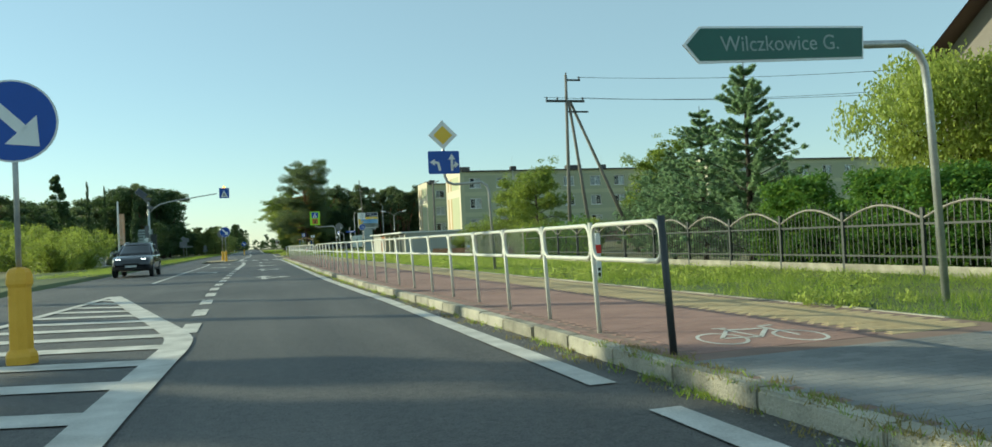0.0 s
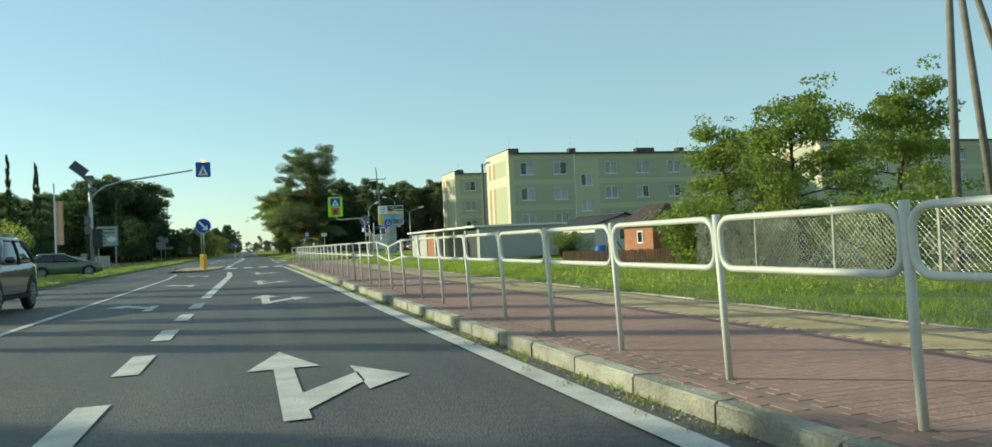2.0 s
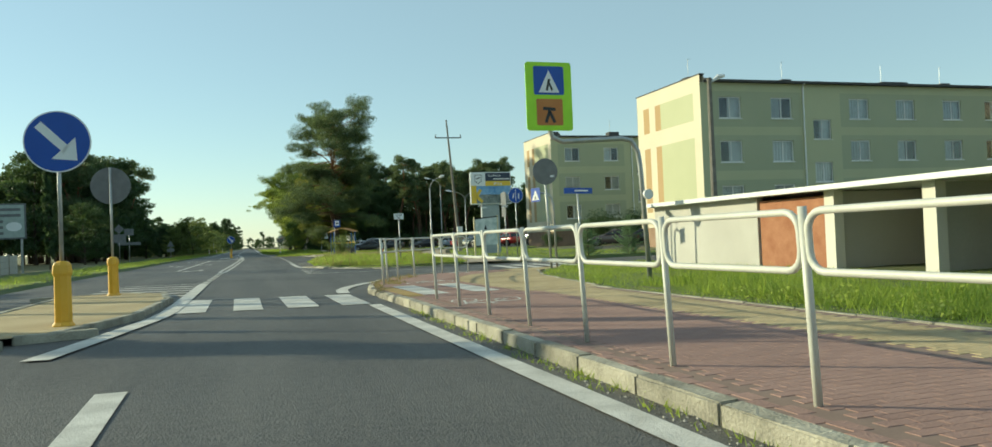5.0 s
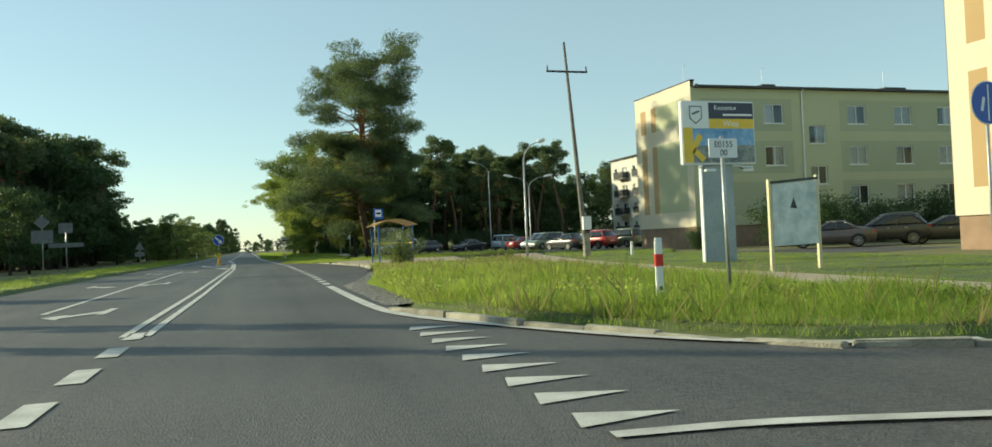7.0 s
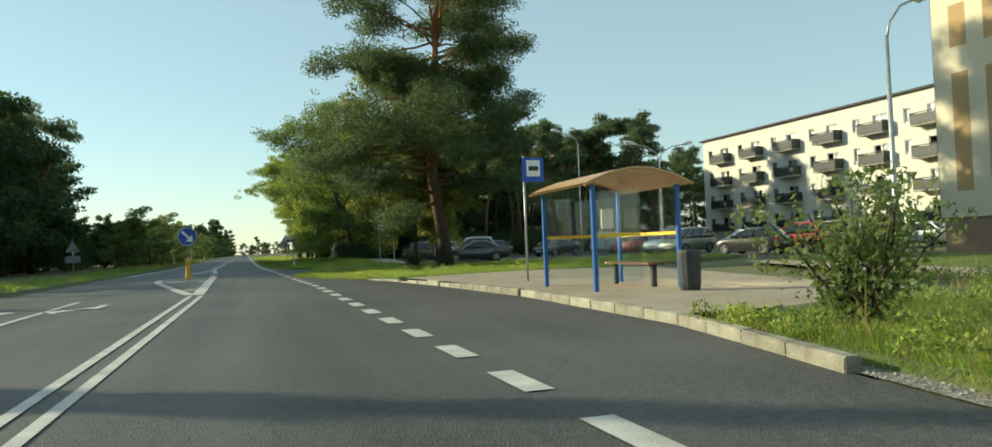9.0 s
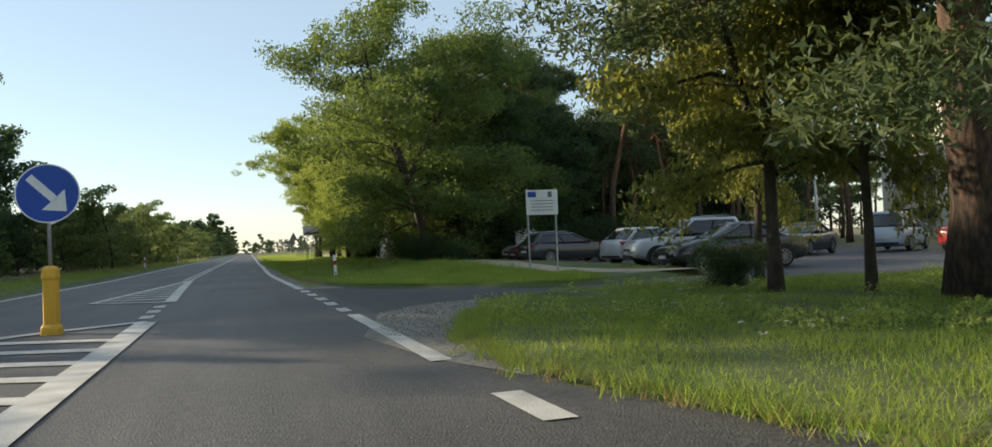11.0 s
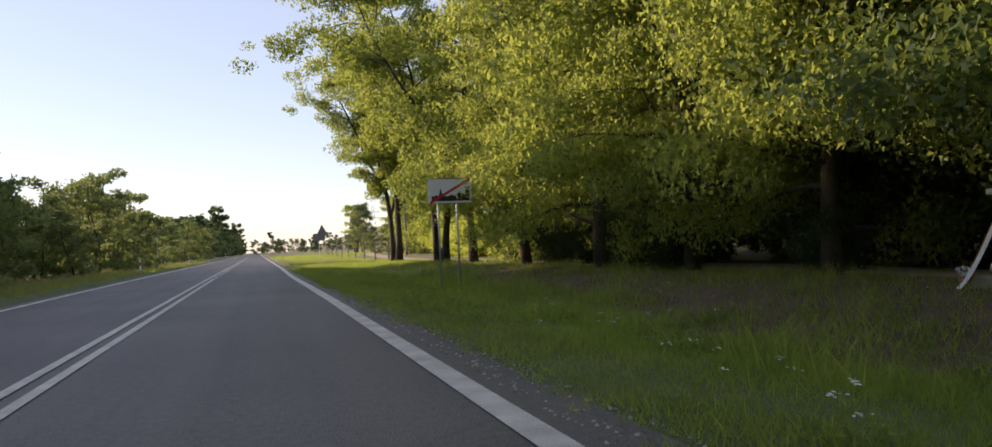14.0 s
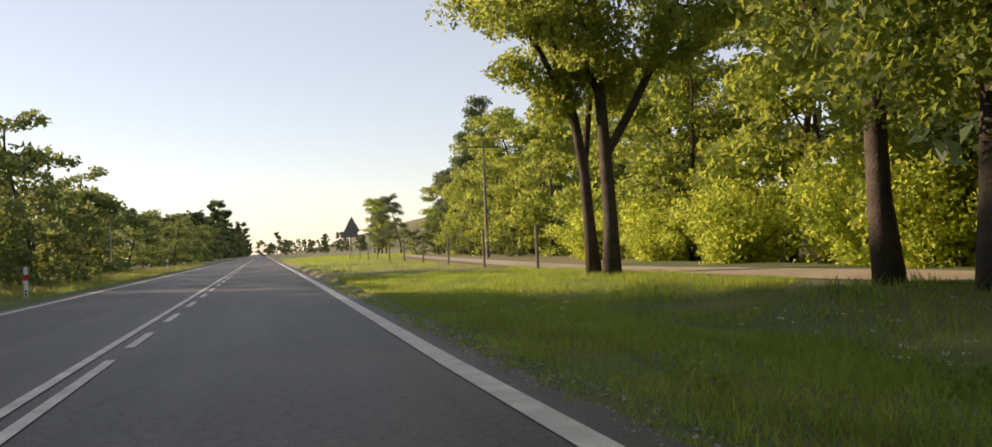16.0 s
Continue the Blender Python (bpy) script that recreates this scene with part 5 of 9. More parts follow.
# pine wood behind the car park and the bus stop
forest(44, 66, 232, 262, 6.5, [pines[0], pines[1], pines[2], wood[1]], 0.95, 1.2, "pine wood")
forest(18, 46, 212, 226, 5.0, [pines[0], pines[1], pines[1]], 1.0, 1.28, "pine wood")
forest(17, 50, 228, 244, 5.0, [wood[1], pines[0], wood[1], pines[1]], 1.05, 1.3, "pine wood")
for x, y, s in ((13.6, 209, 0.9), (12.6, 212.5, 0.8), (18.5, 213, 0.85), (22, 217, 0.8), (12.4, 218, 0.8), (12.6, 226, 0.8), (12.5, 233, 0.7)):
    plant(locust[2], x, y, s, rt.uniform(0, 360), 0.1, group="trees along the verge")
forest(20, 40, 248, 330, 9.0, [sunny[1], pines[0], sunny[0], pines[2]], 0.9, 1.15, "wood beside the field")
forest(25, 52, 335, 430, 12.0, [sunny[1], pines[2], pines[0]], 0.8, 1.1, "wood beside the field")
forest(62, 110, 240, 290, 10.0, [pines[0], pines[1]], 0.9, 1.1, "pine wood")
for k in range(9):
    plant(sunny[k % 2], 16.5 + 0.09 * k * k * .9 + rt.uniform(-.6, .6), 249 + 8.2 * k, rt.uniform(0.95, 1.2), rt.uniform(0, 360), -0.03, group="wood beside the field")
thicket = bush(82, 2.6, 1.9, 9000, 0.14, LEAF_LIME, "bright yellow-green thicket, sunlight put into its leaf colour", "thicket")
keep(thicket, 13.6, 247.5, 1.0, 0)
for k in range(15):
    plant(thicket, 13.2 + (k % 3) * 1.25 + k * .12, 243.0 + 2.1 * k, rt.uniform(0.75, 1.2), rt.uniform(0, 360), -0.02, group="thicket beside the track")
for _ in range(14):
    plant(pale[rt.randrange(2)], rt.uniform(16, 22), rt.uniform(262, 330), rt.uniform(0.6, 1.0), rt.uniform(0, 360), 0, group="sunlit saplings")
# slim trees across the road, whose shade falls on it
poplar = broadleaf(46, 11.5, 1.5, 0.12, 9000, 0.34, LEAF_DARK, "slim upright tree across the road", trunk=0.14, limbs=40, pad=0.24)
keep(poplar, -18, 34.2, 1.0, 0, 0, 0.62)
for x, y, s, w in ((-18, 37.2, 1.05, 0.75), (-18.4, 31.0, 1.1, 0.7), (-17.5, 41.6, 1.0, 0.3), (-18, 47.0, 1.0, 0.3), (-18, 56.8, 1.0, 0.7), (-17, 61.6, 0.95, 0.35), (-18, 64.4, 1.0, 0.35), (-17, 65.6, 0.95, 0.4),
                   (-18.4, 69.2, 1.0, 0.85), (-18, 74.2, 1.0, 0.5), (-18.5, 77.0, 1.0, 0.8), (-17, 100.2, 0.9, 0.9), (-16, 103.0, 0.85, 0.25), (-15, 105.0, 0.82, 0.2), (-15, 107.1, 0.82, 0.2),
                   (-15, 125.8, 0.8, 0.45), (-15.4, 129.0, 0.8, 0.65), (-16, 151.4, 0.85, 0.6), (-16, 183.4, 0.66, 0.6)):
    plant(poplar, x, y, s, rt.uniform(0, 360), -0.05, wide=w, group="trees across the road")
for x, y, s in ((-18, 176.4, 0.62), (-17.4, 179.6, 0.6)):
    plant(wood[1], x, y, s, rt.uniform(0, 360), -0.05, group="trees across the road")
for x, y, s in ((-13, 268, 0.9), (-14, 273.5, 0.9), (-12.5, 279, 0.8)):
    plant(pale[0], x, y, s, rt.uniform(0, 360), -0.02, wide=0.6, group="saplings across the road")

BIGP = "big spreading pine with an orange upper trunk"
big_pine = pine(57, 19.8, 0.2, 5.2, 230000, BIGP, trunk=0.38, size=0.2, limbs=92, taper=0.08, pads=4, pad=0.13, fork=2, thin=0.3)
keep(big_pine, 9.65, 171.7, 0.82, 200, 0.05, 1.1)
OAK = "dark leafy tree with several trunks beside the pine"
oak = broadleaf(71, 12.6, 3.4, 0.17, 64000, 0.15, LEAF_OAK, OAK, trunk=0.16, limbs=46, fork=3, pads=4)
keep(oak, 8.8, 174.7, 1.0, 0, 0.05, 0.74)
plant(oak, 9.65, 173.5, 0.95, 130, 0.05, 0.74)
plant(oak, 10.6, 177.6, 0.95, 250, -0.02, 0.8)
# Scrub leaves darkened: shade under the trees is put into their colour.
scrub = bush(81, 2.4, 1.8, 16000, 0.075, LEAF_DARK, "dark leafy scrub under the trees, leaf green darkened for shade")
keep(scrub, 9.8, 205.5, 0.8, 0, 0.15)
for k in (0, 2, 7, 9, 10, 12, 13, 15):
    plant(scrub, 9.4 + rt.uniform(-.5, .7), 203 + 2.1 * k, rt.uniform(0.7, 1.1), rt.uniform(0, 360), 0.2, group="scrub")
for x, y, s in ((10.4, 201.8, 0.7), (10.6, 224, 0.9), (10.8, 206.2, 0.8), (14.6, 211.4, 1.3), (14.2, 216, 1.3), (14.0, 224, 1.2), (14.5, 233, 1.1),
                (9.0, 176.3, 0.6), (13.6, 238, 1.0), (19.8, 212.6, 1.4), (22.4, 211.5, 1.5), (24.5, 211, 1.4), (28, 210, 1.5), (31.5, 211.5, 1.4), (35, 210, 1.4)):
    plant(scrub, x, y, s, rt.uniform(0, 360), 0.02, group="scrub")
# gardens
sp = spruce(91, 6.3, 2.6, 46000, "blue-green garden spruce behind a fence")
keep(sp, 12.9, 35.2, 0.9, 0, 0, 1.0)
for x, y, s in ((12.9, 37.5, 0.85), (13.6, 40.6, 0.7), (17.5, 47, 0.75), (20.5, 55, 0.8), (22.5, 57.5, 0.75), (34, 84, 0.9), (23, 50, 0.7), (15.0, 112.9, 0.32), (17.3, 113.1, 0.36)):
    plant(sp, x, y, s, rt.uniform(0, 360), group="garden spruces")
willow = broadleaf(92, 5.6, 2.7, 0.10, 42000, 0.13, LEAF_WILLOW, "yellow-green drooping garden tree", trunk=0.14, limbs=40, pads=4, droop=2.4, deep=(1.0, 1.7))
keep(willow, 15.3, 30.8, 0.86, 0, 0, 0.95)
plant(willow, 15.4, 28.4, 0.82, 120)
plant(willow, 14.6, 25.6, 0.85, 210)
walnut = broadleaf(93, 8.6, 3.6, 0.10, 20000, 0.21, LEAF, "large leafy walnut tree in a garden", trunk=0.2, limbs=34)
keep(walnut, 30.5, 72.0, 1.0, 0)
plant(walnut, 16.2, 61.2, 0.66, 80)
plant(walnut, 16.6, 64.9, 0.6, 190)
shrub = bush(94, 2.6, 1.6, 6200, 0.13, LEAF, "loose leafy garden shrub", "garden_shrub")
keep(shrub, 13.6, 55.0, 0.8, 0)
for x, y, s in ((13.0, 51.5, 0.62), (12.7, 61.8, 1.1), (14.4, 63.4, 1.2), (14.8, 60.5, 0.9), (17.5, 62.5, 1.1), (22.5, 72.5, 1.0), (24.5, 71, 1.2), (16.3, 80.0, 0.75), (12.8, 47.5, 0.6), (14.4, 84.0, 0.45), (20.8, 69.5, .9)):
    plant(shrub, x, y, s, rt.uniform(0, 360), group="garden shrubs")
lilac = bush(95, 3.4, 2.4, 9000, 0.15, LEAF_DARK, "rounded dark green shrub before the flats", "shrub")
keep(lilac, 31.8, 147.5, 1.0, 0)
for x, y, s in ((36, 147.8, 1.0), (40.5, 148.2, 0.9), (45, 148, 1.05), (29.8, 116.5, 0.75), (33, 117, 0.8), (27.8, 150.6, 0.45), (50, 148, 1.0), (46, 117, 0.8)):
    plant(lilac, x, y, s, rt.uniform(0, 360), group="shrubs before the flats")
roadside = bush(99, 3.6, 2.2, 9000, 0.16, LEAF, "rough sunlit shrub across the road", "roadside_shrub")
keep(roadside, -13.0, 84.0, 0.9, 0)
for x, y, s in ((-13.6, 78.5, 0.9), (-14.0, 88.5, 1.1), (-17.5, 92, 1.2), (-20.5, 97, 1.3), (-23, 104, 1.5), (-26, 110, 1.6)):
    plant(roadside, x, y, s, rt.uniform(0, 360), group="shrubs across the road")
purple = bush(96, 2.8, 1.8, 4500, 0.16, LEAF_PURPLE, "purple-leaved shrub before the flats", "purple_shrub")
keep(purple, 33.5, 113.0, 1.0, 0)
rose = bush(97, 1.7, 1.0, 3200, 0.09, LEAF_PALE, "loose wild rose bush in the grass", "wild_bush")
keep(rose, 6.6, 141.5, 1.0, 0, 0.1)
thuja = broadleaf(98, 1.75, 0.34, 0.04, 9000, 0.06, LEAF_HEDGE, "clipped columnar conifer by the garden house", name="conifer", trunk=0.03, limbs=44, lean=0.0, pads=3, pad=0.42)
tagged(next(c for c in thuja.children if c.name.startswith("crown")), kind="stuff")
keep(thuja, 16.9, 70.2, 1.0, 0)
for k in range(1, 9):
    plant(thuja, 16.9 + .62 * k, 70.2 + rt.uniform(-.05, .05), rt.uniform(0.95, 1.08), rt.uniform(0, 360), wide=1.15, group="row of clipped conifers")


def hedge(x0, y0, x1, y1, height, deep, leaves, label):
    rng = np.random.default_rng(int(y0 * 7))
    n = max(4, int(math.hypot(x1 - x0, y1 - y0) / 0.8))
    f = np.repeat(np.linspace(0, 1, n), 3)
    c = np.stack([x0 + (x1 - x0) * f, y0 + (y1 - y0) * f, np.tile([0.25, 0.55, 0.85], n) * height], 1) + rng.normal(size=(3 * n, 3)) * 0.12
    r = np.tile([deep * 0.62, 0.6, height * 0.28], (3 * n, 1)) * rng.uniform(0.8, 1.15, (3 * n, 1))
    t = thing("hedge", 0, 0, 0, 0, label, "hedge")
    bm = bmesh.new()
    for k in range(n):
        q = c[3 * k]
        add_tube(bm, [(q[0], q[1], -.05), (q[0], q[1], height * 0.8)], [0.03, 0.01], 5, caps=False)
    tagged(part("branchwork", bm, BARK, t), kind="stuff")
    quads_object("foliage", leaf_quads(rng, c, r, np.full(3 * n, leaves // (3 * n)), 0.12, 0.06), LEAF_HEDGE, t)


for k in range(15):
    plant(thuja, 12.15 + rt.uniform(-.1, .1), 22.0 + .82 * k, rt.uniform(1.3, 1.52), rt.uniform(0, 360), wide=1.35, label="columnar green garden conifer behind the fence", group="conifer hedge")
hedge(12.0, 44, 11.9, 50, 1.5, 0.7, 5000, "low green garden hedge")

# grass
BL = "uneven rough grass, green with dry stalks"
grass("verge_grass", [(6.5, 22), (6.4, 33), (6.12, 55), (6.15, 92), (7.0, 98), (9.2, 102), (12, 102), (11, 90), (10.8, 22)], 130000, 0.12, GRASS, 0.125, 1, BL)
grass("verge_grass", [(2.9, 119.6), (3.4, 117.4), (4.6, 114.2), (5.4, 112.9), (6.4, 112.2), (8.9, 112.2), (9.3, 116), (9.8, 124.4), (11.8, 138), (10.3, 143.0), (5.6, 142.8), (4.9, 138), (4.1, 132.6), (3.5, 129.4), (3.0, 127)], 300000, 0.12, GRASS, 0.12, 2, BL)
grass("rim_grass", VERGES["corner_verge"][0], 90000, 0.10, GRASS, 0.05, 12, "short grass at the verge's rim")
grass("strip_grass", [(12.5, 183.9), (13.1, 183.9), (13.1, 192), (12.8, 205), (12.2, 205), (12.4, 192)], 9000, 0.12, GRASS, 0.11, 15, "grass strip before the parked cars")
grass("shade_grass", [(5.0, 203), (9, 203), (9, 244), (5.0, 244)], 26000, 0.2, GRASS, wood_z, 13, "sparse grass under the trees")
grass("rim_grass", VERGES["pine_verge"][0], 60000, 0.09, GRASS, 0.04, 14, "short grass at the verge's rim")
grass("tall_grass", [(3.2, 120), (3.7, 117.2), (4.8, 114.4), (6.4, 112.6), (8.6, 112.6), (8.9, 117), (9.3, 124), (7, 134), (4.2, 131), (3.5, 127)], 80000, 0.27, GRASS, 0.11, 17, "tall fresh green grass in the verge")
grass("tall_grass", [(6.3, 62), (8.8, 62), (8.8, 92), (6.5, 92)], 40000, 0.24, GRASS, 0.115, 18, "tall fresh green grass beside the footway")
grass("lawn_grass", VERGES["lawn"][0], 90000, 0.06, GRASS, 0.095, 3, "mown green lawn")
grass("verge_grass", VERGES["pine_verge"][0], 150000, 0.10, GRASS, 0.11, 4, BL)
grass("verge_grass", [(2.75, 187.6), (3.1, 186.3), (3.6, 185.2), (4.4, 184.0), (5.9, 182.7), (6.8, 181.3), (7.9, 180.9), (9.6, 182.4), (9.2, 186), (8.9, 187.6)], 50000, 0.15, GRASS, 0.11, 5, BL)
grass("verge_grass", [(2.7, 187.6), (8.9, 187.6), (9.0, 192), (9.4, 196), (9.3, 202), (5.6, 204), (5.4, 243), (8.7, 246), (8.9, 262), (2.0, 262), (1.78, 240), (1.95, 217), (2.12, 200)], 230000, 0.12, GRASS, wood_z, 25, BL)
grass("ditch_grass", [(3.6, 188), (9, 188), (8, 200), (6.2, 212), (6, 236), (4.0, 240), (3.8, 215)], 20000, 0.3, GRASS, wood_z, 26, "long uncut grass in the ditch")
grass("seed_grass", [(3.4, 188), (8.5, 188), (7, 210), (6.5, 225), (3.2, 225)], 320, 0.5, DRY_GRASS, wood_z, 27, "pale feathery seed heads standing in the ditch")
grass("dry_grass", [(2.0, 187), (3.0, 187), (2.9, 262), (2.0, 262)], 22000, 0.07, DRY_GRASS, wood_z, 6, "dry yellow grass along the asphalt")
grass("field_grass", [(2.1, 260), (9, 260), (10, 300), (30, 380), (2.2, 380)], 80000, 0.18, GRASS, 0.09, 7, "sunlit long field grass")
grass("dry_grass", VERGES["corner_verge"][0], 2600, 0.5, DRY_GRASS, 0.12, 8, "tall dry grass stalks")
grass("seed_grass", VERGES["corner_verge"][0], 14000, 0.2, DRY_GRASS, 0.12, 16, "ripe seed-headed grass among the green")
grass("far_verge_grass", [(-7.7, 60), (-7.8, 150), (-7.1, 189), (-7.0, 262), (-7.0, 330), (-11, 330), (-11, 60)], 60000, 0.22, GRASS, 0.09, 9, "rough grass across the road")
grass("far_dry_grass", [(-7.2, 215), (-7.05, 330), (-13, 330), (-13, 215)], 24000, 0.28, DRY_GRASS, 0.09, 10, "dry pale grass across the road")
grass("garden_grass", [(10.9, 60), (17, 60), (17, 90), (12, 90)], 40000, 0.10, GRASS, 0.0, 11, "garden lawn behind the verge")


def weed_patch(name, poly, count, z, seed, material, label, size=0.055, spread=0.22):
    """Low broad-leaved weeds: small domes of leaves, scattered unevenly."""
    rng = np.random.default_rng(seed)
    xs, ys = [p[0] for p in poly], [p[1] for p in poly]
    px, py = rng.uniform(min(xs), max(xs), count * 5), rng.uniform(min(ys), max(ys), count * 5)
    ok = inside(px, py, poly) & (np.sin(px * 1.9 + 1) * np.cos(py * 1.3) + np.sin(py * 0.6 + px) > 0.1)
    px, py = px[ok][:count], py[ok][:count]
    r = spread * rng.uniform(0.35, 1.3, len(px))
    base = np.array([z(a_, b_) if callable(z) else z for a_, b_ in zip(px, py)])
    c = np.stack([px, py, base + r * 0.35], 1)
    leaves = leaf_quads(rng, c, np.stack([r, r, r * 0.6], 1), np.maximum(6, (70 * (r / spread) ** 2).astype(int)), size, size * 0.6, -0.3, 0.6)
    return tagged(quads_object(name, leaves, material), label, "weeds", kind="stuff")


weed_patch("verge_weeds", VERGES["corner_verge"][0], 620, 0.14, 41, LEAF_WILLOW, "low leafy weeds and clover in the verge")
weed_patch("verge_weeds", VERGES["corner_verge"][0], 300, 0.16, 42, LEAF, "dark leafy weeds in the verge")
weed_patch("verge_weeds", [(6.3, 24), (9.5, 24), (9.5, 92), (6.3, 92)], 420, 0.14, 43, LEAF_WILLOW, "low leafy weeds beside the footway")
weed_patch("verge_weeds", VERGES["pine_verge"][0], 300, 0.13, 44, LEAF_WILLOW, "low leafy weeds under the pine")
weed_patch("ditch_weeds", [(2.4, 189), (9, 189), (8, 205), (6.5, 215), (6, 240), (2.2, 240)], 420, wood_z, 45, LEAF, "leafy weeds in the ditch")


def flowers(name, poly, count, z, seed, material, label):
    """White umbels on thin stalks, each a ring of small petals."""
    rng = np.random.default_rng(seed)
    xs, ys = [p[0] for p in poly], [p[1] for p in poly]
    px, py = rng.uniform(min(xs), max(xs), count * 4), rng.uniform(min(ys), max(ys), count * 4)
    ok = inside(px, py, poly) & (np.sin(px * 1.1 + 2) * np.cos(py * 0.55) > 0.15)
    px, py = px[ok][:count], py[ok][:count]
    out = []
    for x, y in zip(px, py):
        h = rng.uniform(0.16, 0.36)
        for _ in range(9):
            c = np.array([x, y, (z(x, y) if callable(z) else z) + h]) + rng.normal(size=3) * np.array([.025, .025, .006])
            a = rng.uniform(0, 6.28)
            d = np.array([math.cos(a), math.sin(a), 0]) * 0.012
            e = np.array([-math.sin(a), math.cos(a), 0.2]) * 0.012
            out.append([c - d, c + e, c + d, c - e])
    return tagged(quads_object(name, np.array(out), material), label, "flowers", kind="stuff")


PETAL = mat("white_petal", (0.6, 0.6, 0.55), (0.75, 0.75, 0.7), 0.8)
flowers("wild_flowers", [(2.4, 188), (7.5, 186), (7.5, 246), (2.4, 246)], 220, wood_z, 3, PETAL, "white wild flowers in the rough grass")
flowers("wild_flowers", [(4.4, 162), (8, 162), (8, 176), (4.4, 176)], 50, 0.07, 4, PETAL, "white wild flowers in the rough grass")

# weeds and grit along the kerb and the asphalt's edge
def weeds(name, f, y0, y1, count, height, material, seed, label, spread=0.06, z=0.0):
    """Small tufts scattered along a line."""
    rng = np.random.default_rng(seed)
    cy = rng.uniform(y0, y1, count)
    out = []
    for y in cy:
        x = f(y) + rng.normal() * spread
        for _ in range(rng.integers(6, 16)):
            h = height * rng.uniform(0.3, 1.2)
            b = np.array([x + rng.normal() * .035, y + rng.normal() * .06, z])
            a, q = rng.uniform(0, 6.28, 2)
            w = np.array([math.cos(a), math.sin(a), 0]) * 0.005
            out.append([b - w, b + w, b + np.array([math.cos(q) * h * .6, math.sin(q) * h * .6, h])])
    return tagged(quads_object(name, np.array(out), material), label, "weeds", kind="stuff")


weeds("kerb_weeds", lambda y: kerb_x(y) - 0.05, 17, 92, 420, 0.07, GRASS, 31, "small weeds growing at the foot of the kerb")
weeds("dry_kerb_weeds", lambda y: kerb_x(y) - 0.12, 17, 60, 220, 0.05, DRY_GRASS, 32, "dry weeds and litter in the gutter", 0.1)
weeds("corner_weeds", line([(95.0, 2.42), (97.7, 2.66), (99, 3.0), (100.4, 3.5), (101.6, 4.3)]), 95.0, 101.6, 70, 0.06, DRY_GRASS, 34, "dry weeds over the broken corner kerb", 0.09, SW)
weeds("post_weeds", line([(97.2, 3.0), (99.0, 3.2), (100.6, 4.0)]), 97.2, 100.6, 60, 0.08, DRY_GRASS, 35, "dry brown weeds round the feet of the corner railing", 0.16, SW)
weeds("drive_litter", lambda y: kerb_x(y) + 0.12, 17, 23.4, 170, 0.05, DRY_GRASS, 36, "dry leaves and weeds lying over the drive's kerb", 0.09, SW)
weeds("drive_weeds", lambda y: kerb_x(y) + 0.1, 17, 23.4, 90, 0.05, GRASS, 37, "small weeds lying over the drive's kerb", 0.08, SW)
pine_edge = line([(164, 4.6), (166.7, 3.68), (170.4, 2.7), (172.8, 2.85), (175.7, 3.85)])
weeds("edge_weeds", pine_edge, 164, 175.7, 420, 0.17, GRASS, 38, "fresh weeds hanging over the broken asphalt edge", 0.14)
weeds("dry_edge_weeds", pine_edge, 164, 175.7, 260, 0.10, DRY_GRASS, 39, "dry weeds and crumbs along the broken asphalt edge", 0.16)
weeds("edge_weeds", lambda y: asphalt_r(y) + 0.02, 187, 262, 700, 0.07, GRASS, 33, "weeds along the asphalt's edge", 0.1)


# ---------------------------------------------------------------- flats
def facade(parent, name, length, height, holes, zones, base, deep=0.14):
    """A wall in the plane y = 0 that faces -y, x from 0 to length, with real openings; zones give other paints by index."""
    us = sorted({0.0, length, *[v for h in holes for v in h[:2]], *[v for z in zones for v in z[:2]]})
    vs = sorted({base, height, *[v for h in holes for v in h[2:4]], *[v for z in zones for v in z[2:4]]})
    bm = bmesh.new()
    cache = {}

    def vert(u, y, v):
        key = (round(u, 4), y, round(v, 4))
        if key not in cache:
            cache[key] = bm.verts.new((u, y, v))
        return cache[key]
    for u0, u1 in zip(us, us[1:]):
        for v0, v1 in zip(vs, vs[1:]):
            um, vm = (u0 + u1) / 2, (v0 + v1) / 2
            if any(h[0] < um < h[1] and h[2] < vm < h[3] for h in holes):
                continue
            f = bm.faces.new((vert(u0, 0, v0), vert(u1, 0, v0), vert(u1, 0, v1), vert(u0, 0, v1)))
            for z in zones:
                if z[0] < um < z[1] and z[2] < vm < z[3]:
                    f.material_index = z[4]
    for a, b, c, d in [h[:4] for h in holes]:
        loop = [(a, c), (b, c), (b, d), (a, d)]
        for (x0, z0), (x1, z1) in zip(loop, loop[1:] + loop[:1]):
            bm.faces.new([vert(*p) for p in ((x0, 0, z0), (x0, deep, z0), (x1, deep, z1), (x1, 0, z1))])
    return part(name, bm, [PALE_WALL, GREEN_WALL, CREAM_WALL, BROWN_WALL], parent)


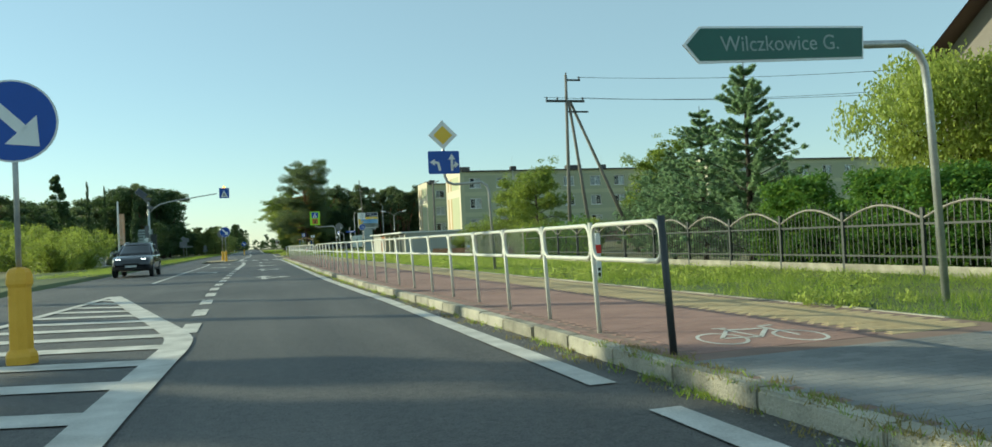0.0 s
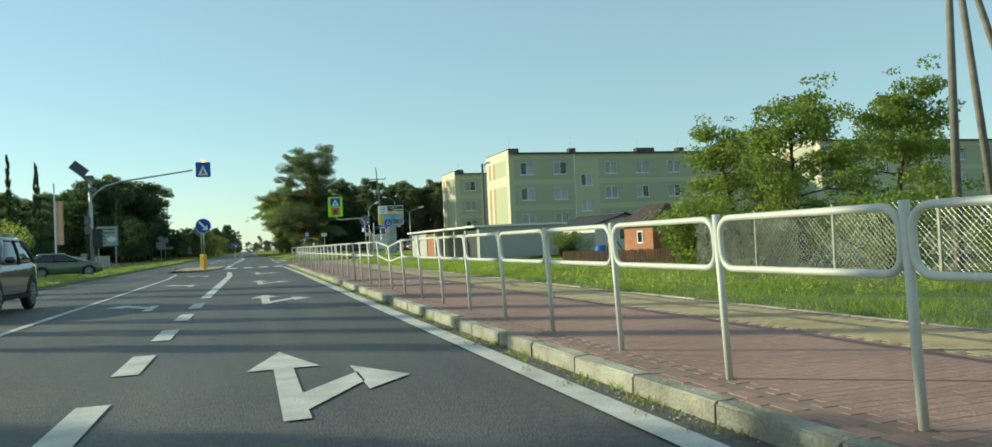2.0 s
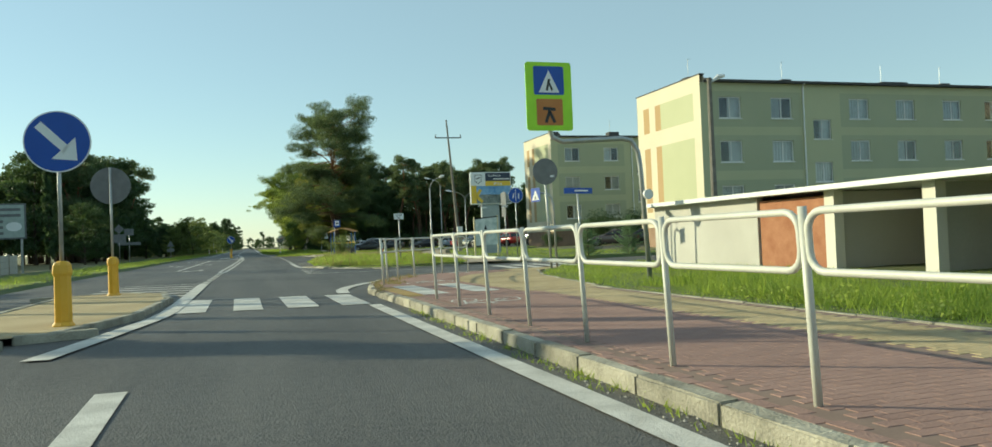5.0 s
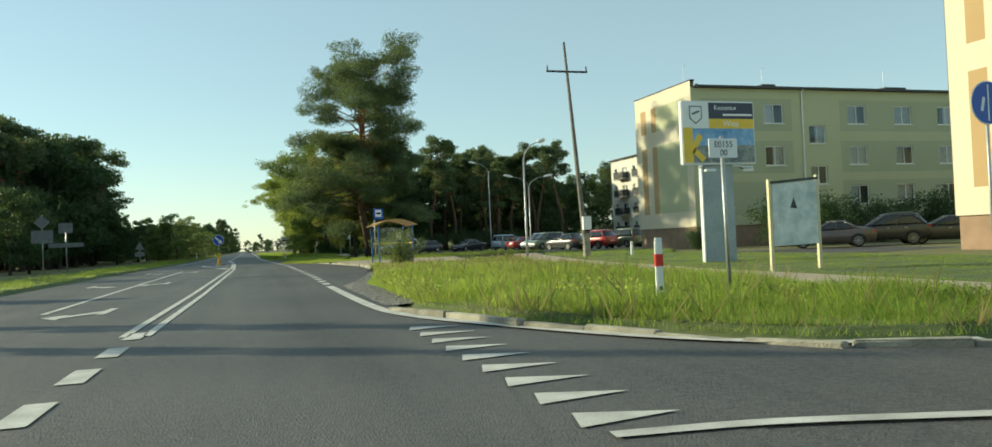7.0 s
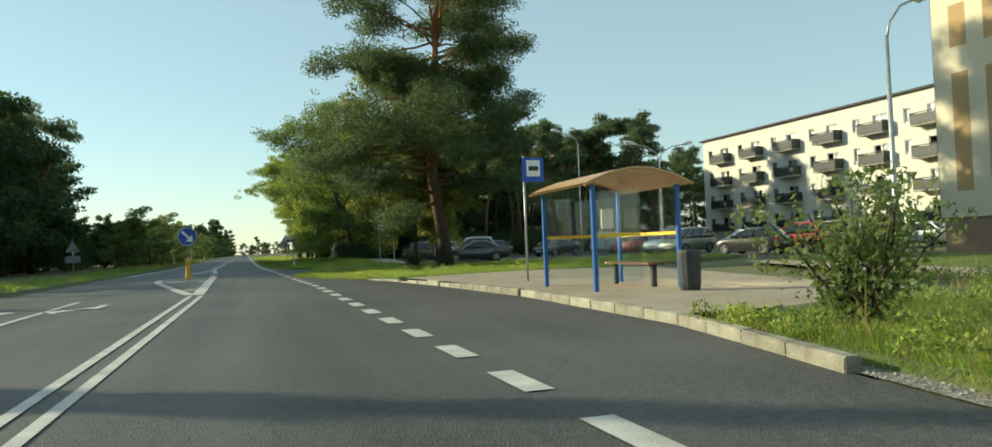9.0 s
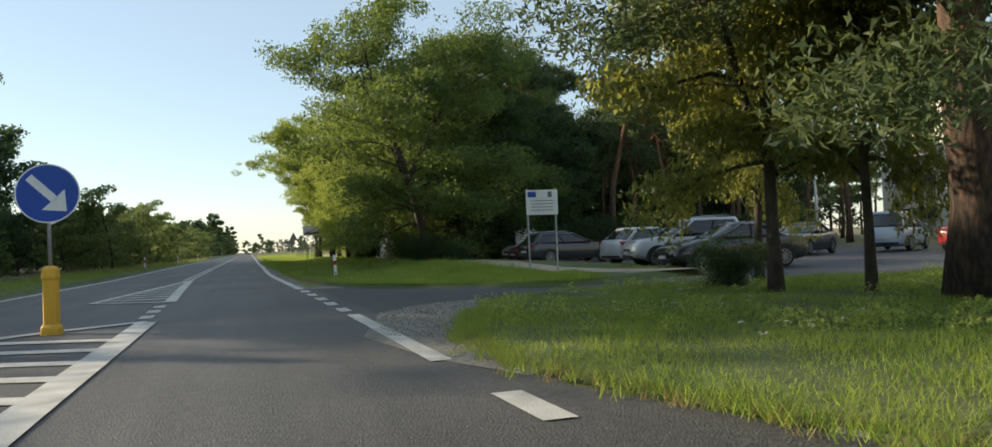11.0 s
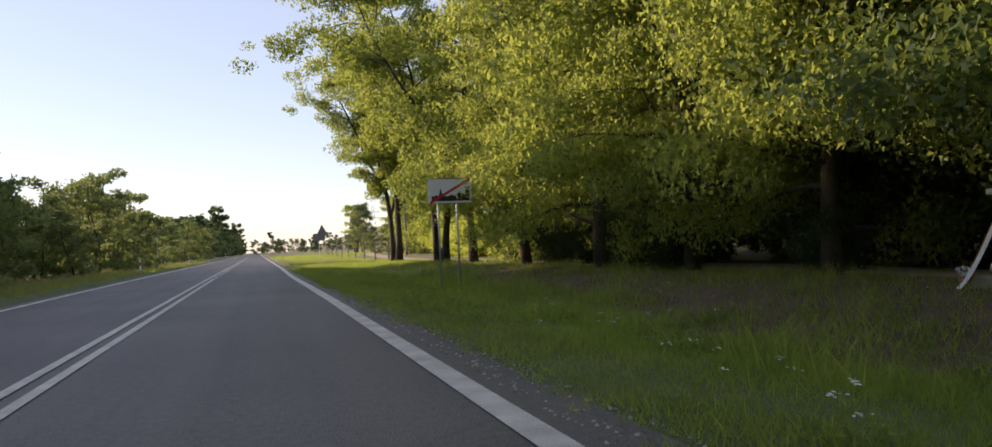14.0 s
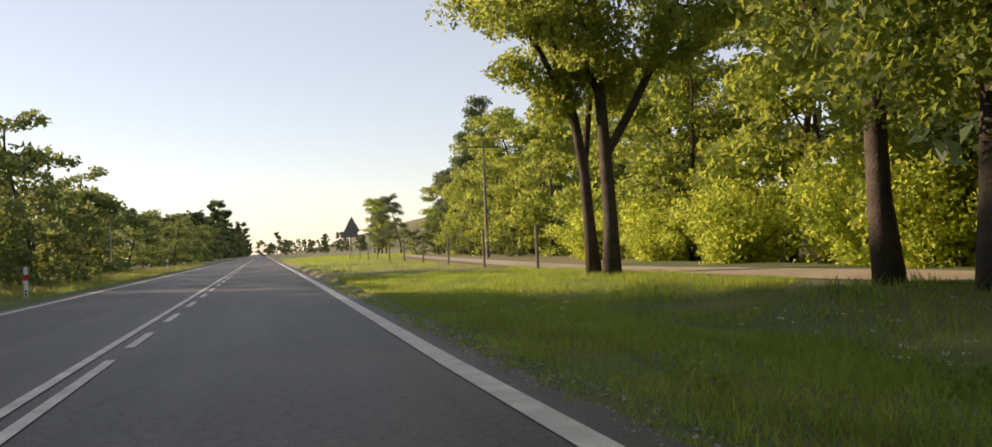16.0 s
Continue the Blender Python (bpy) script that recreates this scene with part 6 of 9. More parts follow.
def window_mesh(w, h, sashes):
    """The meshes of one window: frame, panes, sill, and the curtained room behind."""
    bm = bmesh.new()
    t = 0.07
    for x0, x1, z0, z1 in [(0, w, 0, t), (0, w, h - t, h), (0, t, t, h - t), (w - t, w, t, h - t)] + [(w * k / sashes - t / 2, w * k / sashes + t / 2, t, h - t) for k in range(1, sashes)]:
        add_box(bm, x0, x1, 0.08, 0.13, z0, z1)
    frame_me = bpy.data.meshes.new("window_frame")
    bm.to_mesh(frame_me)
    bm.free()
    frame_me.materials.append(WINDOW_WHITE)
    panes = []
    for k in range(sashes):
        bm = box(w * k / sashes + t / 2, w * (k + 1) / sashes - t / 2, 0.10, 0.108, t, h - t)
        me = bpy.data.meshes.new("pane")
        bm.to_mesh(me)
        bm.free()
        me.materials.append(PANE)
        panes.append(me)
    bm = box(-0.06, w + 0.06, -0.06, 0.10, -0.05, 0.0)
    sill = bpy.data.meshes.new("sill")
    bm.to_mesh(sill)
    bm.free()
    sill.materials.append(WINDOW_WHITE)
    curtains = []
    for lo, hi in ((0.0, 1.0), (0.45, 1.0), (0.0, 0.5)):
        bm = bmesh.new()
        n = 14
        row = [(w * (lo + (hi - lo) * k / n), 0.24 + 0.02 * (k % 2)) for k in range(n + 1)]
        vs = [(bm.verts.new((x, y, 0.02)), bm.verts.new((x, y, h - 0.02))) for x, y in row]
        for a, b in zip(vs, vs[1:]):
            bm.faces.new((a[0], b[0], b[1], a[1]))
        me = bpy.data.meshes.new("curtain")
        bm.to_mesh(me)
        bm.free()
        me.materials.append(CURTAIN)
        curtains.append(me)
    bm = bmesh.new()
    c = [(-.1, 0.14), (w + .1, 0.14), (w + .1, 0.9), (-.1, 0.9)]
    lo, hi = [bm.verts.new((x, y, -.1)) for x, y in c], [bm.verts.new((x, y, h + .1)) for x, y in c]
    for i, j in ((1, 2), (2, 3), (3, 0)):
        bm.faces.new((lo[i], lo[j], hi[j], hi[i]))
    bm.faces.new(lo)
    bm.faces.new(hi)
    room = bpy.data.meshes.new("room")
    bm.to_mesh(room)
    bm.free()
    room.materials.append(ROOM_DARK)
    return frame_me, panes, sill, curtains, room


WIN = {"wide": (window_mesh(1.65, 1.4, 2), 1.65, 1.4), "stair": (window_mesh(1.45, 1.35, 2), 1.45, 1.35), "cellar": (window_mesh(0.8, 0.45, 1), 0.8, 0.45), "small": (window_mesh(0.9, 1.35, 1), 0.9, 1.35)}
rw = random.Random(8)


def put_window(parent, kind, x, y, z, turn=0.0):
    (fr, panes, sill, curtains, room), w, h = WIN[kind]
    ob = new("window", fr)
    ob.parent = parent
    ob.matrix_basis = pose(x, y, z, 0, 0, turn)
    for nm, me in [("pane", p) for p in panes] + [("sill", sill), ("curtain", curtains[rw.randrange(3)])]:
        o = new(nm, me)
        o.parent = ob
        if nm == "pane":
            o.visible_shadow = False
    return ob


def flats(x, y, length, depth, top, base_z, columns, stairs, pipes, label, rows, chimneys, ledge=0.5):
    """A three-storey block: front facing -y with windows, a blank gable facing -x with a stepped parapet, plinth, roof, chimneys."""
    b = thing("apartment_building", x, y, 0, 0, label, "building")
    holes, wins = [], []
    for c in columns:
        for z in rows:
            holes.append((c, c + 1.65, z, z + 1.4))
            wins.append(("wide", c, z))
    for c in stairs:
        for z in [(rows[0] + rows[1]) / 2 + .05, (rows[1] + rows[2]) / 2 + .05]:
            holes.append((c, c + 1.45, z, z + 1.35))
            wins.append(("stair", c, z))
    zones = []
    cols = sorted(columns)
    groups, run = [], [cols[0]]
    for c in cols[1:]:
        if c - run[-1] > 5.0:
            groups.append(run)
            run = []
        run.append(c)
    groups.append(run)
    for gcols in groups:
        for z in rows:
            zones.append((max(0.4, gcols[0] - 0.75), min(length, gcols[-1] + 2.35), z - 0.55, z + 1.75, 1))
    front = facade(b, "wall", length, top, holes, zones, base_z)
    tagged(front, "front wall in pale yellow and olive render")
    for kind, c, z in wins:
        put_window(b, kind, c, 0.0, z)
    # gable facing -x
    bm = bmesh.new()
    us = [0, depth * 0.10, depth * 0.60, depth * 0.69, depth * 0.79, depth * 0.89, depth]
    vs = [base_z, base_z + 1.1, top - 3.45, top - 2.35, top - 0.55, top - 0.2, top + ledge]
    for i in range(len(us) - 1):
        for j in range(len(vs) - 1):
            f = bm.faces.new([bm.verts.new((0, q, r)) for q, r in ((us[i + 1], vs[j]), (us[i], vs[j]), (us[i], vs[j + 1]), (us[i + 1], vs[j + 1]))])
            f.material_index = 2
            if i == 1 and j in (1, 3):
                f.material_index = 0
            if i in (2, 4) and j in (1, 3):
                f.material_index = 3
    bmesh.ops.remove_doubles(bm, verts=bm.verts, dist=0.001)
    part("gable_wall", bm, [PALE_WALL, GREEN_WALL, CREAM_WALL, BROWN_WALL], b, "blank cream gable with painted tan bars")
    part("parapet", box(-0.02, 0.32, -0.06, depth + 0.06, top + ledge - 0.02, top + ledge + 0.06), ROOFING, b)
    part("parapet_inner", box(0.28, 0.30, 0, depth, top - 0.2, top + ledge - .03), CREAM_WALL, b)
    bm = bmesh.new()
    add_box(bm, 0.0, length, depth - 0.02, depth, base_z, top)
    add_box(bm, length - 0.02, length, 0, depth - .03, base_z, top)
    part("rear_wall", bm, PALE_WALL, b)
    bm = bmesh.new()
    add_box(bm, 0.35, length + 0.15, -0.35, depth + 0.2, top + 0.004, top + 0.16, 0.02)
    part("roof", bm, ROOFING, b)
    bm = bmesh.new()
    add_box(bm, 0.10, length - .1, 0.10, depth - .1, -0.2, base_z)
    part("plinth", bm, PLINTH, b, "brown rendered plinth")
    # Dark wall behind the windows; unlit rooms are put into its colour.
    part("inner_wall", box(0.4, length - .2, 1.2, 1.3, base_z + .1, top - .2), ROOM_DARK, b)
    for px in pipes:
        pipe = part("downpipe", tube([(px, -0.10, 0.1), (px, -0.10, top - 0.15), (px, -0.3, top)], 0.055, 7), WINDOW_WHITE, b)
    for cx, w in chimneys:
        part("chimney", box(cx, cx + w, depth * 0.35, depth * 0.35 + 0.9, top + 0.1, top + 1.0, 0.03), ROOFING, b)
        part("aerial", tube([(cx + .3, depth * .4, top + 1.0), (cx + .3, depth * .4, top + 2.3), (cx + .5, depth * .4, top + 2.3)], 0.015, 4), GALV, b)
    for k in range(3):
        part("roof_vent", tube([(0.9 + .5 * k, 2.2, top + .1), (0.9 + .5 * k, 2.2, top + 0.75)], 0.11, 8), ROOFING, b)
    return b


flats(27.45, 122.35, 33.2, 8.45, 10.5, 1.35, [1.35, 5.3, 11.6, 15.6, 19.8, 23.7, 30.3], [8.6, 27.2], [7.8, 29.8], "long three-storey block of flats, cream gable and olive front", (2.45, 5.35, 8.2), ((17.4, 2.4), (1.0, 1.3), (8.6, 0.8), (23, 0.9)))
flats(60.9, 112.7, 36, 8.8, 10.5, 1.35, [0.9, 5.0, 11.5, 15.4, 19.5, 23.5], [8.1], [7.35], "stepped-forward wing of the long block of flats", (2.45, 5.35, 8.2), ((3.0, 0.9), (12, 1.2)))
flats(29.3, 153.0, 40, 8.1, 11.1, 1.5, [1.5, 5.9, 13.2, 17.5, 21.7, 25.7], [9.7, 29.2], [9.1, 31.5], "three-storey block of flats, cream gable dappled with tree shade", (2.75, 5.65, 8.65), ((19.5, 2.2), (8.0, 1.2), (1.2, .9)))


def balcony_block(x, y, length, label):
    """A four-storey white block facing -x, with rows of dark balconies."""
    b = thing("balcony_building", x, y, 0, -90, label, "building")
    top = 13.2
    holes, wins = [], []
    for r in range(4):
        z = 2.0 + 2.85 * r
        u = 1.2
        while u < length - 4:
            holes.append((u, u + 0.9, z, z + 1.35))
            wins.append(("small", u, z))
            holes.append((u + 2.6, u + 4.25, z - 0.05, z + 1.35))
            wins.append(("wide", u + 2.6, z - 0.05))
            u += 6.2
    fr = facade(b, "wall", length, top, holes, [], 0.0)
    fr.data.materials.clear()
    fr.data.materials.append(WHITE_WALL)
    for kind, u, z in wins:
        put_window(b, kind, u, 0.0, z)
        if kind == "wide":
            part("balcony_slab", box(u - 0.9, u + 2.2, -1.1, 0.0, z - 0.55, z - 0.42), CONCRETE, b)
            bm = bmesh.new()
            for k in range(16):
                px = u - 0.88 + k * 3.04 / 15
                add_box(bm, px - .015, px + .015, -1.09, -1.06, z - 0.42, z + 0.55)
            tagged(part("balcony_grille", bm, DARK_STEEL, b), kind="stuff")
            part("balcony_panel", box(u - 0.9, u + 2.2, -1.085, -1.075, z - 0.35, z + 0.45), DARK_STEEL, b)
            for sx in (u - 0.9, u + 2.16):
                part("balcony_side", box(sx, sx + .04, -1.05, 0.0, z - 0.35, z + 0.62), DARK_STEEL, b)
            part("balcony_rail", box(u - 0.9, u + 2.2, -1.11, -1.05, z + 0.55, z + 0.62), DARK_STEEL, b)
    part("end_wall", box(-0.02, 0.0, 0.0, 10, 0, top), WHITE_WALL, b)
    part("end_wall", box(length, length + .02, 0.0, 10, 0, top), WHITE_WALL, b)
    part("rear_wall", box(0, length, 9.98, 10, 0, top), WHITE_WALL, b)
    # Same dark backing: room dimness lies in the wall's colour.
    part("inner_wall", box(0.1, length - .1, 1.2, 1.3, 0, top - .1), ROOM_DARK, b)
    part("roof", box(-0.3, length + 0.3, -0.4, 10.3, top + .004, top + 0.2, 0.03), ROOFING, b)
    for k in range(5):
        part("chimney", box(4 + k * 8, 5 + k * 8, 4, 4.8, top + .2, top + 1.1), ROOFING, b)
    return b


balcony_block(57.0, 222, 44, "white four-storey block of flats with rows of dark balconies")


# ---------------------------------------------------------------- guard railing
rail_x = line([(20, 3.12), (22.6, 3.16), (25.6, 3.28), (28.5, 3.28), (31.5, 3.22), (38, 2.99), (44, 2.95), (50, 2.92), (60, 2.87), (89, 2.80), (93, 2.86)])
RTOP, RLOW = 1.07, 0.74


def rail_loop(length, lift0=0.0, lift1=0.0):
    """A rounded frame of bent tube between two posts, along +y."""
    pts = [(0, y, z + (lift0 + (lift1 - lift0) * y / length)) for y, z in rounded(0.035, length - 0.035, RLOW, RTOP, 0.11, 4)]
    pts.append(pts[0])
    bm = bmesh.new()
    add_tube(bm, pts, 0.022, 7, caps=False)
    bmesh.ops.remove_doubles(bm, verts=bm.verts, dist=0.0005)
    return bm


def rail_bay(x, y, x1, y1, drop0=0.0, drop1=0.0, post=True, first=False):
    ln = math.hypot(x1 - x, y1 - y)
    b = thing("railing_bay", x, y, SW, math.degrees(math.atan2(y1 - y, x1 - x)) - 90, "cream-painted tubular guard railing bay beside the kerb", "railing", "guard railing along the road")
    b.matrix_basis = pose(x, y, SW, 0, -2.5, math.degrees(math.atan2(y1 - y, x1 - x)) - 90)
    part("frame", rail_loop(ln, -drop0, -drop1), RAIL_PAINT, b, smooth=True)
    part("post", tube([(0, 0, -0.1), (0.0, 0, RTOP + 0.03 - drop0)], 0.025, 8), RAIL_PAINT, b, smooth=True)
    if not post:
        part("post", tube([(0, ln, -0.1), (0, ln, RTOP + 0.03 - drop1)], 0.025, 8), RAIL_PAINT, b, smooth=True)
    return b


N_BAY = 45
ys = [float(np.interp(k, [0, 10, 14, 18, 22, 23, 43, N_BAY], [22.54, 37.89, 44.0, 50.26, 56.65, 58.15, 88.85, 92.06])) for k in range(N_BAY + 1)]
low = min(range(N_BAY + 1), key=lambda k: abs(ys[k] - 58.15))
for k in range(N_BAY):
    rail_bay(rail_x(ys[k]), ys[k], rail_x(ys[k + 1]), ys[k + 1], 0.12 if k == low else 0.0, 0.12 if k + 1 == low else 0.0, post=k < N_BAY - 1)
cr = [(2.78, 97.2), (3.1, 98.55), (3.6, 99.85), (4.25, 100.85), (5.3, 101.9), (6.15, 102.05)]
for k in range(5):
    rail_bay(*cr[k], *cr[k + 1], post=k < 4)
end_post = thing("end_post", 3.12, 22.45, SW, 0, "dark bare steel end post of the railing", "post")
part("tube", tube([(0, 0, -.1), (-0.05, 0.02, RTOP + 0.04)], 0.03, 9), DARK_STEEL, end_post, smooth=True)


# ---------------------------------------------------------------- fences
def arch_fence(x0, y0, x1, y1, panels):
    """Wrought panels: pickets under a rising arch, between posts, on a low concrete board."""
    for k in range(panels):
        ax, ay = x0 + (x1 - x0) * k / panels, y0 + (y1 - y0) * k / panels
        bx, by = x0 + (x1 - x0) * (k + 1) / panels, y0 + (y1 - y0) * (k + 1) / panels
        ln = math.hypot(bx - ax, by - ay)
        f = thing("fence_panel", ax, ay, 0.08, math.degrees(math.atan2(by - ay, bx - ax)), "black steel garden fence panel with an arched top", "fence", "arched garden fence")
        part("post", box(-0.03, 0.03, -0.03, 0.03, -0.1, 1.22), DARK_STEEL, f)
        part("base_board", box(0.03, ln - 0.03, -0.03, 0.03, 0.0, 0.22), CONCRETE, f)
        bm = bmesh.new()
        arch = [(u, 0, 1.03 + 0.27 * math.sin(math.pi * u / ln)) for u in np.linspace(0.03, ln - .03, 11)]
        add_tube(bm, arch, 0.022, 6)
        part("arch", bm, ARCH_STEEL, f)
        for z in (0.36, 0.92):
            part("rail", box(0.03, ln - .03, -.012, .012, z, z + .035), DARK_STEEL, f)
        n = int(ln / 0.125)
        for i in range(1, n):
            u = ln * i / n
            h = 1.14 + 0.27 * math.sin(math.pi * u / ln)
            part("picket", tube([(u, 0, 0.25), (u, 0, h - .08), (u, 0, h)], [0.010, 0.010, 0.002], 4), DARK_STEEL, f)


arch_fence(10.75, 16, 11.0, 48.5, 17)


def mesh_fence(pts, height, label):
    """Chain-link between thin posts."""
    for (ax, ay), (bx, by) in zip(pts, pts[1:]):
        ln = math.hypot(bx - ax, by - ay)
        f = thing("wire_fence", ax, ay, 0.08, math.degrees(math.atan2(by - ay, bx - ax)), label, "fence", "chain-link fence")
        part("post", box(-.025, .025, -.025, .025, -.1, height + .1), CONCRETE, f)
        bm = bmesh.new()
        step = 0.11
        r = 0.0035
        u = -height
        while u < ln:
            for s in (1, -1):
                a, b = max(0.0, u), min(ln, u + height)
                if b - a > 0.05:
                    za, zb = (a - u, b - u) if s > 0 else (height - (a - u), height - (b - u))
                    add_tube(bm, [(a, 0, za + .05), (b, 0, zb + .05)], r, 3, caps=False)
            u += step
        part("netting", bm, GALV, f)


mesh_fence([(11.0, 48.8 + 2.5 * k) for k in range(5)], 1.35, "grey chain-link garden fence, weeds growing through")
rf = random.Random(5)
picket_fence = thing("wooden_fence", 11.4, 68.9, 0.0, -52, "low brown wooden garden fence", "fence")
for k in range(64):
    x = k * 0.105
    part("slat", box(x, x + 0.085, -.012, .012, 0.02, 0.55 + rf.uniform(-.02, .02)), FENCE_BROWN, picket_fence)
part("rail", box(0, 6.7, .013, .05, .14, .19), FENCE_BROWN, picket_fence)
part("rail", box(0, 6.7, .013, .05, .38, .43), FENCE_BROWN, picket_fence)
barrel = thing("rain_barrel", 15.6, 74.4, 0.0, 0, "blue plastic barrel in the garden", "barrel")
part("body", tube([(0, 0, -.02), (0, 0, .1), (0, 0, .35), (0, 0, .6), (0, 0, .66)], [.22, .26, .29, .26, .2], 14), mat("blue_plastic", (0.02, 0.12, 0.42), (0.03, 0.16, 0.5), 0.4), barrel)
swing = thing("swing_stand", 17.4, 77.0, 0.0, 0, "dark steel A-frame standing in the garden", "garden frame")
for q in (-0.6, 0.6):
    part("leg", tube([(q, -.5, -.05), (0, 0, 1.3)], 0.03, 6), DARK_STEEL, swing)
part("leg", tube([(0.1, .8, -.05), (0, 0, 1.3)], 0.03, 6), DARK_STEEL, swing)


# ---------------------------------------------------------------- garden houses and garages
def gable_house(x, y, w, d, eave, ridge, wall, roof_m, label, turn=0.0, over=0.35, name="garden_house"):
    h = thing(name, x, y, 0, turn, label, "house")
    bm = bmesh.new()
    for q in (0, d):
        f = [bm.verts.new(p) for p in ((0, q, -.1), (w, q, -.1), (w, q, eave), (w / 2, q, ridge), (0, q, eave))]
        bm.faces.new(f if q else f[::-1])
    for p in (0, w):
        bm.faces.new([bm.verts.new(v) for v in ((p, 0, -.1), (p, d, -.1), (p, d, eave), (p, 0, eave))])
    bmesh.ops.remove_doubles(bm, verts=bm.verts, dist=.001)
    bmesh.ops.recalc_face_normals(bm, faces=bm.faces)
    part("wall", bm, wall, h)
    for s in (0, 1):
        bm = bmesh.new()
        sl = (ridge - eave) / (w / 2)
        xe, xr = (-over, w / 2) if not s else (w + over, w / 2)
        n = int((d + 2 * over) / 0.3)
        for k in range(n):
            a, b = -over + (d + 2 * over) * k / n, -over + (d + 2 * over) * (k + 1) / n
            zz = eave - over * sl
            up = 0.05 if k % 2 else 0.075
            bm.faces.new([bm.verts.new(v) for v in ((xe, a, zz + up), (xe, b, zz + up), (xr, b, ridge + up), (xr, a, ridge + up))])
            bm.faces.new([bm.verts.new(v) for v in ((xe, a, zz), (xe, b, zz), (xr, b, ridge), (xr, a, ridge))])
            bm.faces.new([bm.verts.new(v) for v in ((xe, b, zz + 0.05), (xe, b, zz + 0.075), (xr, b, ridge + 0.075), (xr, b, ridge + 0.05))])
        part("roof", bm, roof_m, h)
    part("ridge_cap", box(w / 2 - .12, w / 2 + .12, -over, d + over, ridge + .06, ridge + .12, .02), roof_m, h)
    wnd = part("window", box(-0.03, 0.03, d * .4, d * .4 + .9, eave * .45, eave * .85), WINDOW_WHITE, h)
    part("pane", box(-0.036, -0.031, d * .4 + .07, d * .4 + .83, eave * .45 + .07, eave * .85 - .07), CAR_GLASS, wnd)
    wnd = part("window", box(w * .4, w * .4 + .9, -0.03, 0.03, eave * .45, eave * .85), WINDOW_WHITE, h)
    part("pane", box(w * .4 + .07, w * .4 + .83, -0.036, -0.031, eave * .45 + .07, eave * .85 - .07), CAR_GLASS, wnd)
    return h


def hipped_house(x0, x1, y0, y1, eave, ridge, label):
    """A small brick garden house under a hipped roof of ribbed sheet."""
    h = thing("garden_house", x0, y0, 0, 0, label, "house")
    w, d, o = x1 - x0, y1 - y0, 0.3
    part("wall", box(o, w - o, o, d - o, -.1, eave - .02), BRICK_WALL, h)
    hip = 1.1
    a, b = (w / 2, hip, ridge), (w / 2, d - .4, ridge)
    for nm, corners, n in (("left", [(0, d, eave), (0, 0, eave), a, b], 12), ("front", [(0, 0, eave), (w, 0, eave), a, a], 10), ("right", [(w, 0, eave), (w, d, eave), b, a], 12), ("rear", [(w, d, eave), (0, d, eave), b, b], 10)):
        bm = bmesh.new()
        e0, e1, r1, r0 = [Vector(c) for c in corners]
        for k in range(n):
            f0, f1 = k / n, (k + 1) / n
            up = Vector((0, 0, 0.03 if k % 2 else 0.055))
            q = [e0.lerp(e1, f0) + up, e0.lerp(e1, f1) + up, r0.lerp(r1, f1) + up, r0.lerp(r1, f0) + up]
            bm.faces.new([bm.verts.new(v) for v in q])
            if k:
                bm.verts.ensure_lookup_table()
                bm.faces.new((bm.verts[-7], bm.verts[-4], bm.verts[-1], bm.verts[-6]))
        r = bmesh.ops.extrude_face_region(bm, geom=list(bm.faces))
        bmesh.ops.translate(bm, verts=[v for v in r["geom"] if isinstance(v, bmesh.types.BMVert)], vec=(0, 0, -0.06))
        part("roof_slope", bm, BROWN_ROOF, h)
    wnd = part("window", box(o - .03, o + .02, 1.2, 1.75, 0.65, 1.25), WINDOW_WHITE, h)
    part("pane", box(o - .036, o - .031, 1.27, 1.68, 0.72, 1.18), CAR_GLASS, wnd)
    return h


hipped_house(17.0, 20.1, 72.2, 75.6, 1.5, 2.45, "small orange brick garden house with a brown hipped roof")
gable_house(18.9, 82.1, 3.7, 6.3, 1.75, 2.3, WHITE_WALL, ROOFING, "low whitewashed garden shed with a dark felt roof", name="garden_shed")
gable_house(16.3, 32.0, 10.0, 9.0, 4.95, 8.8, TAUPE_RENDER, BROWN_ROOF, "taupe house with a dark brown roof behind the trees", turn=-90, over=0.5, name="house")


def garages():
    g = thing("garage_row", 12.0, 82.5, 0, 0, "row of low white rendered garages, some with the doors open", "garage")
    y1, h, d = 18.3, 1.85, 5.0
    part("side_wall", box(0, 0.2, 13.3, y1, -.1, h), PLAIN_RENDER, g, "white rendered wall facing the road")
    part("end_wall", box(0, d, y1 + .003, y1 + .2, -.1, h), PLAIN_RENDER, g)
    part("end_wall", box(0, d, -.2, -.003, -.1, h), GREY_WALL, g)
    part("rear_wall", box(d - .2, d, 0, y1, -.1, h), GREY_WALL, g)
    for k in range(5):
        q = 2.65 * k
        part("pillar", box(0, 0.25, q, q + 0.3, -.1, h), WHITE_WALL if k > 2 else GREY_WALL, g)
        part("partition", box(.26, d - .22, q + .1, q + .2, -.1, h - .02), GREY_WALL, g)
    part("garage_door", box(0.05, 0.1, 10.95, 13.25, 0, h - .1), BRICK_WALL, g, "brick-red garage door")
    part("garage_door", box(0.05, 0.1, 0.35, 2.6, 0, h - .1), DARK_STEEL, g, "dark grey garage door")
    part("roof", box(-0.35, d + .2, -.35, y1 + .4, h + .004, h + 0.12, 0.01), WINDOW_WHITE, g, "white sheet roof with an overhang")


garages()


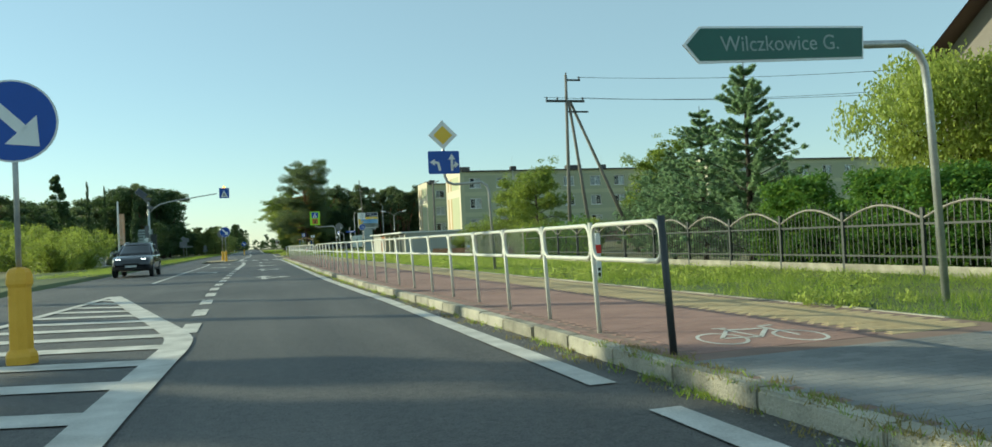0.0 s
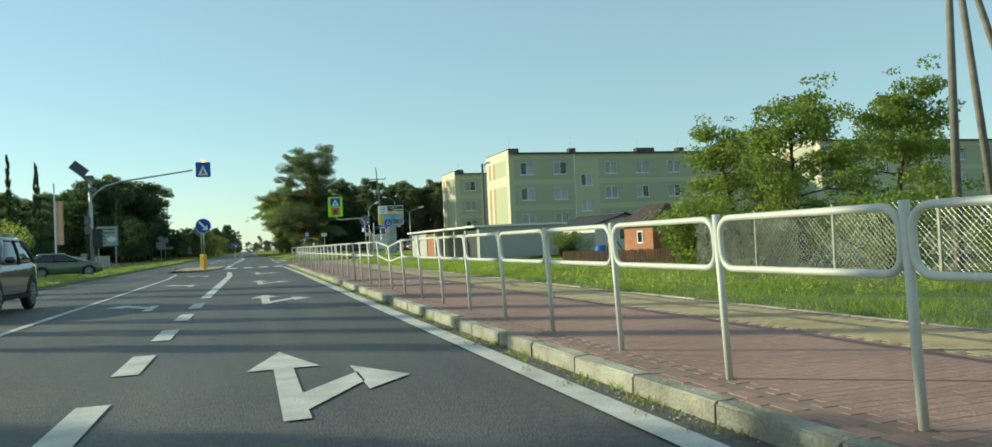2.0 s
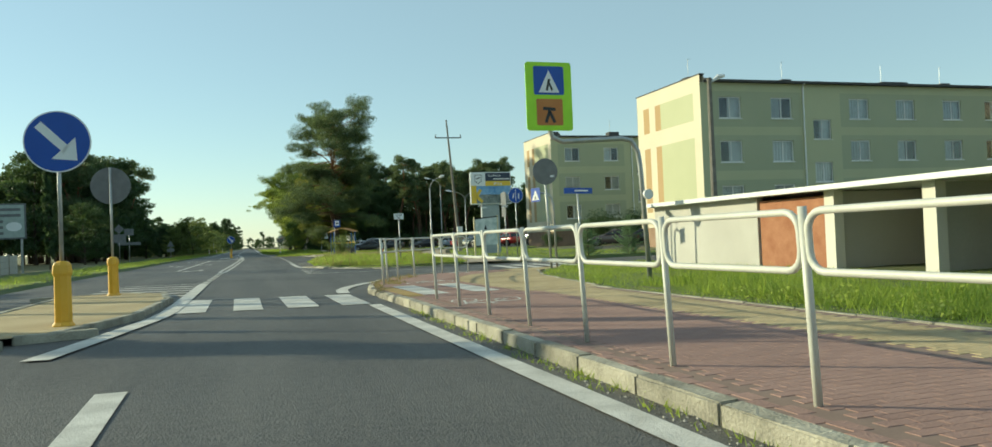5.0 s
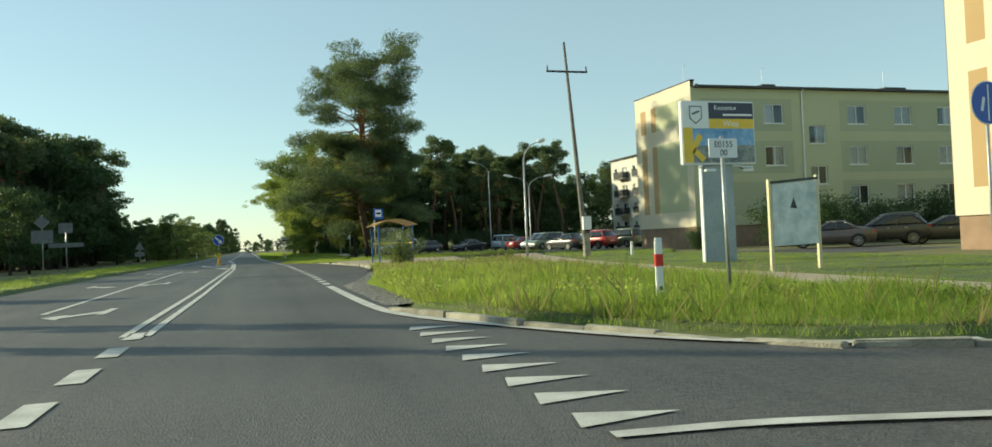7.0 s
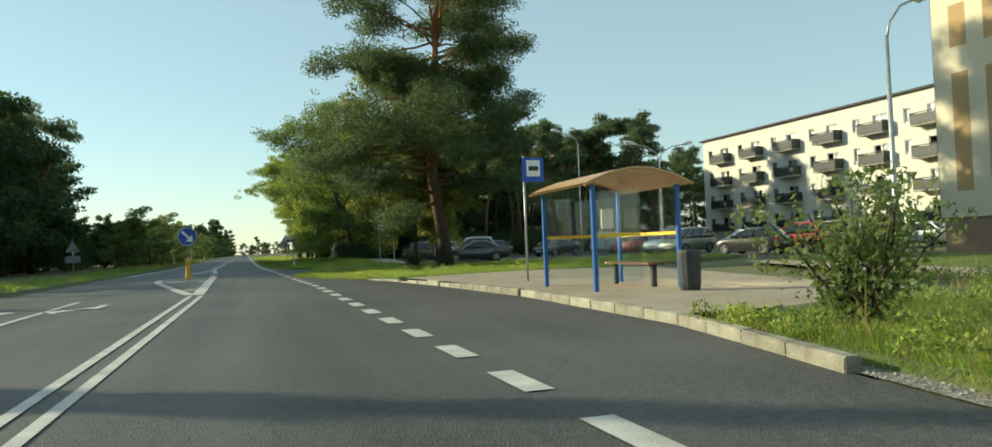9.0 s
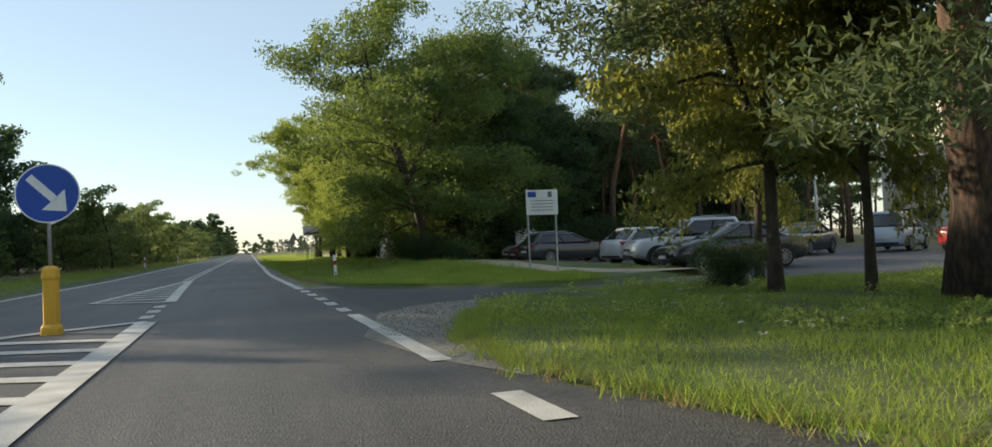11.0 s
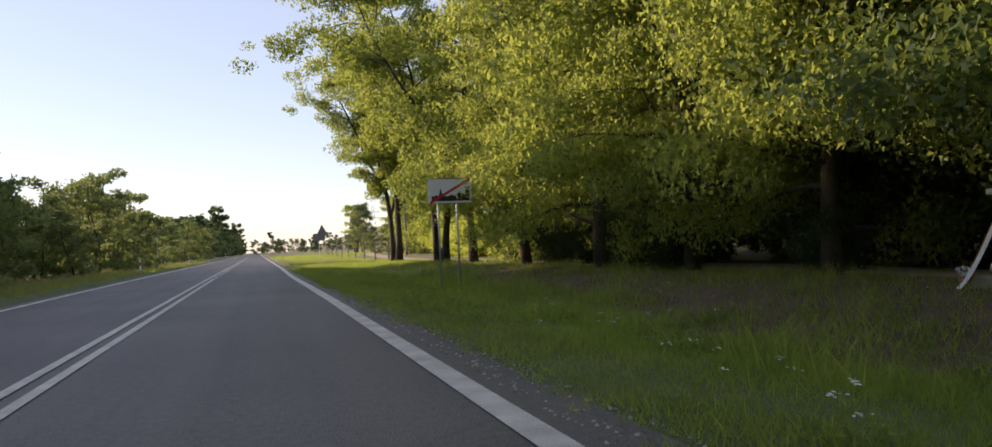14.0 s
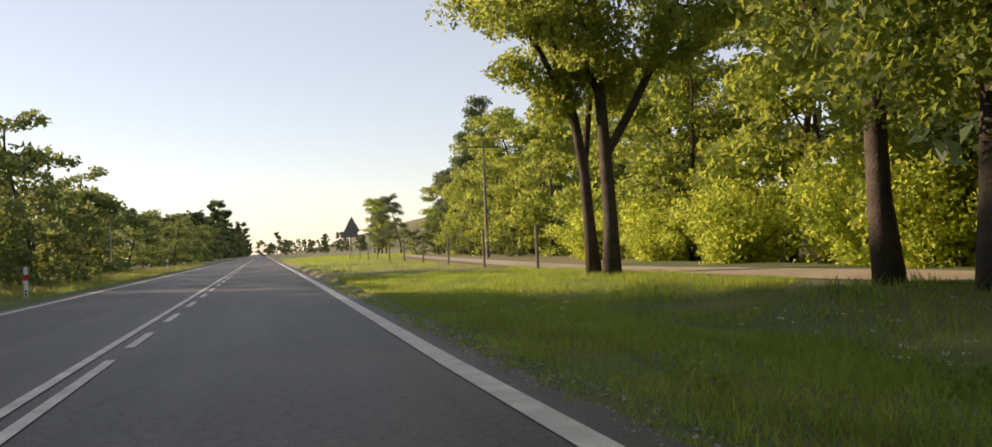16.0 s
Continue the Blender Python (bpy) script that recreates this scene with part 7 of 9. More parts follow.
# ---------------------------------------------------------------- signs
def disc_sign(parent, x, z, r, face, y=-0.04, rim=SIGN_WHITE):
    part("sign_back", plate(ring(x, z, r), y + 0.004, y + 0.012), SIGN_BACK, parent)
    p = part("rim", plate(ring(x, z, r), y, y + 0.003), rim, parent)
    return part("sign_face", plate(ring(x, z, r * 0.955), y - 0.004, y - 0.001), face, parent)


def bar2(x0, z0, x1, z1, w):
    d = math.hypot(x1 - x0, z1 - z0)
    nx, nz = -(z1 - z0) / d * w / 2, (x1 - x0) / d * w / 2
    return [(x0 - nx, z0 - nz), (x1 - nx, z1 - nz), (x1 + nx, z1 + nz), (x0 + nx, z0 + nz)]


def arrow_bollard(x, y, z_disc, turn=0.0, faced=True):
    """A yellow island bollard with a pole and a blue disc with a white slanting arrow."""
    s = thing("island_bollard", x, y, 0.02, turn, "yellow plastic bollard with a round blue arrow sign" if faced else "yellow plastic bollard with the grey back of a round sign", "traffic sign", "island bollards")
    part("bollard", tube([(0, 0, -.02), (0, 0, 0.06), (0, 0, 0.10), (0, 0, 0.14), (0, 0, 0.8), (0, 0, 0.84), (0, 0, 0.88), (0, 0, 0.96), (0, 0, 1.0), (0, 0, 1.02)],
                         [0.16, 0.16, 0.15, 0.12, 0.115, 0.135, 0.135, 0.125, 0.10, 0.05], 8), BOLLARD_YELLOW, s, smooth=False)
    part("pole", tube([(0, 0, 0.9), (0, 0, z_disc + 0.44)], 0.03, 8), GALV, s, smooth=True)
    f = disc_sign(s, 0.0, z_disc, 0.45, SIGN_BLUE)
    q = 0.045
    part("arrow", plate(bar2(-0.25, z_disc + 0.25, 0.12, z_disc - 0.12, 0.12), -0.051, -0.046), SIGN_WHITE, f)
    part("arrow_head", plate([(0.26, z_disc - 0.28), (0.24, z_disc + 0.06), (-0.08, z_disc - 0.25)], -0.051, -0.046), SIGN_WHITE, f)
    return s


arrow_bollard(-2.48, 26.5, 2.6, -3)
arrow_bollard(-2.46, 177.0, 2.12, -3)
arrow_bollard(-2.75, 91.8, 2.75, -3)
arrow_bollard(-3.35, 100.0, 2.75, 180, faced=False)


def gooseneck(parent, pts, r=0.04):
    part("pole", tube(pts, r, 9), GALV, parent, smooth=True)


s = thing("direction_sign", 7.6, 24.05, 0.1, 0, "green arrow direction sign with white lettering on a bent steel pole", "traffic sign")
gooseneck(s, [(0, 0, -.1), (-0.1, 0, 2.5), (-0.13, 0, 2.78), (-0.22, 0, 2.94), (-0.4, 0, 3.03), (-1.0, 0, 3.0), (-1.6, 0, 2.98)], 0.045)
outline = [(-3.32, 2.92), (-3.14, 2.73), (-1.04, 2.83), (-1.02, 3.2), (-3.12, 3.12)]
part("sign_back", plate(outline, -0.045, -0.03), SIGN_BACK, s)
part("border", plate(outline, -0.05, -0.046), SIGN_WHITE, s)
part("sign_face", plate([(-3.28, 2.922), (-3.13, 2.755), (-1.06, 2.853), (-1.04, 3.177), (-3.11, 3.097)], -0.055, -0.051), SIGN_GREEN, s)
lt = lettering("lettering", "Wilczkowice G.", 0, 0, 0, 0.17, mat("dull_sign_letter", (0.2, 0.26, 0.25), (0.3, 0.36, 0.35), 0.5), s)
lt.matrix_basis = pose(-2.12, -0.057, 2.965, 0, -2.6, 0) @ pose(0, 0, 0, 90, 0, 0)

s = thing("lane_sign", 6.53, 39.2, 0.1, 0, "blue lane-arrow sign under a yellow priority diamond on a bent pole", "traffic sign")
s.matrix_basis = Matrix.LocRotScale((7.12, 40.4, 0.1), None, (1.1, 1.1, 1.07))
gooseneck(s, [(0, 0, -.1), (-0.08, 0, 2.3), (-0.14, 0, 2.5), (-0.3, 0, 2.6), (-1.1, 0, 2.55), (-1.28, 0, 2.62), (-1.36, 0, 2.8), (-1.38, 0, 4.4)])
f = part("sign_face", plate(rounded(-1.83, -0.93, 2.86, 3.52, 0.04), -0.06, -0.045), SIGN_BLUE, s)
for x, k in ((-1.6, ("l",)), (-1.15, ("u", "r"))):
    if "u" in k:
        part("arrow", plate(bar2(x, 2.95, x, 3.28, 0.07), -0.066, -0.061), SIGN_WHITE, f)
        part("arrow_head", plate([(x - .1, 3.27), (x + .1, 3.27), (x, 3.44)], -0.066, -0.061), SIGN_WHITE, f)
        part("arrow", plate(bar2(x, 3.05, x + .1, 3.12, 0.07), -0.066, -0.061), SIGN_WHITE, f)
        part("arrow_head", plate([(x + .08, 3.22), (x + .08, 3.02), (x + .2, 3.13)], -0.066, -0.061), SIGN_WHITE, f)
    else:
        part("arrow", plate(bar2(x + .1, 2.95, x + .06, 3.16, 0.07), -0.066, -0.061), SIGN_WHITE, f)
        part("arrow", plate(bar2(x + .08, 3.17, x - .05, 3.2, 0.07), -0.066, -0.061), SIGN_WHITE, f)
        part("arrow_head", plate([(x - .04, 3.3), (x - .04, 3.1), (x - .18, 3.2)], -0.066, -0.061), SIGN_WHITE, f)
part("diamond", plate([(-1.38 - .42, 3.98), (-1.38, 3.56), (-1.38 + .42, 3.98), (-1.38, 4.40)], -0.06, -0.045), SIGN_WHITE, s)
part("diamond_face", plate([(-1.38 - .27, 3.98), (-1.38, 3.71), (-1.38 + .27, 3.98), (-1.38, 4.25)], -0.068, -0.061), SIGN_YELLOW, s)


def walker(parent, x, z, h, y, m):
    """The crossing sign's plain wedge shape."""
    part("symbol", plate([(x - h * .42, z), (x + h * .42, z), (x, z + h * .85)], y - .004, y), SIGN_WHITE, parent)
    part("symbol_bar", plate(bar2(x - h * .1, z + h * .08, x + h * .02, z + h * .52, h * .09), y - .009, y - .005), m, parent)
    part("symbol_bar", plate(bar2(x + h * .12, z + h * .08, x + h * .02, z + h * .35, h * .08), y - .009, y - .005), m, parent)


s = thing("crossing_sign", 7.36, 92.9, 0.1, 0, "lime-bordered pedestrian crossing sign on a bent grey pole", "traffic sign")
gooseneck(s, [(0, 0, -.1), (-0.12, 0, 2.3), (-0.16, 0, 2.6), (-0.3, 0, 2.82), (-0.5, 0, 2.86), (-1.75, 0, 2.80), (-1.95, 0, 2.88), (-2.0, 0, 3.05), (-2.0, 0, 4.2)], 0.05)
f = part("sign_face", plate(rounded(-2.48, -1.55, 3.0, 4.3, 0.06), -0.08, -0.06), SIGN_LIME, s)
b_ = part("blue_panel", plate(rounded(-2.32, -1.71, 3.68, 4.22, 0.03), -0.086, -0.081), SIGN_BLUE, s)
walker(b_, -2.015, 3.72, 0.5, -0.0865, SIGN_BLACK)
b_ = part("brown_panel", plate(rounded(-2.28, -1.75, 3.1, 3.6, 0.03), -0.086, -0.081), SIGN_ORANGE, s)
part("symbol_bar", plate(bar2(-2.1, 3.15, -2.02, 3.38, 0.06), -0.092, -0.087), SIGN_BLACK, b_)
part("symbol_bar", plate(bar2(-1.92, 3.15, -2.02, 3.36, 0.06), -0.092, -0.087), SIGN_BLACK, b_)
part("symbol_bar", plate(bar2(-2.15, 3.42, -1.9, 3.4, 0.06), -0.092, -0.087), SIGN_BLACK, b_)
part("lamp_box", plate(ring(-0.02, 1.75, 0.1, 16), -0.12, -0.06), WINDOW_WHITE, s)

s = thing("round_sign", 8.5, 101.1, 0.1, 0, "grey back of a round traffic sign on a steel pole", "traffic sign")
gooseneck(s, [(0, 0, -.1), (-0.12, 0, 3.35)], 0.035)
part("sign_back", plate(ring(-0.1, 2.95, 0.4), -0.05, -0.035), SIGN_BACK, s)
part("sticker", plate([(.05, 2.78), (.18, 2.78), (.18, 2.84), (.05, 2.84)], -0.056, -0.051), SIGN_WHITE, s)
s = thing("crossing_sign_small", 9.0, 101.9, 0.1, 0, "blue pedestrian crossing sign on a bent steel pole", "traffic sign")
gooseneck(s, [(0, 0, -.1), (-0.05, 0, 2.0), (-0.1, 0, 2.2), (-0.25, 0, 2.34), (-0.62, 0, 2.36)], 0.035)
f = part("sign_face", plate(rounded(-0.2, 0.2, 2.08, 2.51, 0.02), -0.02, -0.008), SIGN_BLUE, s)
f.matrix_basis = pose(-0.63, -0.04, 0, 0, 0, -66)
part("white_triangle", plate([(-0.16, 2.13), (0.16, 2.13), (0, 2.45)], -0.024, -0.0205), SIGN_WHITE, f)
walker(f, 0, 2.14, 0.23, -0.026, SIGN_BLACK)
s = thing("street_name_sign", 9.75, 101.6, 0.1, 0, "dark blue street name plate on a steel pole", "street sign")
gooseneck(s, [(0, 0, -.1), (-0.1, 0, 2.45)], 0.03)
f = part("name_plate", plate([(-0.55, 2.3), (0.4, 2.28), (0.4, 2.46), (-0.55, 2.48)], -0.05, -0.03), SIGN_BLUE, s)
part("text_bar", plate([(-0.2, 2.36), (0.25, 2.35), (0.25, 2.4), (-0.2, 2.41)], -0.056, -0.051), SIGN_WHITE, f)
s = thing("thin_sign", 10.9, 112.6, 0.1, 0, "signs seen edge-on upon a thin pole", "traffic sign")
gooseneck(s, [(0, 0, -.1), (-0.08, 0, 3.1)], 0.028)
part("sign_plate", box(-0.1, -0.085, -0.35, 0.35, 2.45, 3.05), SIGN_BACK, s)
part("sign_plate", box(-0.1, -0.085, -0.3, 0.3, 1.95, 2.38), SIGN_BACK, s)

s = thing("path_sign", 12.9, 117.0, 0.1, 0, "round blue shared-path sign on a thin pole", "traffic sign")
gooseneck(s, [(0, 0, -.1), (0, 0, 3.45)], 0.028)
f = disc_sign(s, 0, 3.15, 0.4, SIGN_BLUE)
part("divider", plate(bar2(0, 2.82, 0, 3.48, 0.03), -0.051, -0.046), SIGN_WHITE, f)
part("symbol_bar", plate(bar2(0.16, 2.97, 0.16, 3.25, 0.06), -0.051, -0.046), SIGN_WHITE, f)
part("symbol_bar", plate(bar2(-0.16, 3.0, -0.1, 3.25, 0.06), -0.051, -0.046), SIGN_WHITE, f)

s = thing("node_post", 6.65, 116.0, 0.1, 0, "small white road-node plate on a thin steel post", "road sign")
gooseneck(s, [(0, 0, -.1), (-0.03, 0, 2.4)], 0.03)
f = part("plate", plate(rounded(-0.27, 0.2, 2.08, 2.36, 0.02), -0.05, -0.035), SIGN_WHITE, s)
lettering("lettering", "E0155", -0.03, -0.052, 2.27, 0.09, SIGN_BLACK, f)
lettering("lettering", "00", -0.03, -0.052, 2.15, 0.09, SIGN_BLACK, f)


def reflector_post(x, y, lean=0.0, z=0.08):
    s = thing("delineator_post", x, y, 0.08, 0, "white plastic roadside delineator post with a red band", "road post", "delineators")
    s.matrix_basis = pose(x, y, z, 0, lean, 0)
    part("body", box(-0.06, 0.06, -0.03, 0.03, -.05, 0.95, 0.015), SIGN_WHITE, s)
    part("red_band", box(-0.063, 0.063, -0.033, 0.033, 0.55, 0.75, 0.01), SIGN_RED, s)
    part("cap", box(-0.055, 0.055, -0.028, 0.028, 0.951, 0.985, 0.01), SIGN_WHITE, s)
    part("number_bar", box(-0.03, 0.03, -0.034, -0.031, 0.2, 0.26), SIGN_BLACK, s)
    part("number_bar", box(-0.03, 0.03, -0.034, -0.031, 0.08, 0.16), SIGN_BLACK, s)


reflector_post(5.85, 116.6)
reflector_post(6.8, 31.9, 0, 0.13)
reflector_post(3.9, 197.3, -3, -0.12)
for y in (232, 262, 300):
    reflector_post(-7.6, y)

# billboard on a pillar
s = thing("billboard", 15.3, 129.2, 0.08, 0, "town billboard with coat of arms on a pale pillar", "billboard")
# White edge paints the pillar's sunlit side; the grey front carries its shade.
part("pillar", box(-0.6, 0.6, -0.07, 0.07, -.1, 3.3, 0.02), mat("pale_grey_sheet", (0.26, 0.31, 0.33), (0.4, 0.45, 0.46), 0.5, scale=1.2, fine=12), s)
part("sunlit_edge", box(-0.66, -0.605, -0.09, 0.09, -.05, 3.3, 0.01), SIGN_WHITE, s)
part("case", box(-1.4, 1.45, -0.2, 0.0, 3.3, 5.45, 0.03), SIGN_WHITE, s)
for nm, a, b, c, d, m_ in (("arms_panel", -1.36, -0.36, 4.55, 5.4, SIGN_WHITE), ("header", -0.36, 1.4, 4.85, 5.4, mat("navy_print", (0.02, 0.03, 0.06), (0.03, 0.04, 0.08), 0.4)),
                           ("yellow_strip", -0.36, 1.4, 4.52, 4.85, SIGN_YELLOW), ("sky_photo", -1.0, 1.4, 3.95, 4.52, mat("printed_sky", (0.06, 0.22, 0.5), (0.3, 0.5, 0.72), 0.4, scale=1.5, fine=6)),
                           ("town_photo", -1.0, 1.4, 3.36, 3.95, mat("printed_town", (0.06, 0.09, 0.09), (0.36, 0.38, 0.36), 0.4, scale=2.5, fine=14, spread=0.35)), ("yellow_side", -1.36, -1.0, 3.36, 4.55, SIGN_YELLOW)):
    part(nm, plate([(a, c), (b, c), (b, d), (a, d)], -0.206, -0.201), m_, s)
part("printed_mark", plate(bar2(-1.25, 3.45, -0.7, 4.3, 0.2), -0.211, -0.207), SIGN_YELLOW, s)
part("printed_mark", plate(bar2(-0.98, 3.8, -0.6, 3.45, 0.2), -0.211, -0.207), SIGN_YELLOW, s)
sh = part("shield", plate([(-1.1, 5.28), (-1.1, 4.85), (-0.86, 4.66), (-0.62, 4.85), (-0.62, 5.28)], -0.211, -0.207), SIGN_BACK, s)
part("shield_field", plate([(-1.06, 5.24), (-1.06, 4.87), (-0.86, 4.71), (-0.66, 4.87), (-0.66, 5.24)], -0.216, -0.212), SIGN_WHITE, sh)
part("shield_bar", plate(bar2(-1.0, 5.0, -0.72, 5.1, 0.07), -0.221, -0.217), SIGN_BACK, sh)
lettering("lettering", "Kozienice", 0.3, -0.208, 5.22, 0.16, SIGN_WHITE, s)
part("text_bar", plate([(0.2, 4.95), (1.35, 4.95), (1.35, 5.02), (0.2, 5.02)], -0.211, -0.207), SIGN_WHITE, s)
lettering("lettering", "Witaj", 0.5, -0.208, 4.68, 0.2, SIGN_WHITE, s)
for u_, v_ in ((-0.75, -1.0), (0.55, 1.05)):
    part("spot_lamp", tube([(u_, -.1, 3.28), ((u_ + v_) / 2, -.35, 3.2), (v_, -.55, 3.16)], [.03, .03, .04], 8), SIGN_WHITE, s)
for x in (-0.7, 0.75):
    part("floodlight", box(x - .2, x + .2, -0.75, -0.6, 3.02, 3.1, .02), SIGN_WHITE, s)
    part("floodlight_arm", tube([(x, -.6, 3.06), (x, -.2, 3.2)], 0.02, 6), DARK_STEEL, s)

s = thing("notice_board", 12.15, 122.3, 0.08, 0, "faded notice board on two pale posts", "notice board")
POST_CREAM = mat("pale_yellow_post", (0.6, 0.52, 0.3), (0.7, 0.62, 0.4), 0.6)
part("post", box(-0.04, 0.04, -.04, .04, -.1, 2.25), POST_CREAM, s)
part("post", box(1.36, 1.44, -.04, .04, -.1, 2.35), POST_CREAM, s)
part("panel", plate([(0.05, 0.62), (1.35, 0.65), (1.35, 2.22), (0.05, 2.12)], -0.05, -0.01), mat("faded_poster", (0.42, 0.5, 0.48), (0.75, 0.78, 0.74), 0.6, scale=2.5, fine=9, spread=0.4), s)
part("emblem", plate([(0.55, 1.55), (0.75, 1.52), (0.66, 1.8)], -0.056, -0.051), SIGN_BLACK, s)
part("top_rail", plate([(0.0, 2.14), (1.4, 2.24), (1.4, 2.3), (0.0, 2.2)], -0.06, 0.0), DARK_STEEL, s)

# information board and end-of-built-up-area sign
s = thing("information_board", 8.94, 187.05, 0.08, 0, "white project information board with a blue flag panel on two posts", "notice board")
for x in (0.0, 0.95):
    part("post", tube([(x, 0, -.1), (x, 0, 2.7)], 0.03, 7), GALV, s)
f = part("board", plate([(-0.06, 1.86), (1.02, 1.86), (1.02, 2.66), (-0.06, 2.66)], -0.05, -0.035), SIGN_WHITE, s)
part("flag_panel", plate([(0.0, 2.42), (0.28, 2.42), (0.28, 2.6), (0.0, 2.6)], -0.056, -0.051), SIGN_BLUE, f)
part("crest", plate([(0.68, 2.42), (0.82, 2.42), (0.82, 2.6), (0.68, 2.6)], -0.056, -0.051), SIGN_BACK, f)
for k in range(4):
    part("text_bar", plate([(0.1, 2.3 - k * .1), (0.86, 2.3 - k * .1), (0.86, 2.32 - k * .1), (0.1, 2.32 - k * .1)], -0.056, -0.051), SIGN_BACK, f)
s = thing("town_end_sign", 4.6, 228.1, 0.09, 0, "white end-of-town sign with a black skyline and a red slash", "traffic sign")
for x in (0.3, 0.87):
    part("post", tube([(x, 0, -.6), (x - .02, 0, 2.9)], 0.028, 8), GALV, s, smooth=True)
part("sign_back", plate(rounded(0, 1.32, 2.2, 2.94, 0.03), -0.045, -0.03), SIGN_BACK, s)
f = part("sign_face", plate(rounded(0.0, 1.32, 2.2, 2.94, 0.03), -0.052, -0.046), SIGN_WHITE, s)
sky_pts = [(0.1, 2.28), (1.24, 2.28), (1.24, 2.6), (1.12, 2.6), (1.12, 2.42), (1.02, 2.5), (0.9, 2.52), (0.84, 2.42), (0.7, 2.46), (0.6, 2.42), (0.46, 2.42), (0.42, 2.5), (0.38, 2.66), (0.34, 2.5), (0.3, 2.42), (0.26, 2.46), (0.16, 2.42), (0.1, 2.44)]
part("skyline", plate(sky_pts, -0.057, -0.053), SIGN_BLACK, f)
part("slash", plate(bar2(0.05, 2.23, 1.27, 2.91, 0.07), -0.063, -0.058), SIGN_RED, f)
part("border_bar", plate([(0, 2.2), (1.32, 2.2), (1.32, 2.215), (0, 2.215)], -0.057, -0.053), SIGN_BLACK, f)
part("border_bar", plate([(0, 2.925), (1.32, 2.925), (1.32, 2.94), (0, 2.94)], -0.057, -0.053), SIGN_BLACK, f)


# ---------------------------------------------------------------- poles, lamps, crossing gantry
s = thing("power_pole", 16.12, 55.3, 0.0, 0, "dark A-frame electricity pole with a leaning stay and cross-arms", "utility pole")
part("pole", tube([(-0.25, 0, -.1), (-0.05, 0, 9.6)], [0.11, 0.07], 9), WOOD_POLE, s, smooth=True)
part("leg", tube([(1.1, 0, -.1), (0.05, 0, 8.2)], [0.10, 0.075], 9), WOOD_POLE, s, smooth=True)
part("stay", tube([(4.1, 0.6, -.1), (0.15, 0.05, 8.2)], [0.10, 0.075], 9), WOOD_POLE, s, smooth=True)
part("cross_arm", box(-1.25, 0.95, -.05, .05, 8.15, 8.27), DARK_STEEL, s)
part("cross_arm", box(-0.1, 0.75, -.05, .05, 9.3, 9.38), DARK_STEEL, s)
part("cross_arm", box(-0.1, 1.15, -.05, .05, 7.6, 7.68), DARK_STEEL, s)
for x, z in ((-1.2, 8.27), (-0.6, 8.27), (0.85, 8.27), (0.7, 9.38), (-0.05, 9.6)):
    part("insulator", tube([(x, 0, z), (x, 0, z + .08), (x, 0, z + .16)], [0.03, 0.055, 0.03], 7), SIGN_BACK, s)


def wire(a, b, sag):
    a, b = Vector(a), Vector(b)
    pts = [a.lerp(b, k / 16) - Vector((0, 0, sag * 4 * (k / 16) * (1 - k / 16))) for k in range(17)]
    w = thing("overhead_wire", 0, 0, 0, 0, "thin black overhead electricity wire", "cable", "overhead wires")
    part("strand", tube(pts, 0.012, 4), BLACK_RUBBER, w)


for x, z in ((14.8, 8.4), (16.85, 8.4), (16.7, 9.5)):
    wire((x, 55.3, z), (x + 26, 36, z - 1), 0.9)


def steel_pole(x, y, top_x, h, arm_z, label):
    s = thing("utility_pole", x, y, 0.0, 0, label, "utility pole")
    part("pole", tube([(0, 0, -.1), (top_x * .5, 0, h * .5), (top_x, 0, h)], [0.15, 0.11, 0.06], 6), WOOD_POLE, s)
    part("cross_arm", box(top_x * .86 - 1.15, top_x * .86 + 1.15, -.05, .05, arm_z, arm_z + .09), DARK_STEEL, s)
    for q in (-1.1, 0, 1.1):
        part("insulator", tube([(top_x * .86 + q, 0, arm_z + .09), (top_x * .86 + q, 0, arm_z + .35)], [0.05, 0.03], 7), SIGN_BACK, s)
    return s


s = steel_pole(16.95, 143.9, -0.8, 11.4, 9.8, "leaning electricity pole with a cross-arm and a white box")
part("meter_box", box(-0.25, 0.2, -.3, -.1, 1.5, 2.2), SIGN_WHITE, s)
part("foot", box(-.16, .16, -.16, .16, -.1, 1.3, .03), CONCRETE, s)
s = thing("street_light_pole", 21.2, 111.7, 0.0, 0, "concrete lamp pole with an orange-lit lantern", "street lamp")
part("pole", tube([(0, 0, -.1), (0, 0, 8.4)], [0.17, 0.11], 8), WOOD_POLE, s)
part("lantern", tube([(0.1, 0, 8.2), (0.45, -.1, 8.45), (0.75, -.15, 8.5)], [0.05, 0.12, 0.08], 8), WINDOW_WHITE, s)


def lamp_post(x, y, h, arms, label, turn=0.0):
    s = thing("street_lamp", x, y, 0.0, turn, label, "street lamp", "street lamps")
    part("pole", tube([(0, 0, -.1), (0, 0, h * .2), (0, 0, h)], [0.09, 0.07, 0.05], 8), GALV, s, smooth=True)
    for a in arms:
        part("arm", tube([(0, 0, h - .1), (a * .12, 0, h + .35), (a * .5, 0, h + .8), (a, 0, h + 1.0)], 0.035, 7), GALV, s, smooth=True)
        part("lantern", tube([(a * .92, 0, h + .98), (a * 1.1, 0, h + 1.03), (a * 1.35, 0, h + 1.12), (a * 1.45, 0, h + 1.14)], [0.05, 0.14, 0.13, 0.03], 9), WINDOW_WHITE, s, smooth=True)
    return s


lamp_post(15.9, 150.2, 6.0, (1.0,), "tall grey street lamp beside the lawn")
lamp_post(28.3, 183.3, 6.75, (-1.9, 1.9), "double-armed street lamp in the car park")
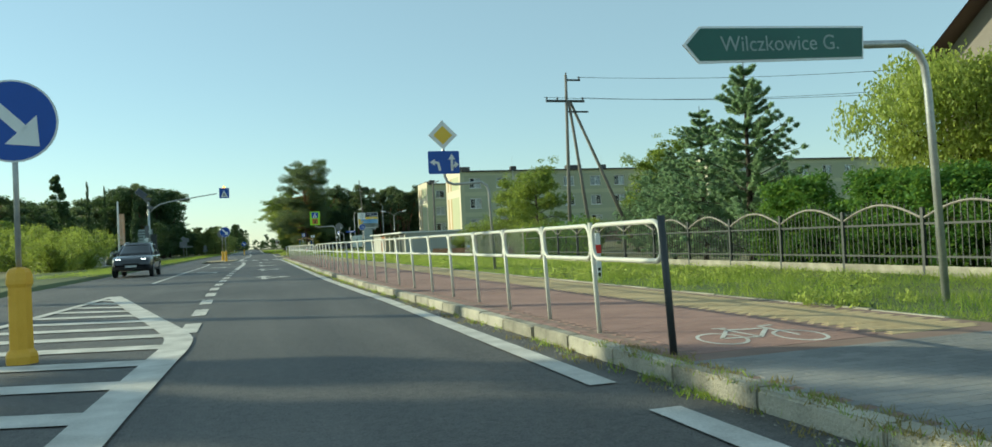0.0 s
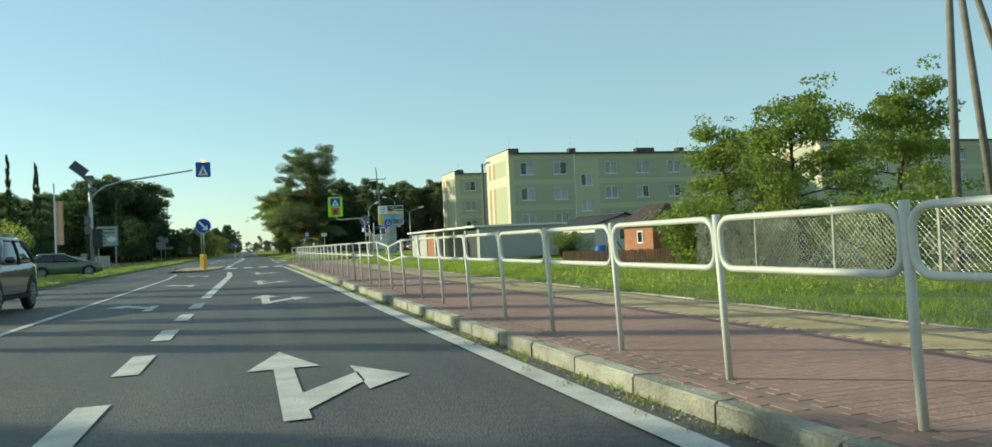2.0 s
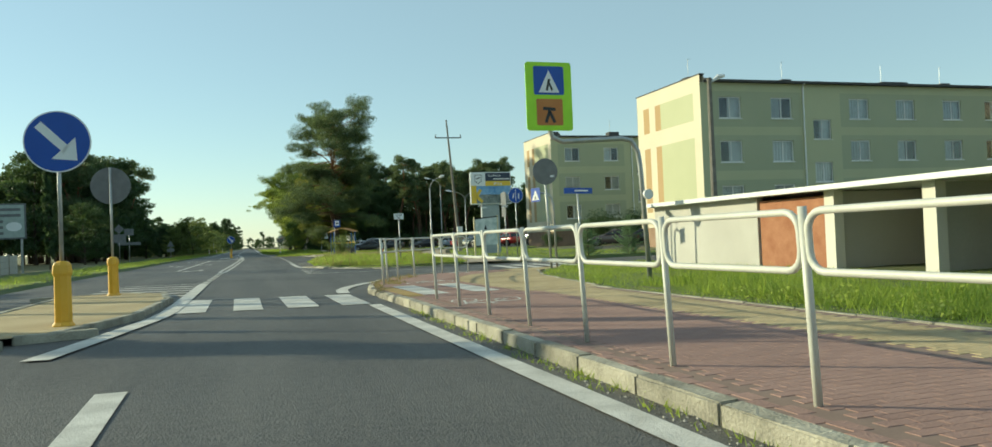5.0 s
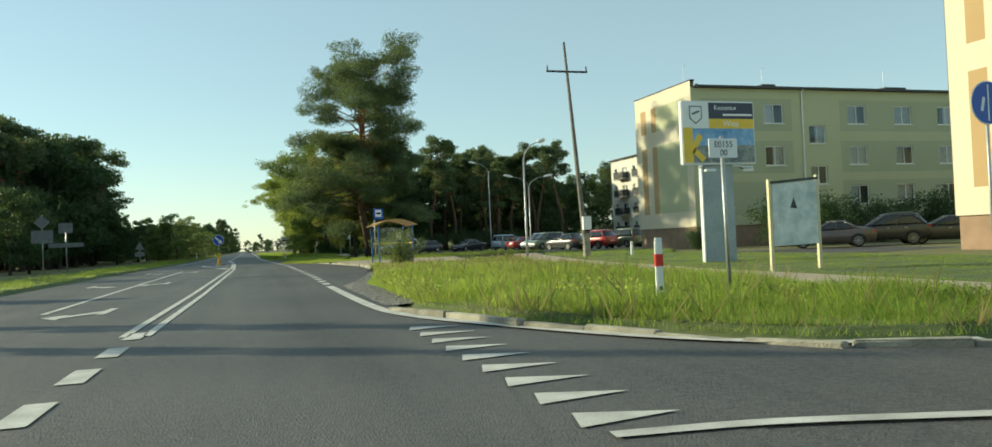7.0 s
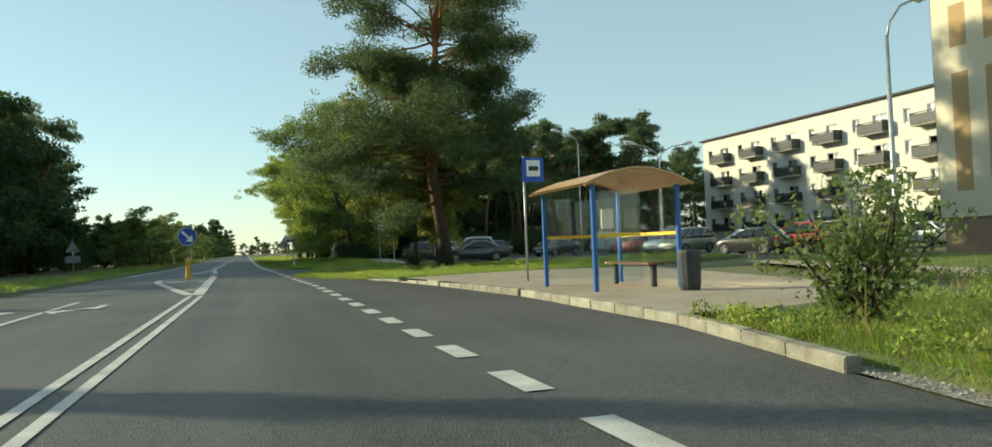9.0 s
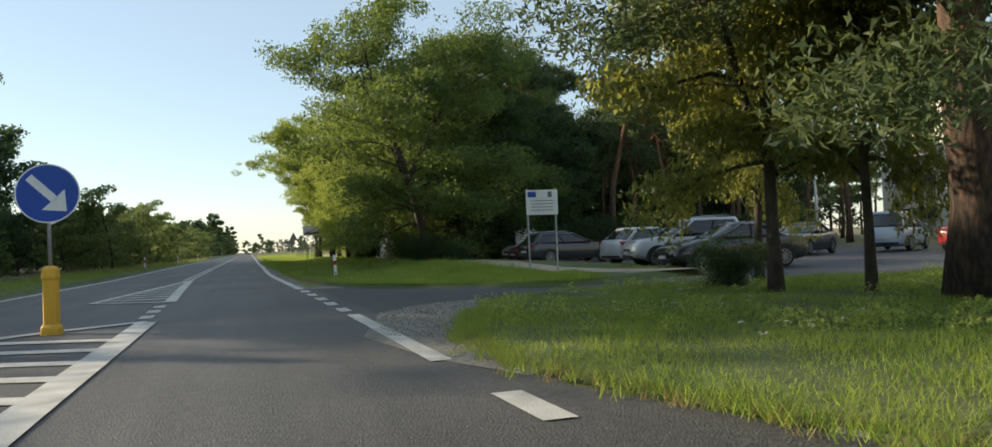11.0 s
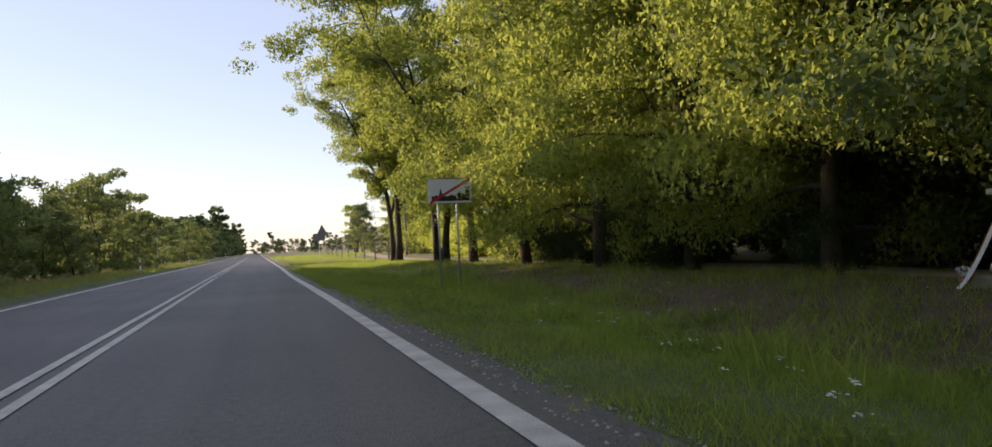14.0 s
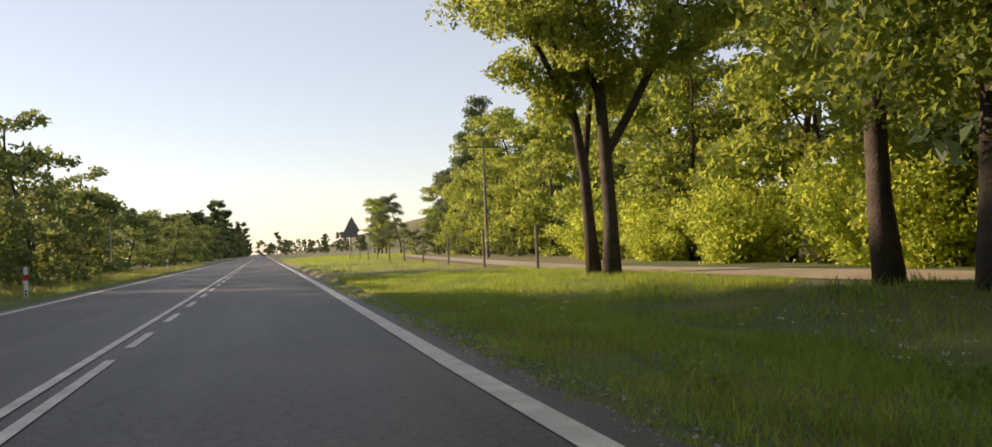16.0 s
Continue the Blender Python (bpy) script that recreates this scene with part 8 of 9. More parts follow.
lamp_post(28.0, 196.5, 9.6, (-1.7,), "street lamp before the pine wood")

s = thing("crossing_gantry", -9.45, 94.9, 0.0, 0, "steel pole with a long arm and blue crossing sign", "traffic sign")
part("pole", tube([(0, 0, -.1), (0, 0, 5.9)], [0.13, 0.09], 9), GALV, s, smooth=True)
part("arm", tube([(0.1, 0, 4.9), (0.4, 0, 5.25), (0.9, 0, 5.6), (1.8, 0, 5.85), (6.0, 0, 6.5)], [0.07, 0.07, 0.065, 0.06, 0.045], 8), GALV, s, smooth=True)
f = part("sign_case", box(6.2, 7.1, -.12, .12, 6.05, 7.0, .02), SIGN_BLUE, s)
walker(f, 6.65, 6.15, 0.75, -0.121, SIGN_BLACK)
LAMP_AMBER, n_, l_, p_ = shader("amber_beacon")
p_.inputs["Base Color"].default_value = (0.9, 0.35, 0.03, 1)
p_.inputs["Emission Color"].default_value = (1.0, 0.42, 0.05, 1)
p_.inputs["Emission Strength"].default_value = 3.0
part("beacon", tube([(6.65, 0, 7.0), (6.65, 0, 7.1), (6.65, 0, 7.2)], [0.1, 0.1, 0.04], 9), LAMP_AMBER, s)
part("camera_arm", tube([(0, 0, 5.7), (-0.5, -.1, 6.3)], 0.06, 7), GALV, s)
bm = box(-.5, .5, -.03, .03, -.3, .3, .01)
bm.transform(pose(-.55, -.25, 6.65, 0, 38, 20))
f = part("solar_panel", bm, SIGN_BACK, s)
bm = box(-.46, .46, -.036, -.031, -.26, .26)
bm.transform(pose(-.55, -.25, 6.65, 0, 38, 20))
part("cell_panel", bm, mat("solar_cells", (0.02, 0.028, 0.05), (0.03, 0.04, 0.07), 0.25, scale=8), f)
part("panel_bracket", tube([(0, 0, 5.85), (-.2, -.1, 6.15), (-.5, -.2, 6.5)], 0.035, 6), GALV, s)
part("camera", box(-.3, .25, -.32, -.08, 6.0, 6.24, .03), SIGN_BACK, s)
part("cabinet", box(.12, .62, -.2, .1, 1.7, 2.9, .02), DARK_STEEL, s)
part("cabinet_post", box(.33, .4, -.1, -.03, -.1, 1.7), GALV, s)
for z in (2.6, 3.2):
    part("control_box", box(-0.35, 0.0, -.25, -.05, z, z + .5, .02), SIGN_BACK, s)
part("floodlight", box(-0.1, 0.35, -.2, .1, 5.2, 5.5, .03), SIGN_BACK, s)

# bus stop
s = thing("bus_shelter", 6.75, 148.4, 0.13, 0, "small glass bus shelter, blue posts and an orange arched roof", "bus shelter")
BLUE_POST = mat("blue_powder_coat", (0.02, 0.10, 0.34), (0.03, 0.13, 0.40), 0.4)
ORANGE_ROOF = mat("orange_polycarbonate", (0.42, 0.24, 0.09), (0.55, 0.34, 0.14), 0.35)
for x, y in ((0, 0), (1.85, 0), (0, 2.6), (1.85, 2.6)):
    part("post", box(x - .04, x + .04, y - .04, y + .04, -.1, 2.05), BLUE_POST, s)
bm = bmesh.new()
arch = [(-0.25 + 2.35 * k / 10, 2.05 + 0.32 * math.sin(math.pi * k / 10)) for k in range(11)]
rows_ = [[bm.verts.new((x, y, z + dz)) for x, z in arch] for y, dz in ((-.2, 0), (2.8, 0), (2.8, .04), (-.2, .04))]
for a, b in zip(rows_, rows_[1:] + rows_[:1]):
    for k in range(10):
        bm.faces.new((a[k], a[k + 1], b[k + 1], b[k]))
part("roof", bm, ORANGE_ROOF, s)
for y in (-.2, 2.78):
    bm = bmesh.new()
    add_tube(bm, [(x, y, z) for x, z in arch], 0.03, 6)
    part("roof_rib", bm, ORANGE_ROOF, s)
for a in ((1.845, 1.855, 0.06, 2.54, 0.15, 1.95), (0.06, 1.79, 2.595, 2.605, 0.15, 1.95), (0.06, 1.0, -.005, .005, 0.15, 1.95)):
    g_ = part("pane", box(*a), PANE, s)
    g_.visible_shadow = False
    bx = (a[0] - .004, a[1] + .004, a[2], a[3], 1.05, 1.12) if a[1] - a[0] < .05 else (a[0], a[1], a[2] - .004, a[3] + .004, 1.05, 1.12)
    part("yellow_stripe", box(*bx), SIGN_YELLOW, s)
part("bench", box(1.3, 1.7, 0.3, 2.3, 0.45, 0.5, .01), FENCE_BROWN, s)
part("bench_leg", box(1.45, 1.55, 0.4, 0.5, -.02, 0.45), DARK_STEEL, s)
part("bench_leg", box(1.45, 1.55, 2.1, 2.2, -.02, 0.45), DARK_STEEL, s)
part("timetable", box(1.4, 1.7, 2.56, 2.59, 1.25, 1.7), SIGN_WHITE, s)
s = thing("litter_bin", 8.2, 147.4, 0.13, 0, "dark metal litter bin beside the shelter", "bin")
part("body", tube([(0, 0, 0), (0, 0, .1), (0, 0, .7), (0, 0, .75)], [.18, .2, .22, .2], 12), DARK_STEEL, s)
s = thing("bus_stop_sign", 7.4, 154.0, 0.13, 0, "blue bus stop sign on a pole", "traffic sign")
gooseneck(s, [(0, 0, -.1), (0, 0, 3.3)], 0.03)
part("sign_face", plate(rounded(-0.05, 0.55, 2.6, 3.25, 0.03), -.05, -.035), SIGN_BLUE, s)
f = part("white_panel", plate(rounded(0.06, 0.44, 2.75, 3.18, 0.02), -.056, -.051), SIGN_WHITE, s)
part("bus_symbol", plate(rounded(0.12, 0.40, 2.9, 3.02, 0.03), -.062, -.057), SIGN_BLACK, f)
s = thing("white_stub_post", 18.6, 142.0, 0.05, 0, "short white marker post in the lawn", "post")
part("body", box(-.06, .06, -.05, .05, -.05, 0.75, .01), SIGN_WHITE, s)


# ---------------------------------------------------------------- vehicles
def paint(name, c):
    return mat(name, c, tuple(min(1, v * 1.15 + .005) for v in c), 0.3, scale=1.0, fine=200, coat=1.0)


PAINTS = {"black": paint("black_car_paint", (0.012, 0.014, 0.018)), "silver": paint("silver_car_paint", (0.38, 0.40, 0.42)), "white": paint("white_car_paint", (0.66, 0.68, 0.68)),
          "red": paint("red_car_paint", (0.34, 0.015, 0.015)), "wine": paint("wine_car_paint", (0.10, 0.012, 0.025)), "grey": paint("dark_grey_car_paint", (0.02, 0.026, 0.034)),
          "olive": paint("olive_car_paint", (0.12, 0.14, 0.085)), "lightblue": paint("pale_blue_car_paint", (0.30, 0.37, 0.43)), "green": paint("green_car_paint", (0.09, 0.11, 0.05)), "brown": paint("brown_car_paint", (0.07, 0.05, 0.045))}

# length, half width, height, and over the share of the length from tail to nose: upper edge of the body; roof from tail foot to screen foot
SHAPES = {
    "sedan": (4.55, 0.88, 1.45, [(0, .84), (.03, .95), (.10, 1.0), (.22, 1.0), (.5, .95), (.70, .95), (.80, .92), (.93, .80), (.985, .70), (1, .60)], (.13, .32, .52, .74)),
    "wagon": (4.65, 0.88, 1.47, [(0, .88), (.02, 1.0), (.10, 1.0), (.5, .95), (.70, .95), (.80, .92), (.93, .80), (.985, .70), (1, .60)], (.015, .10, .52, .74)),
    "hatch": (4.15, 0.87, 1.49, [(0, .90), (.02, 1.0), (.10, 1.02), (.5, .97), (.70, .98), (.82, .95), (.93, .84), (.985, .72), (1, .62)], (.02, .17, .52, .77)),
    "suv": (4.45, 0.92, 1.70, [(0, .98), (.02, 1.1), (.10, 1.12), (.5, 1.08), (.70, 1.08), (.82, 1.05), (.94, .96), (.985, .84), (1, .72)], (.02, .12, .52, .74)),
    "van": (4.3, 0.89, 1.78, [(0, 1.0), (.02, 1.08), (.5, 1.05), (.72, 1.05), (.84, 1.0), (.94, .88), (.985, .76), (1, .66)], (.01, .06, .58, .84)),
}


def loft(rings, close=True):
    bm = bmesh.new()
    vs = [[bm.verts.new(p) for p in r] for r in rings]
    n = len(vs[0])
    for p, q in zip(vs, vs[1:]):
        for k in range(n if close else n - 1):
            bm.faces.new((p[k], p[(k + 1) % n], q[(k + 1) % n], q[k]))
    if close:
        bm.faces.new(vs[0][::-1])
        bm.faces.new(vs[-1])
    bmesh.ops.recalc_face_normals(bm, faces=bm.faces)
    return bm


def car(kind, colour, x, y, heading, label, lights=False, name="car"):
    """A car that points along +y before it is turned: curved lofted body, cabin, windows, wheels in arches, lamps, bumpers, mirrors."""
    L, W, H, up, cab = SHAPES[kind]
    pm = PAINTS[colour]
    c = thing(name, x, y, 0.0, heading, label, "car", "parked cars" if not lights else "")
    lift = 0.1 if kind == "suv" else 0.0
    uf, uz = [k[0] for k in up], [k[1] for k in up]
    rings = []
    for f in (0, .008, .02, .045, .09, .15, .22, .3, .4, .5, .6, .7, .78, .85, .9, .94, .965, .985, .995, 1):
        q = (f - .5) * L
        end = abs(2 * f - 1)
        hw = W * (1 - .13 * max(0, (end - .72) / .28) ** 2 - .07 * max(0, (end - .95) / .05) ** 2)
        zt = float(np.interp(f, uf, uz))
        zb = .20 + lift + .10 * max(0, (end - .8) / .2) + .06 * max(0, (end - .96) / .04)
        mid = zb + (zt - zb) * .52
        sec = [(hw * .80, zb), (hw * .95, zb + .05), (hw * .99, zb + .16), (hw, mid), (hw * .985, zt - .17), (hw * .955, zt - .07), (hw * .90, zt - .015), (hw * .6, zt + .02)]
        rings.append([(p, q, z) for p, z in sec] + [(-p, q, z) for p, z in sec[::-1]])
    part("body", loft(rings), pm, c, smooth=True)
    r0, r1, r2, r3 = [(f - .5) * L for f in cab]
    zs = float(np.interp(.5, uf, uz)) - .02
    wl_, wr_ = W * .93, W * .70

    def at_height(t, grow):
        """The outline of the cabin at a share t of its height."""
        z = zs + (H - .05 - zs) * t
        b_, f_ = r0 + (r1 - r0) * t ** .85, r3 + (r2 - r3) * t ** .9
        w = wl_ + (wr_ - wl_) * t ** 1.25 + grow
        pts = [(-w * .78, b_ - grow), (-w * .95, b_ + .18), (-w, b_ + .5), (-w, (b_ + f_) / 2), (-w, f_ - .6), (-w * .95, f_ - .22), (-w * .72, f_ + grow)]
        return [(px, py, z) for px, py in pts] + [(-px, py, z) for px, py in pts[::-1]]
    part("glass", loft([at_height(t, 0) for t in (0, .25, .5, .75, .97)]), CAR_GLASS, c, smooth=True)
    top = [at_height(.88, .012), at_height(.95, .006), [(p * .93, q * .985 + (r1 + r2) / 2 * .015, H - .015) for p, q, z in at_height(1.0, 0)], [(p * .6, q * .8 + (r1 + r2) / 2 * .2, H) for p, q, z in at_height(1.0, 0)]]
    part("roof", loft(top), pm, c, smooth=True)
    n = len(at_height(0, 0))
    for k in (0, 1, 5, 6):
        for kk in (k, n - 1 - k):
            if k in (0, 6):
                continue
            pts = [Vector(at_height(t, .004)[kk]) for t in (0, .3, .6, .9)]
            part("pillar", tube(pts, .04 if k == 5 else .06, 6), pm, c, smooth=True)
    for s_ in (-1, 1):
        kk = 3 if s_ < 0 else n - 4
        pts = [Vector(at_height(t, .004)[kk]) for t in (0, .5, .9)]
        part("door_pillar", tube(pts, .035, 5), BLACK_RUBBER, c)
        part("mirror", box(min(s_ * W * .95, s_ * (W + .15)), max(s_ * W * .95, s_ * (W + .15)), r3 - .52, r3 - .42, zs + .03, zs + .16, .03), pm, c, smooth=True)
        part("sill_trim", box(min(s_ * W * .9, s_ * W * 1.005), max(s_ * W * .9, s_ * W * 1.005), -L * .20, L * .20, .2 + lift, .28 + lift, .01), BLACK_RUBBER, c)
        zn = float(np.interp(.95, uf, uz))
        part("headlight", loft([[(s_ * W * .48, L * .485, zn - .13), (s_ * W * .50, L * .478, zn - .03), (s_ * W * .70, L * .470, zn - .02), (s_ * W * .68, L * .478, zn - .15)],
                                [(s_ * W * .74, L * .44, zn - .12), (s_ * W * .76, L * .425, zn - .01), (s_ * W * .93, L * .40, zn - .01), (s_ * W * .945, L * .415, zn - .11)]]), HEADLAMP, c)
        zn = uz[1]
        part("tail_light", box(min(s_ * W * .62, s_ * W * .905), max(s_ * W * .62, s_ * W * .905), -L * .497, -L * .46, zn - .22, zn - .05, .02), TAIL_LAMP, c)
        for hq in ((-.02, -.22) if kind != "van" else (-.02,)):
            part("door_handle", box(min(s_ * W * .97, s_ * W * 1.012), max(s_ * W * .97, s_ * W * 1.012), L * hq - .1, L * hq + .06, zs - .15, zs - .12, .005), RIM if colour == "black" else pm, c)
        for q in (-L * .295, L * .31):
            r = 0.325 if kind != "suv" else 0.36
            arch = [(q + (r + .07) * math.cos(a), r + (r + .07) * math.sin(a)) for a in np.linspace(-.25, math.pi + .25, 15)]
            bm = loft([[(s_ * W * .80, p, z) for p, z in arch], [(s_ * W * 1.004, p, z) for p, z in arch]])
            part("wheel_arch", bm, BLACK_RUBBER, c)
            wx = s_ * W * .80
            wheel = part("wheel", tube([(wx, q, r), (wx + s_ * .03, q, r), (wx + s_ * .16, q, r), (wx + s_ * .185, q, r)], [r * .92, r, r, r * .93], 24), BLACK_RUBBER, c, smooth=False)
            bm = bmesh.new()
            o = wx + s_ * .187
            add_tube(bm, [(o, q, r), (o + s_ * .006, q, r)], [r * .16, r * .14], 10)
            for k in range(10):
                a = k * math.pi / 5
                add_tube(bm, [(o + s_ * .004, q + r * .12 * math.cos(a), r + r * .12 * math.sin(a)), (o + s_ * .004, q + r * .64 * math.cos(a), r + r * .64 * math.sin(a))], [.022, .028], 4)
            for k in range(24):
                a, a2 = k * math.pi / 12, (k + 1) * math.pi / 12
                add_tube(bm, [(o + s_ * .002, q + r * .67 * math.cos(a), r + r * .67 * math.sin(a)), (o + s_ * .002, q + r * .67 * math.cos(a2), r + r * .67 * math.sin(a2))], .014, 4, caps=False)
            part("rim", bm, RIM, wheel)
    part("grille", box(-W * .42, W * .42, L * .488, L * .503, .48 + lift, .60 + lift, .015), BLACK_RUBBER, c)
    part("air_intake", box(-W * .6, W * .6, L * .488, L * .502, .27 + lift, .37 + lift, .015), BLACK_RUBBER, c)
    part("bumper_trim", box(-W * .7, W * .7, -L * .503, -L * .488, .30 + lift, .42 + lift, .015), BLACK_RUBBER, c)
    part("plate", box(-.26, .26, L * .504, L * .508, .39 + lift, .49 + lift), NUMBER_PLATE, c)
    part("plate", box(-.26, .26, -L * .508, -L * .501, .56 + lift, .66 + lift), NUMBER_PLATE, c)
    if kind in ("suv", "wagon"):
        for s_ in (-1, 1):
            part("roof_rail", tube([(s_ * wr_ * .86, r1 + .25, H - .01), (s_ * wr_ * .88, r1 + .35, H + .045), (s_ * wr_ * .88, r2 - .45, H + .045), (s_ * wr_ * .86, r2 - .35, H - .01)], .018, 6), RIM, c)
    if lights:
        for o in c.children:
            if o.name.startswith("headlight"):
                o.data.materials.clear()
                o.data.materials.append(LAMP_ON)
    return c


LAMP_ON, n_, l_, p_ = shader("lit_headlamp")
p_.inputs["Base Color"].default_value = (0.9, 0.9, 0.9, 1)
p_.inputs["Emission Color"].default_value = (1, 1, 1, 1)
p_.inputs["Emission Strength"].default_value = 4.0
car("suv", "black", -5.9, 60.5, 180, "black compact car with its headlamps lit in the opposite lane", True)
car("hatch", "green", -11.0, 94.6, -75, "small olive green hatchback at the side of the road")
# car park by the wood
car("wagon", "grey", 15.1, 198.5, -86, "dark grey estate car in the car park")
car("sedan", "wine", 15.8, 202.4, 95, "dark wine-red saloon among parked cars")
car("hatch", "lightblue", 16.2, 205.2, 95, "pale blue hatchback among parked cars")
car("hatch", "silver", 16.0, 191.9, -80, "silver-white compact car in the car park")
car("suv", "silver", 15.4, 188.3, 80, "silver off-road car in the car park")
car("sedan", "black", 14.9, 184.9, 84, "shiny black saloon in the car park")
car("sedan", "black", 24.2, 193.0, 120, "black saloon in the far row")
car("van", "lightblue", 28.8, 192.2, -60, "pale blue panel van in the far row")
car("sedan", "red", 29.6, 188.6, -70, "red saloon in the far row")
car("van", "lightblue", 30.0, 185.4, 115, "pale blue people carrier in the far row")
car("van", "olive", 29.6, 182.2, 110, "olive green people carrier in the far row")
car("hatch", "white", 33.0, 180.4, 110, "white hatchback in the far row")
car("hatch", "grey", 20.5, 199.5, 110, "dark grey hatchback at the back of the car park")
# before the flats
car("sedan", "brown", 30.3, 141.4, 55, "brown saloon parked before the flats")
car("suv", "black", 33.0, 140.4, 55, "black off-road car parked before the flats")
car("hatch", "black", 36.0, 139.2, 55, "black hatchback parked before the flats")
# at the wood's edge
for k, (kd, cl) in enumerate((("hatch", "black"), ("suv", "red"), ("van", "olive"), ("hatch", "lightblue"), ("hatch", "white"))):
    car(kd, cl, 27.5 + 2.9 * k, 172.0, 20, f"{cl if cl != 'lightblue' else 'pale blue'} car parked at the wood's edge")

# ---------------------------------------------------------------- across the road
def panel_fence(x0, y0, x1, y1, n, h, m_, label):
    for k in range(n):
        ax, ay = x0 + (x1 - x0) * k / n, y0 + (y1 - y0) * k / n
        ln = math.hypot(x1 - x0, y1 - y0) / n
        f = thing("wall_panel", ax, ay, 0.0, math.degrees(math.atan2(y1 - y0, x1 - x0)), label, "fence", "concrete fence")
        part("post", box(-.06, .06, -.07, .07, -.1, h + .08, .01), CONCRETE, f)
        for r in range(3):
            part("slab", box(.062, ln - .062, -.03, .03, h * r / 3 + .01, h * (r + 1) / 3, .008), m_, f)


panel_fence(-15.0, 98, -15.5, 140, 20, 1.25, GREY_WALL, "grey concrete panel fence across the road")
def stone_pallet(x, y, turn, rows_, wide, material, label):
    """A pallet with layers of stone blocks on it."""
    s_ = thing("stone_pallet", x, y, 0.0, turn, label, "pallet of stone", "stone yard")
    for v in (-.5, 0, .5):
        part("bearer", box(-wide / 2, wide / 2, v - .05, v + .05, -.02, .1), TIMBER_GREY, s_)
    part("deck", box(-wide / 2, wide / 2, -.58, .58, .1, .125), TIMBER_GREY, s_)
    for r in range(rows_):
        for c in range(3):
            w_ = wide / 3
            part("block", box(-wide / 2 + w_ * c + .012, -wide / 2 + w_ * (c + 1) - .012, -.55 + ry_.uniform(0, .06), .55 - ry_.uniform(0, .06), .127 + .3 * r, .127 + .3 * r + ry_.uniform(.26, .295), .012), material, s_)


ry_ = random.Random(77)
TIMBER_GREY = mat("weathered_timber", (0.16, 0.13, 0.10), (0.30, 0.26, 0.20), 0.9, scale=5, fine=40)
STONE_PALE = mat("pale_sawn_stone", (0.38, 0.38, 0.36), (0.62, 0.61, 0.58), 0.85, scale=2.5, fine=30, random_object=0.4)
STONE_GREY = mat("grey_sawn_stone", (0.22, 0.23, 0.24), (0.42, 0.43, 0.43), 0.85, scale=2.5, fine=30, random_object=0.4)
for k in range(16):
    stone_pallet(-16.6 - (k % 2) * 2.1 + ry_.uniform(-.3, .3), 96.0 + 2.7 * k, ry_.uniform(-14, 14), 3 + (k * 7) % 3, ry_.uniform(1.1, 1.7), (STONE_PALE, STONE_GREY)[(k * 5) % 3 == 1], "pallet of pale stone blocks behind the fence" if (k * 5) % 3 != 1 else "pallet of grey stone blocks behind the fence")
for k in range(3):
    s = thing("flagpole", -13.4 - .2 * k, 104 + 1.0 * k, 0.0, 0, "white flagpole with a furled pale orange banner", "flag", "flagpoles")
    part("pole", tube([(0, 0, -.1), (0, 0, 6.6)], [0.06, 0.04], 8), SIGN_WHITE, s)
    if k != 1:
        bm = bmesh.new()
        cols = [[bm.verts.new((0.06 + .5 * i / 5, 0.05 * math.sin(i * 1.9), z)) for i in range(6)] for z in (2.2, 3.6, 5.3)]
        for a, b in zip(cols, cols[1:]):
            for i in range(5):
                bm.faces.new((a[i], a[i + 1], b[i + 1], b[i]))
        part("banner", bm, mat("banner_cloth", (0.7, 0.36, 0.2), (0.8, 0.6, 0.45), 0.8, scale=1.2), s)
s = thing("advert_board", -15.6, 136.4, 0.0, 0, "pale advertising board on posts with unreadable lines", "billboard")
part("panel", plate([(-1.2, 2.3), (1.6, 2.3), (1.6, 4.6), (-1.2, 4.6)], -.05, 0), SIGN_BACK, s)
f = part("print", plate([(-1.1, 2.4), (1.5, 2.4), (1.5, 4.5), (-1.1, 4.5)], -.057, -.051), mat("pale_print", (0.3, 0.36, 0.34), (0.42, 0.48, 0.45), 0.5), s)
for k in range(5):
    part("text_bar", plate([(-1.0, 2.6 + .38 * k), (0.3 if k < 3 else 1.3, 2.6 + .38 * k), (0.3 if k < 3 else 1.3, 2.78 + .38 * k), (-1.0, 2.78 + .38 * k)], -.063, -.058), SIGN_BACK, f)
part("oval", plate([(0.9 + .45 * math.cos(a), 3.1 + .3 * math.sin(a)) for a in np.linspace(0, 6.1, 20)], -.063, -.058), SIGN_WHITE, f)
for x in (-0.9, 1.3):
    part("post", box(x - .06, x + .06, .002, .1, -.1, 4.4), GALV, s)


def back_sign(x, y, parts_, label):
    s = thing("sign_post", x, y, 0.0, 0, label, "traffic sign")
    gooseneck(s, [(0, 0, -.1), (0, 0, parts_[-1][2])], 0.035)
    for nm, z0, z1, w, kind in parts_:
        zc = (z0 + z1) / 2
        o = [(-w / 2, z0), (w / 2, z0), (w / 2, z1), (-w / 2, z1)] if kind == "rect" else [(-w / 2, zc), (0, z0), (w / 2, zc), (0, z1)] if kind == "diamond" else [(-w / 2, z0), (w / 2, z0), (0, z1)]
        part(nm, plate(o, -.05, -.035), SIGN_BACK, s)


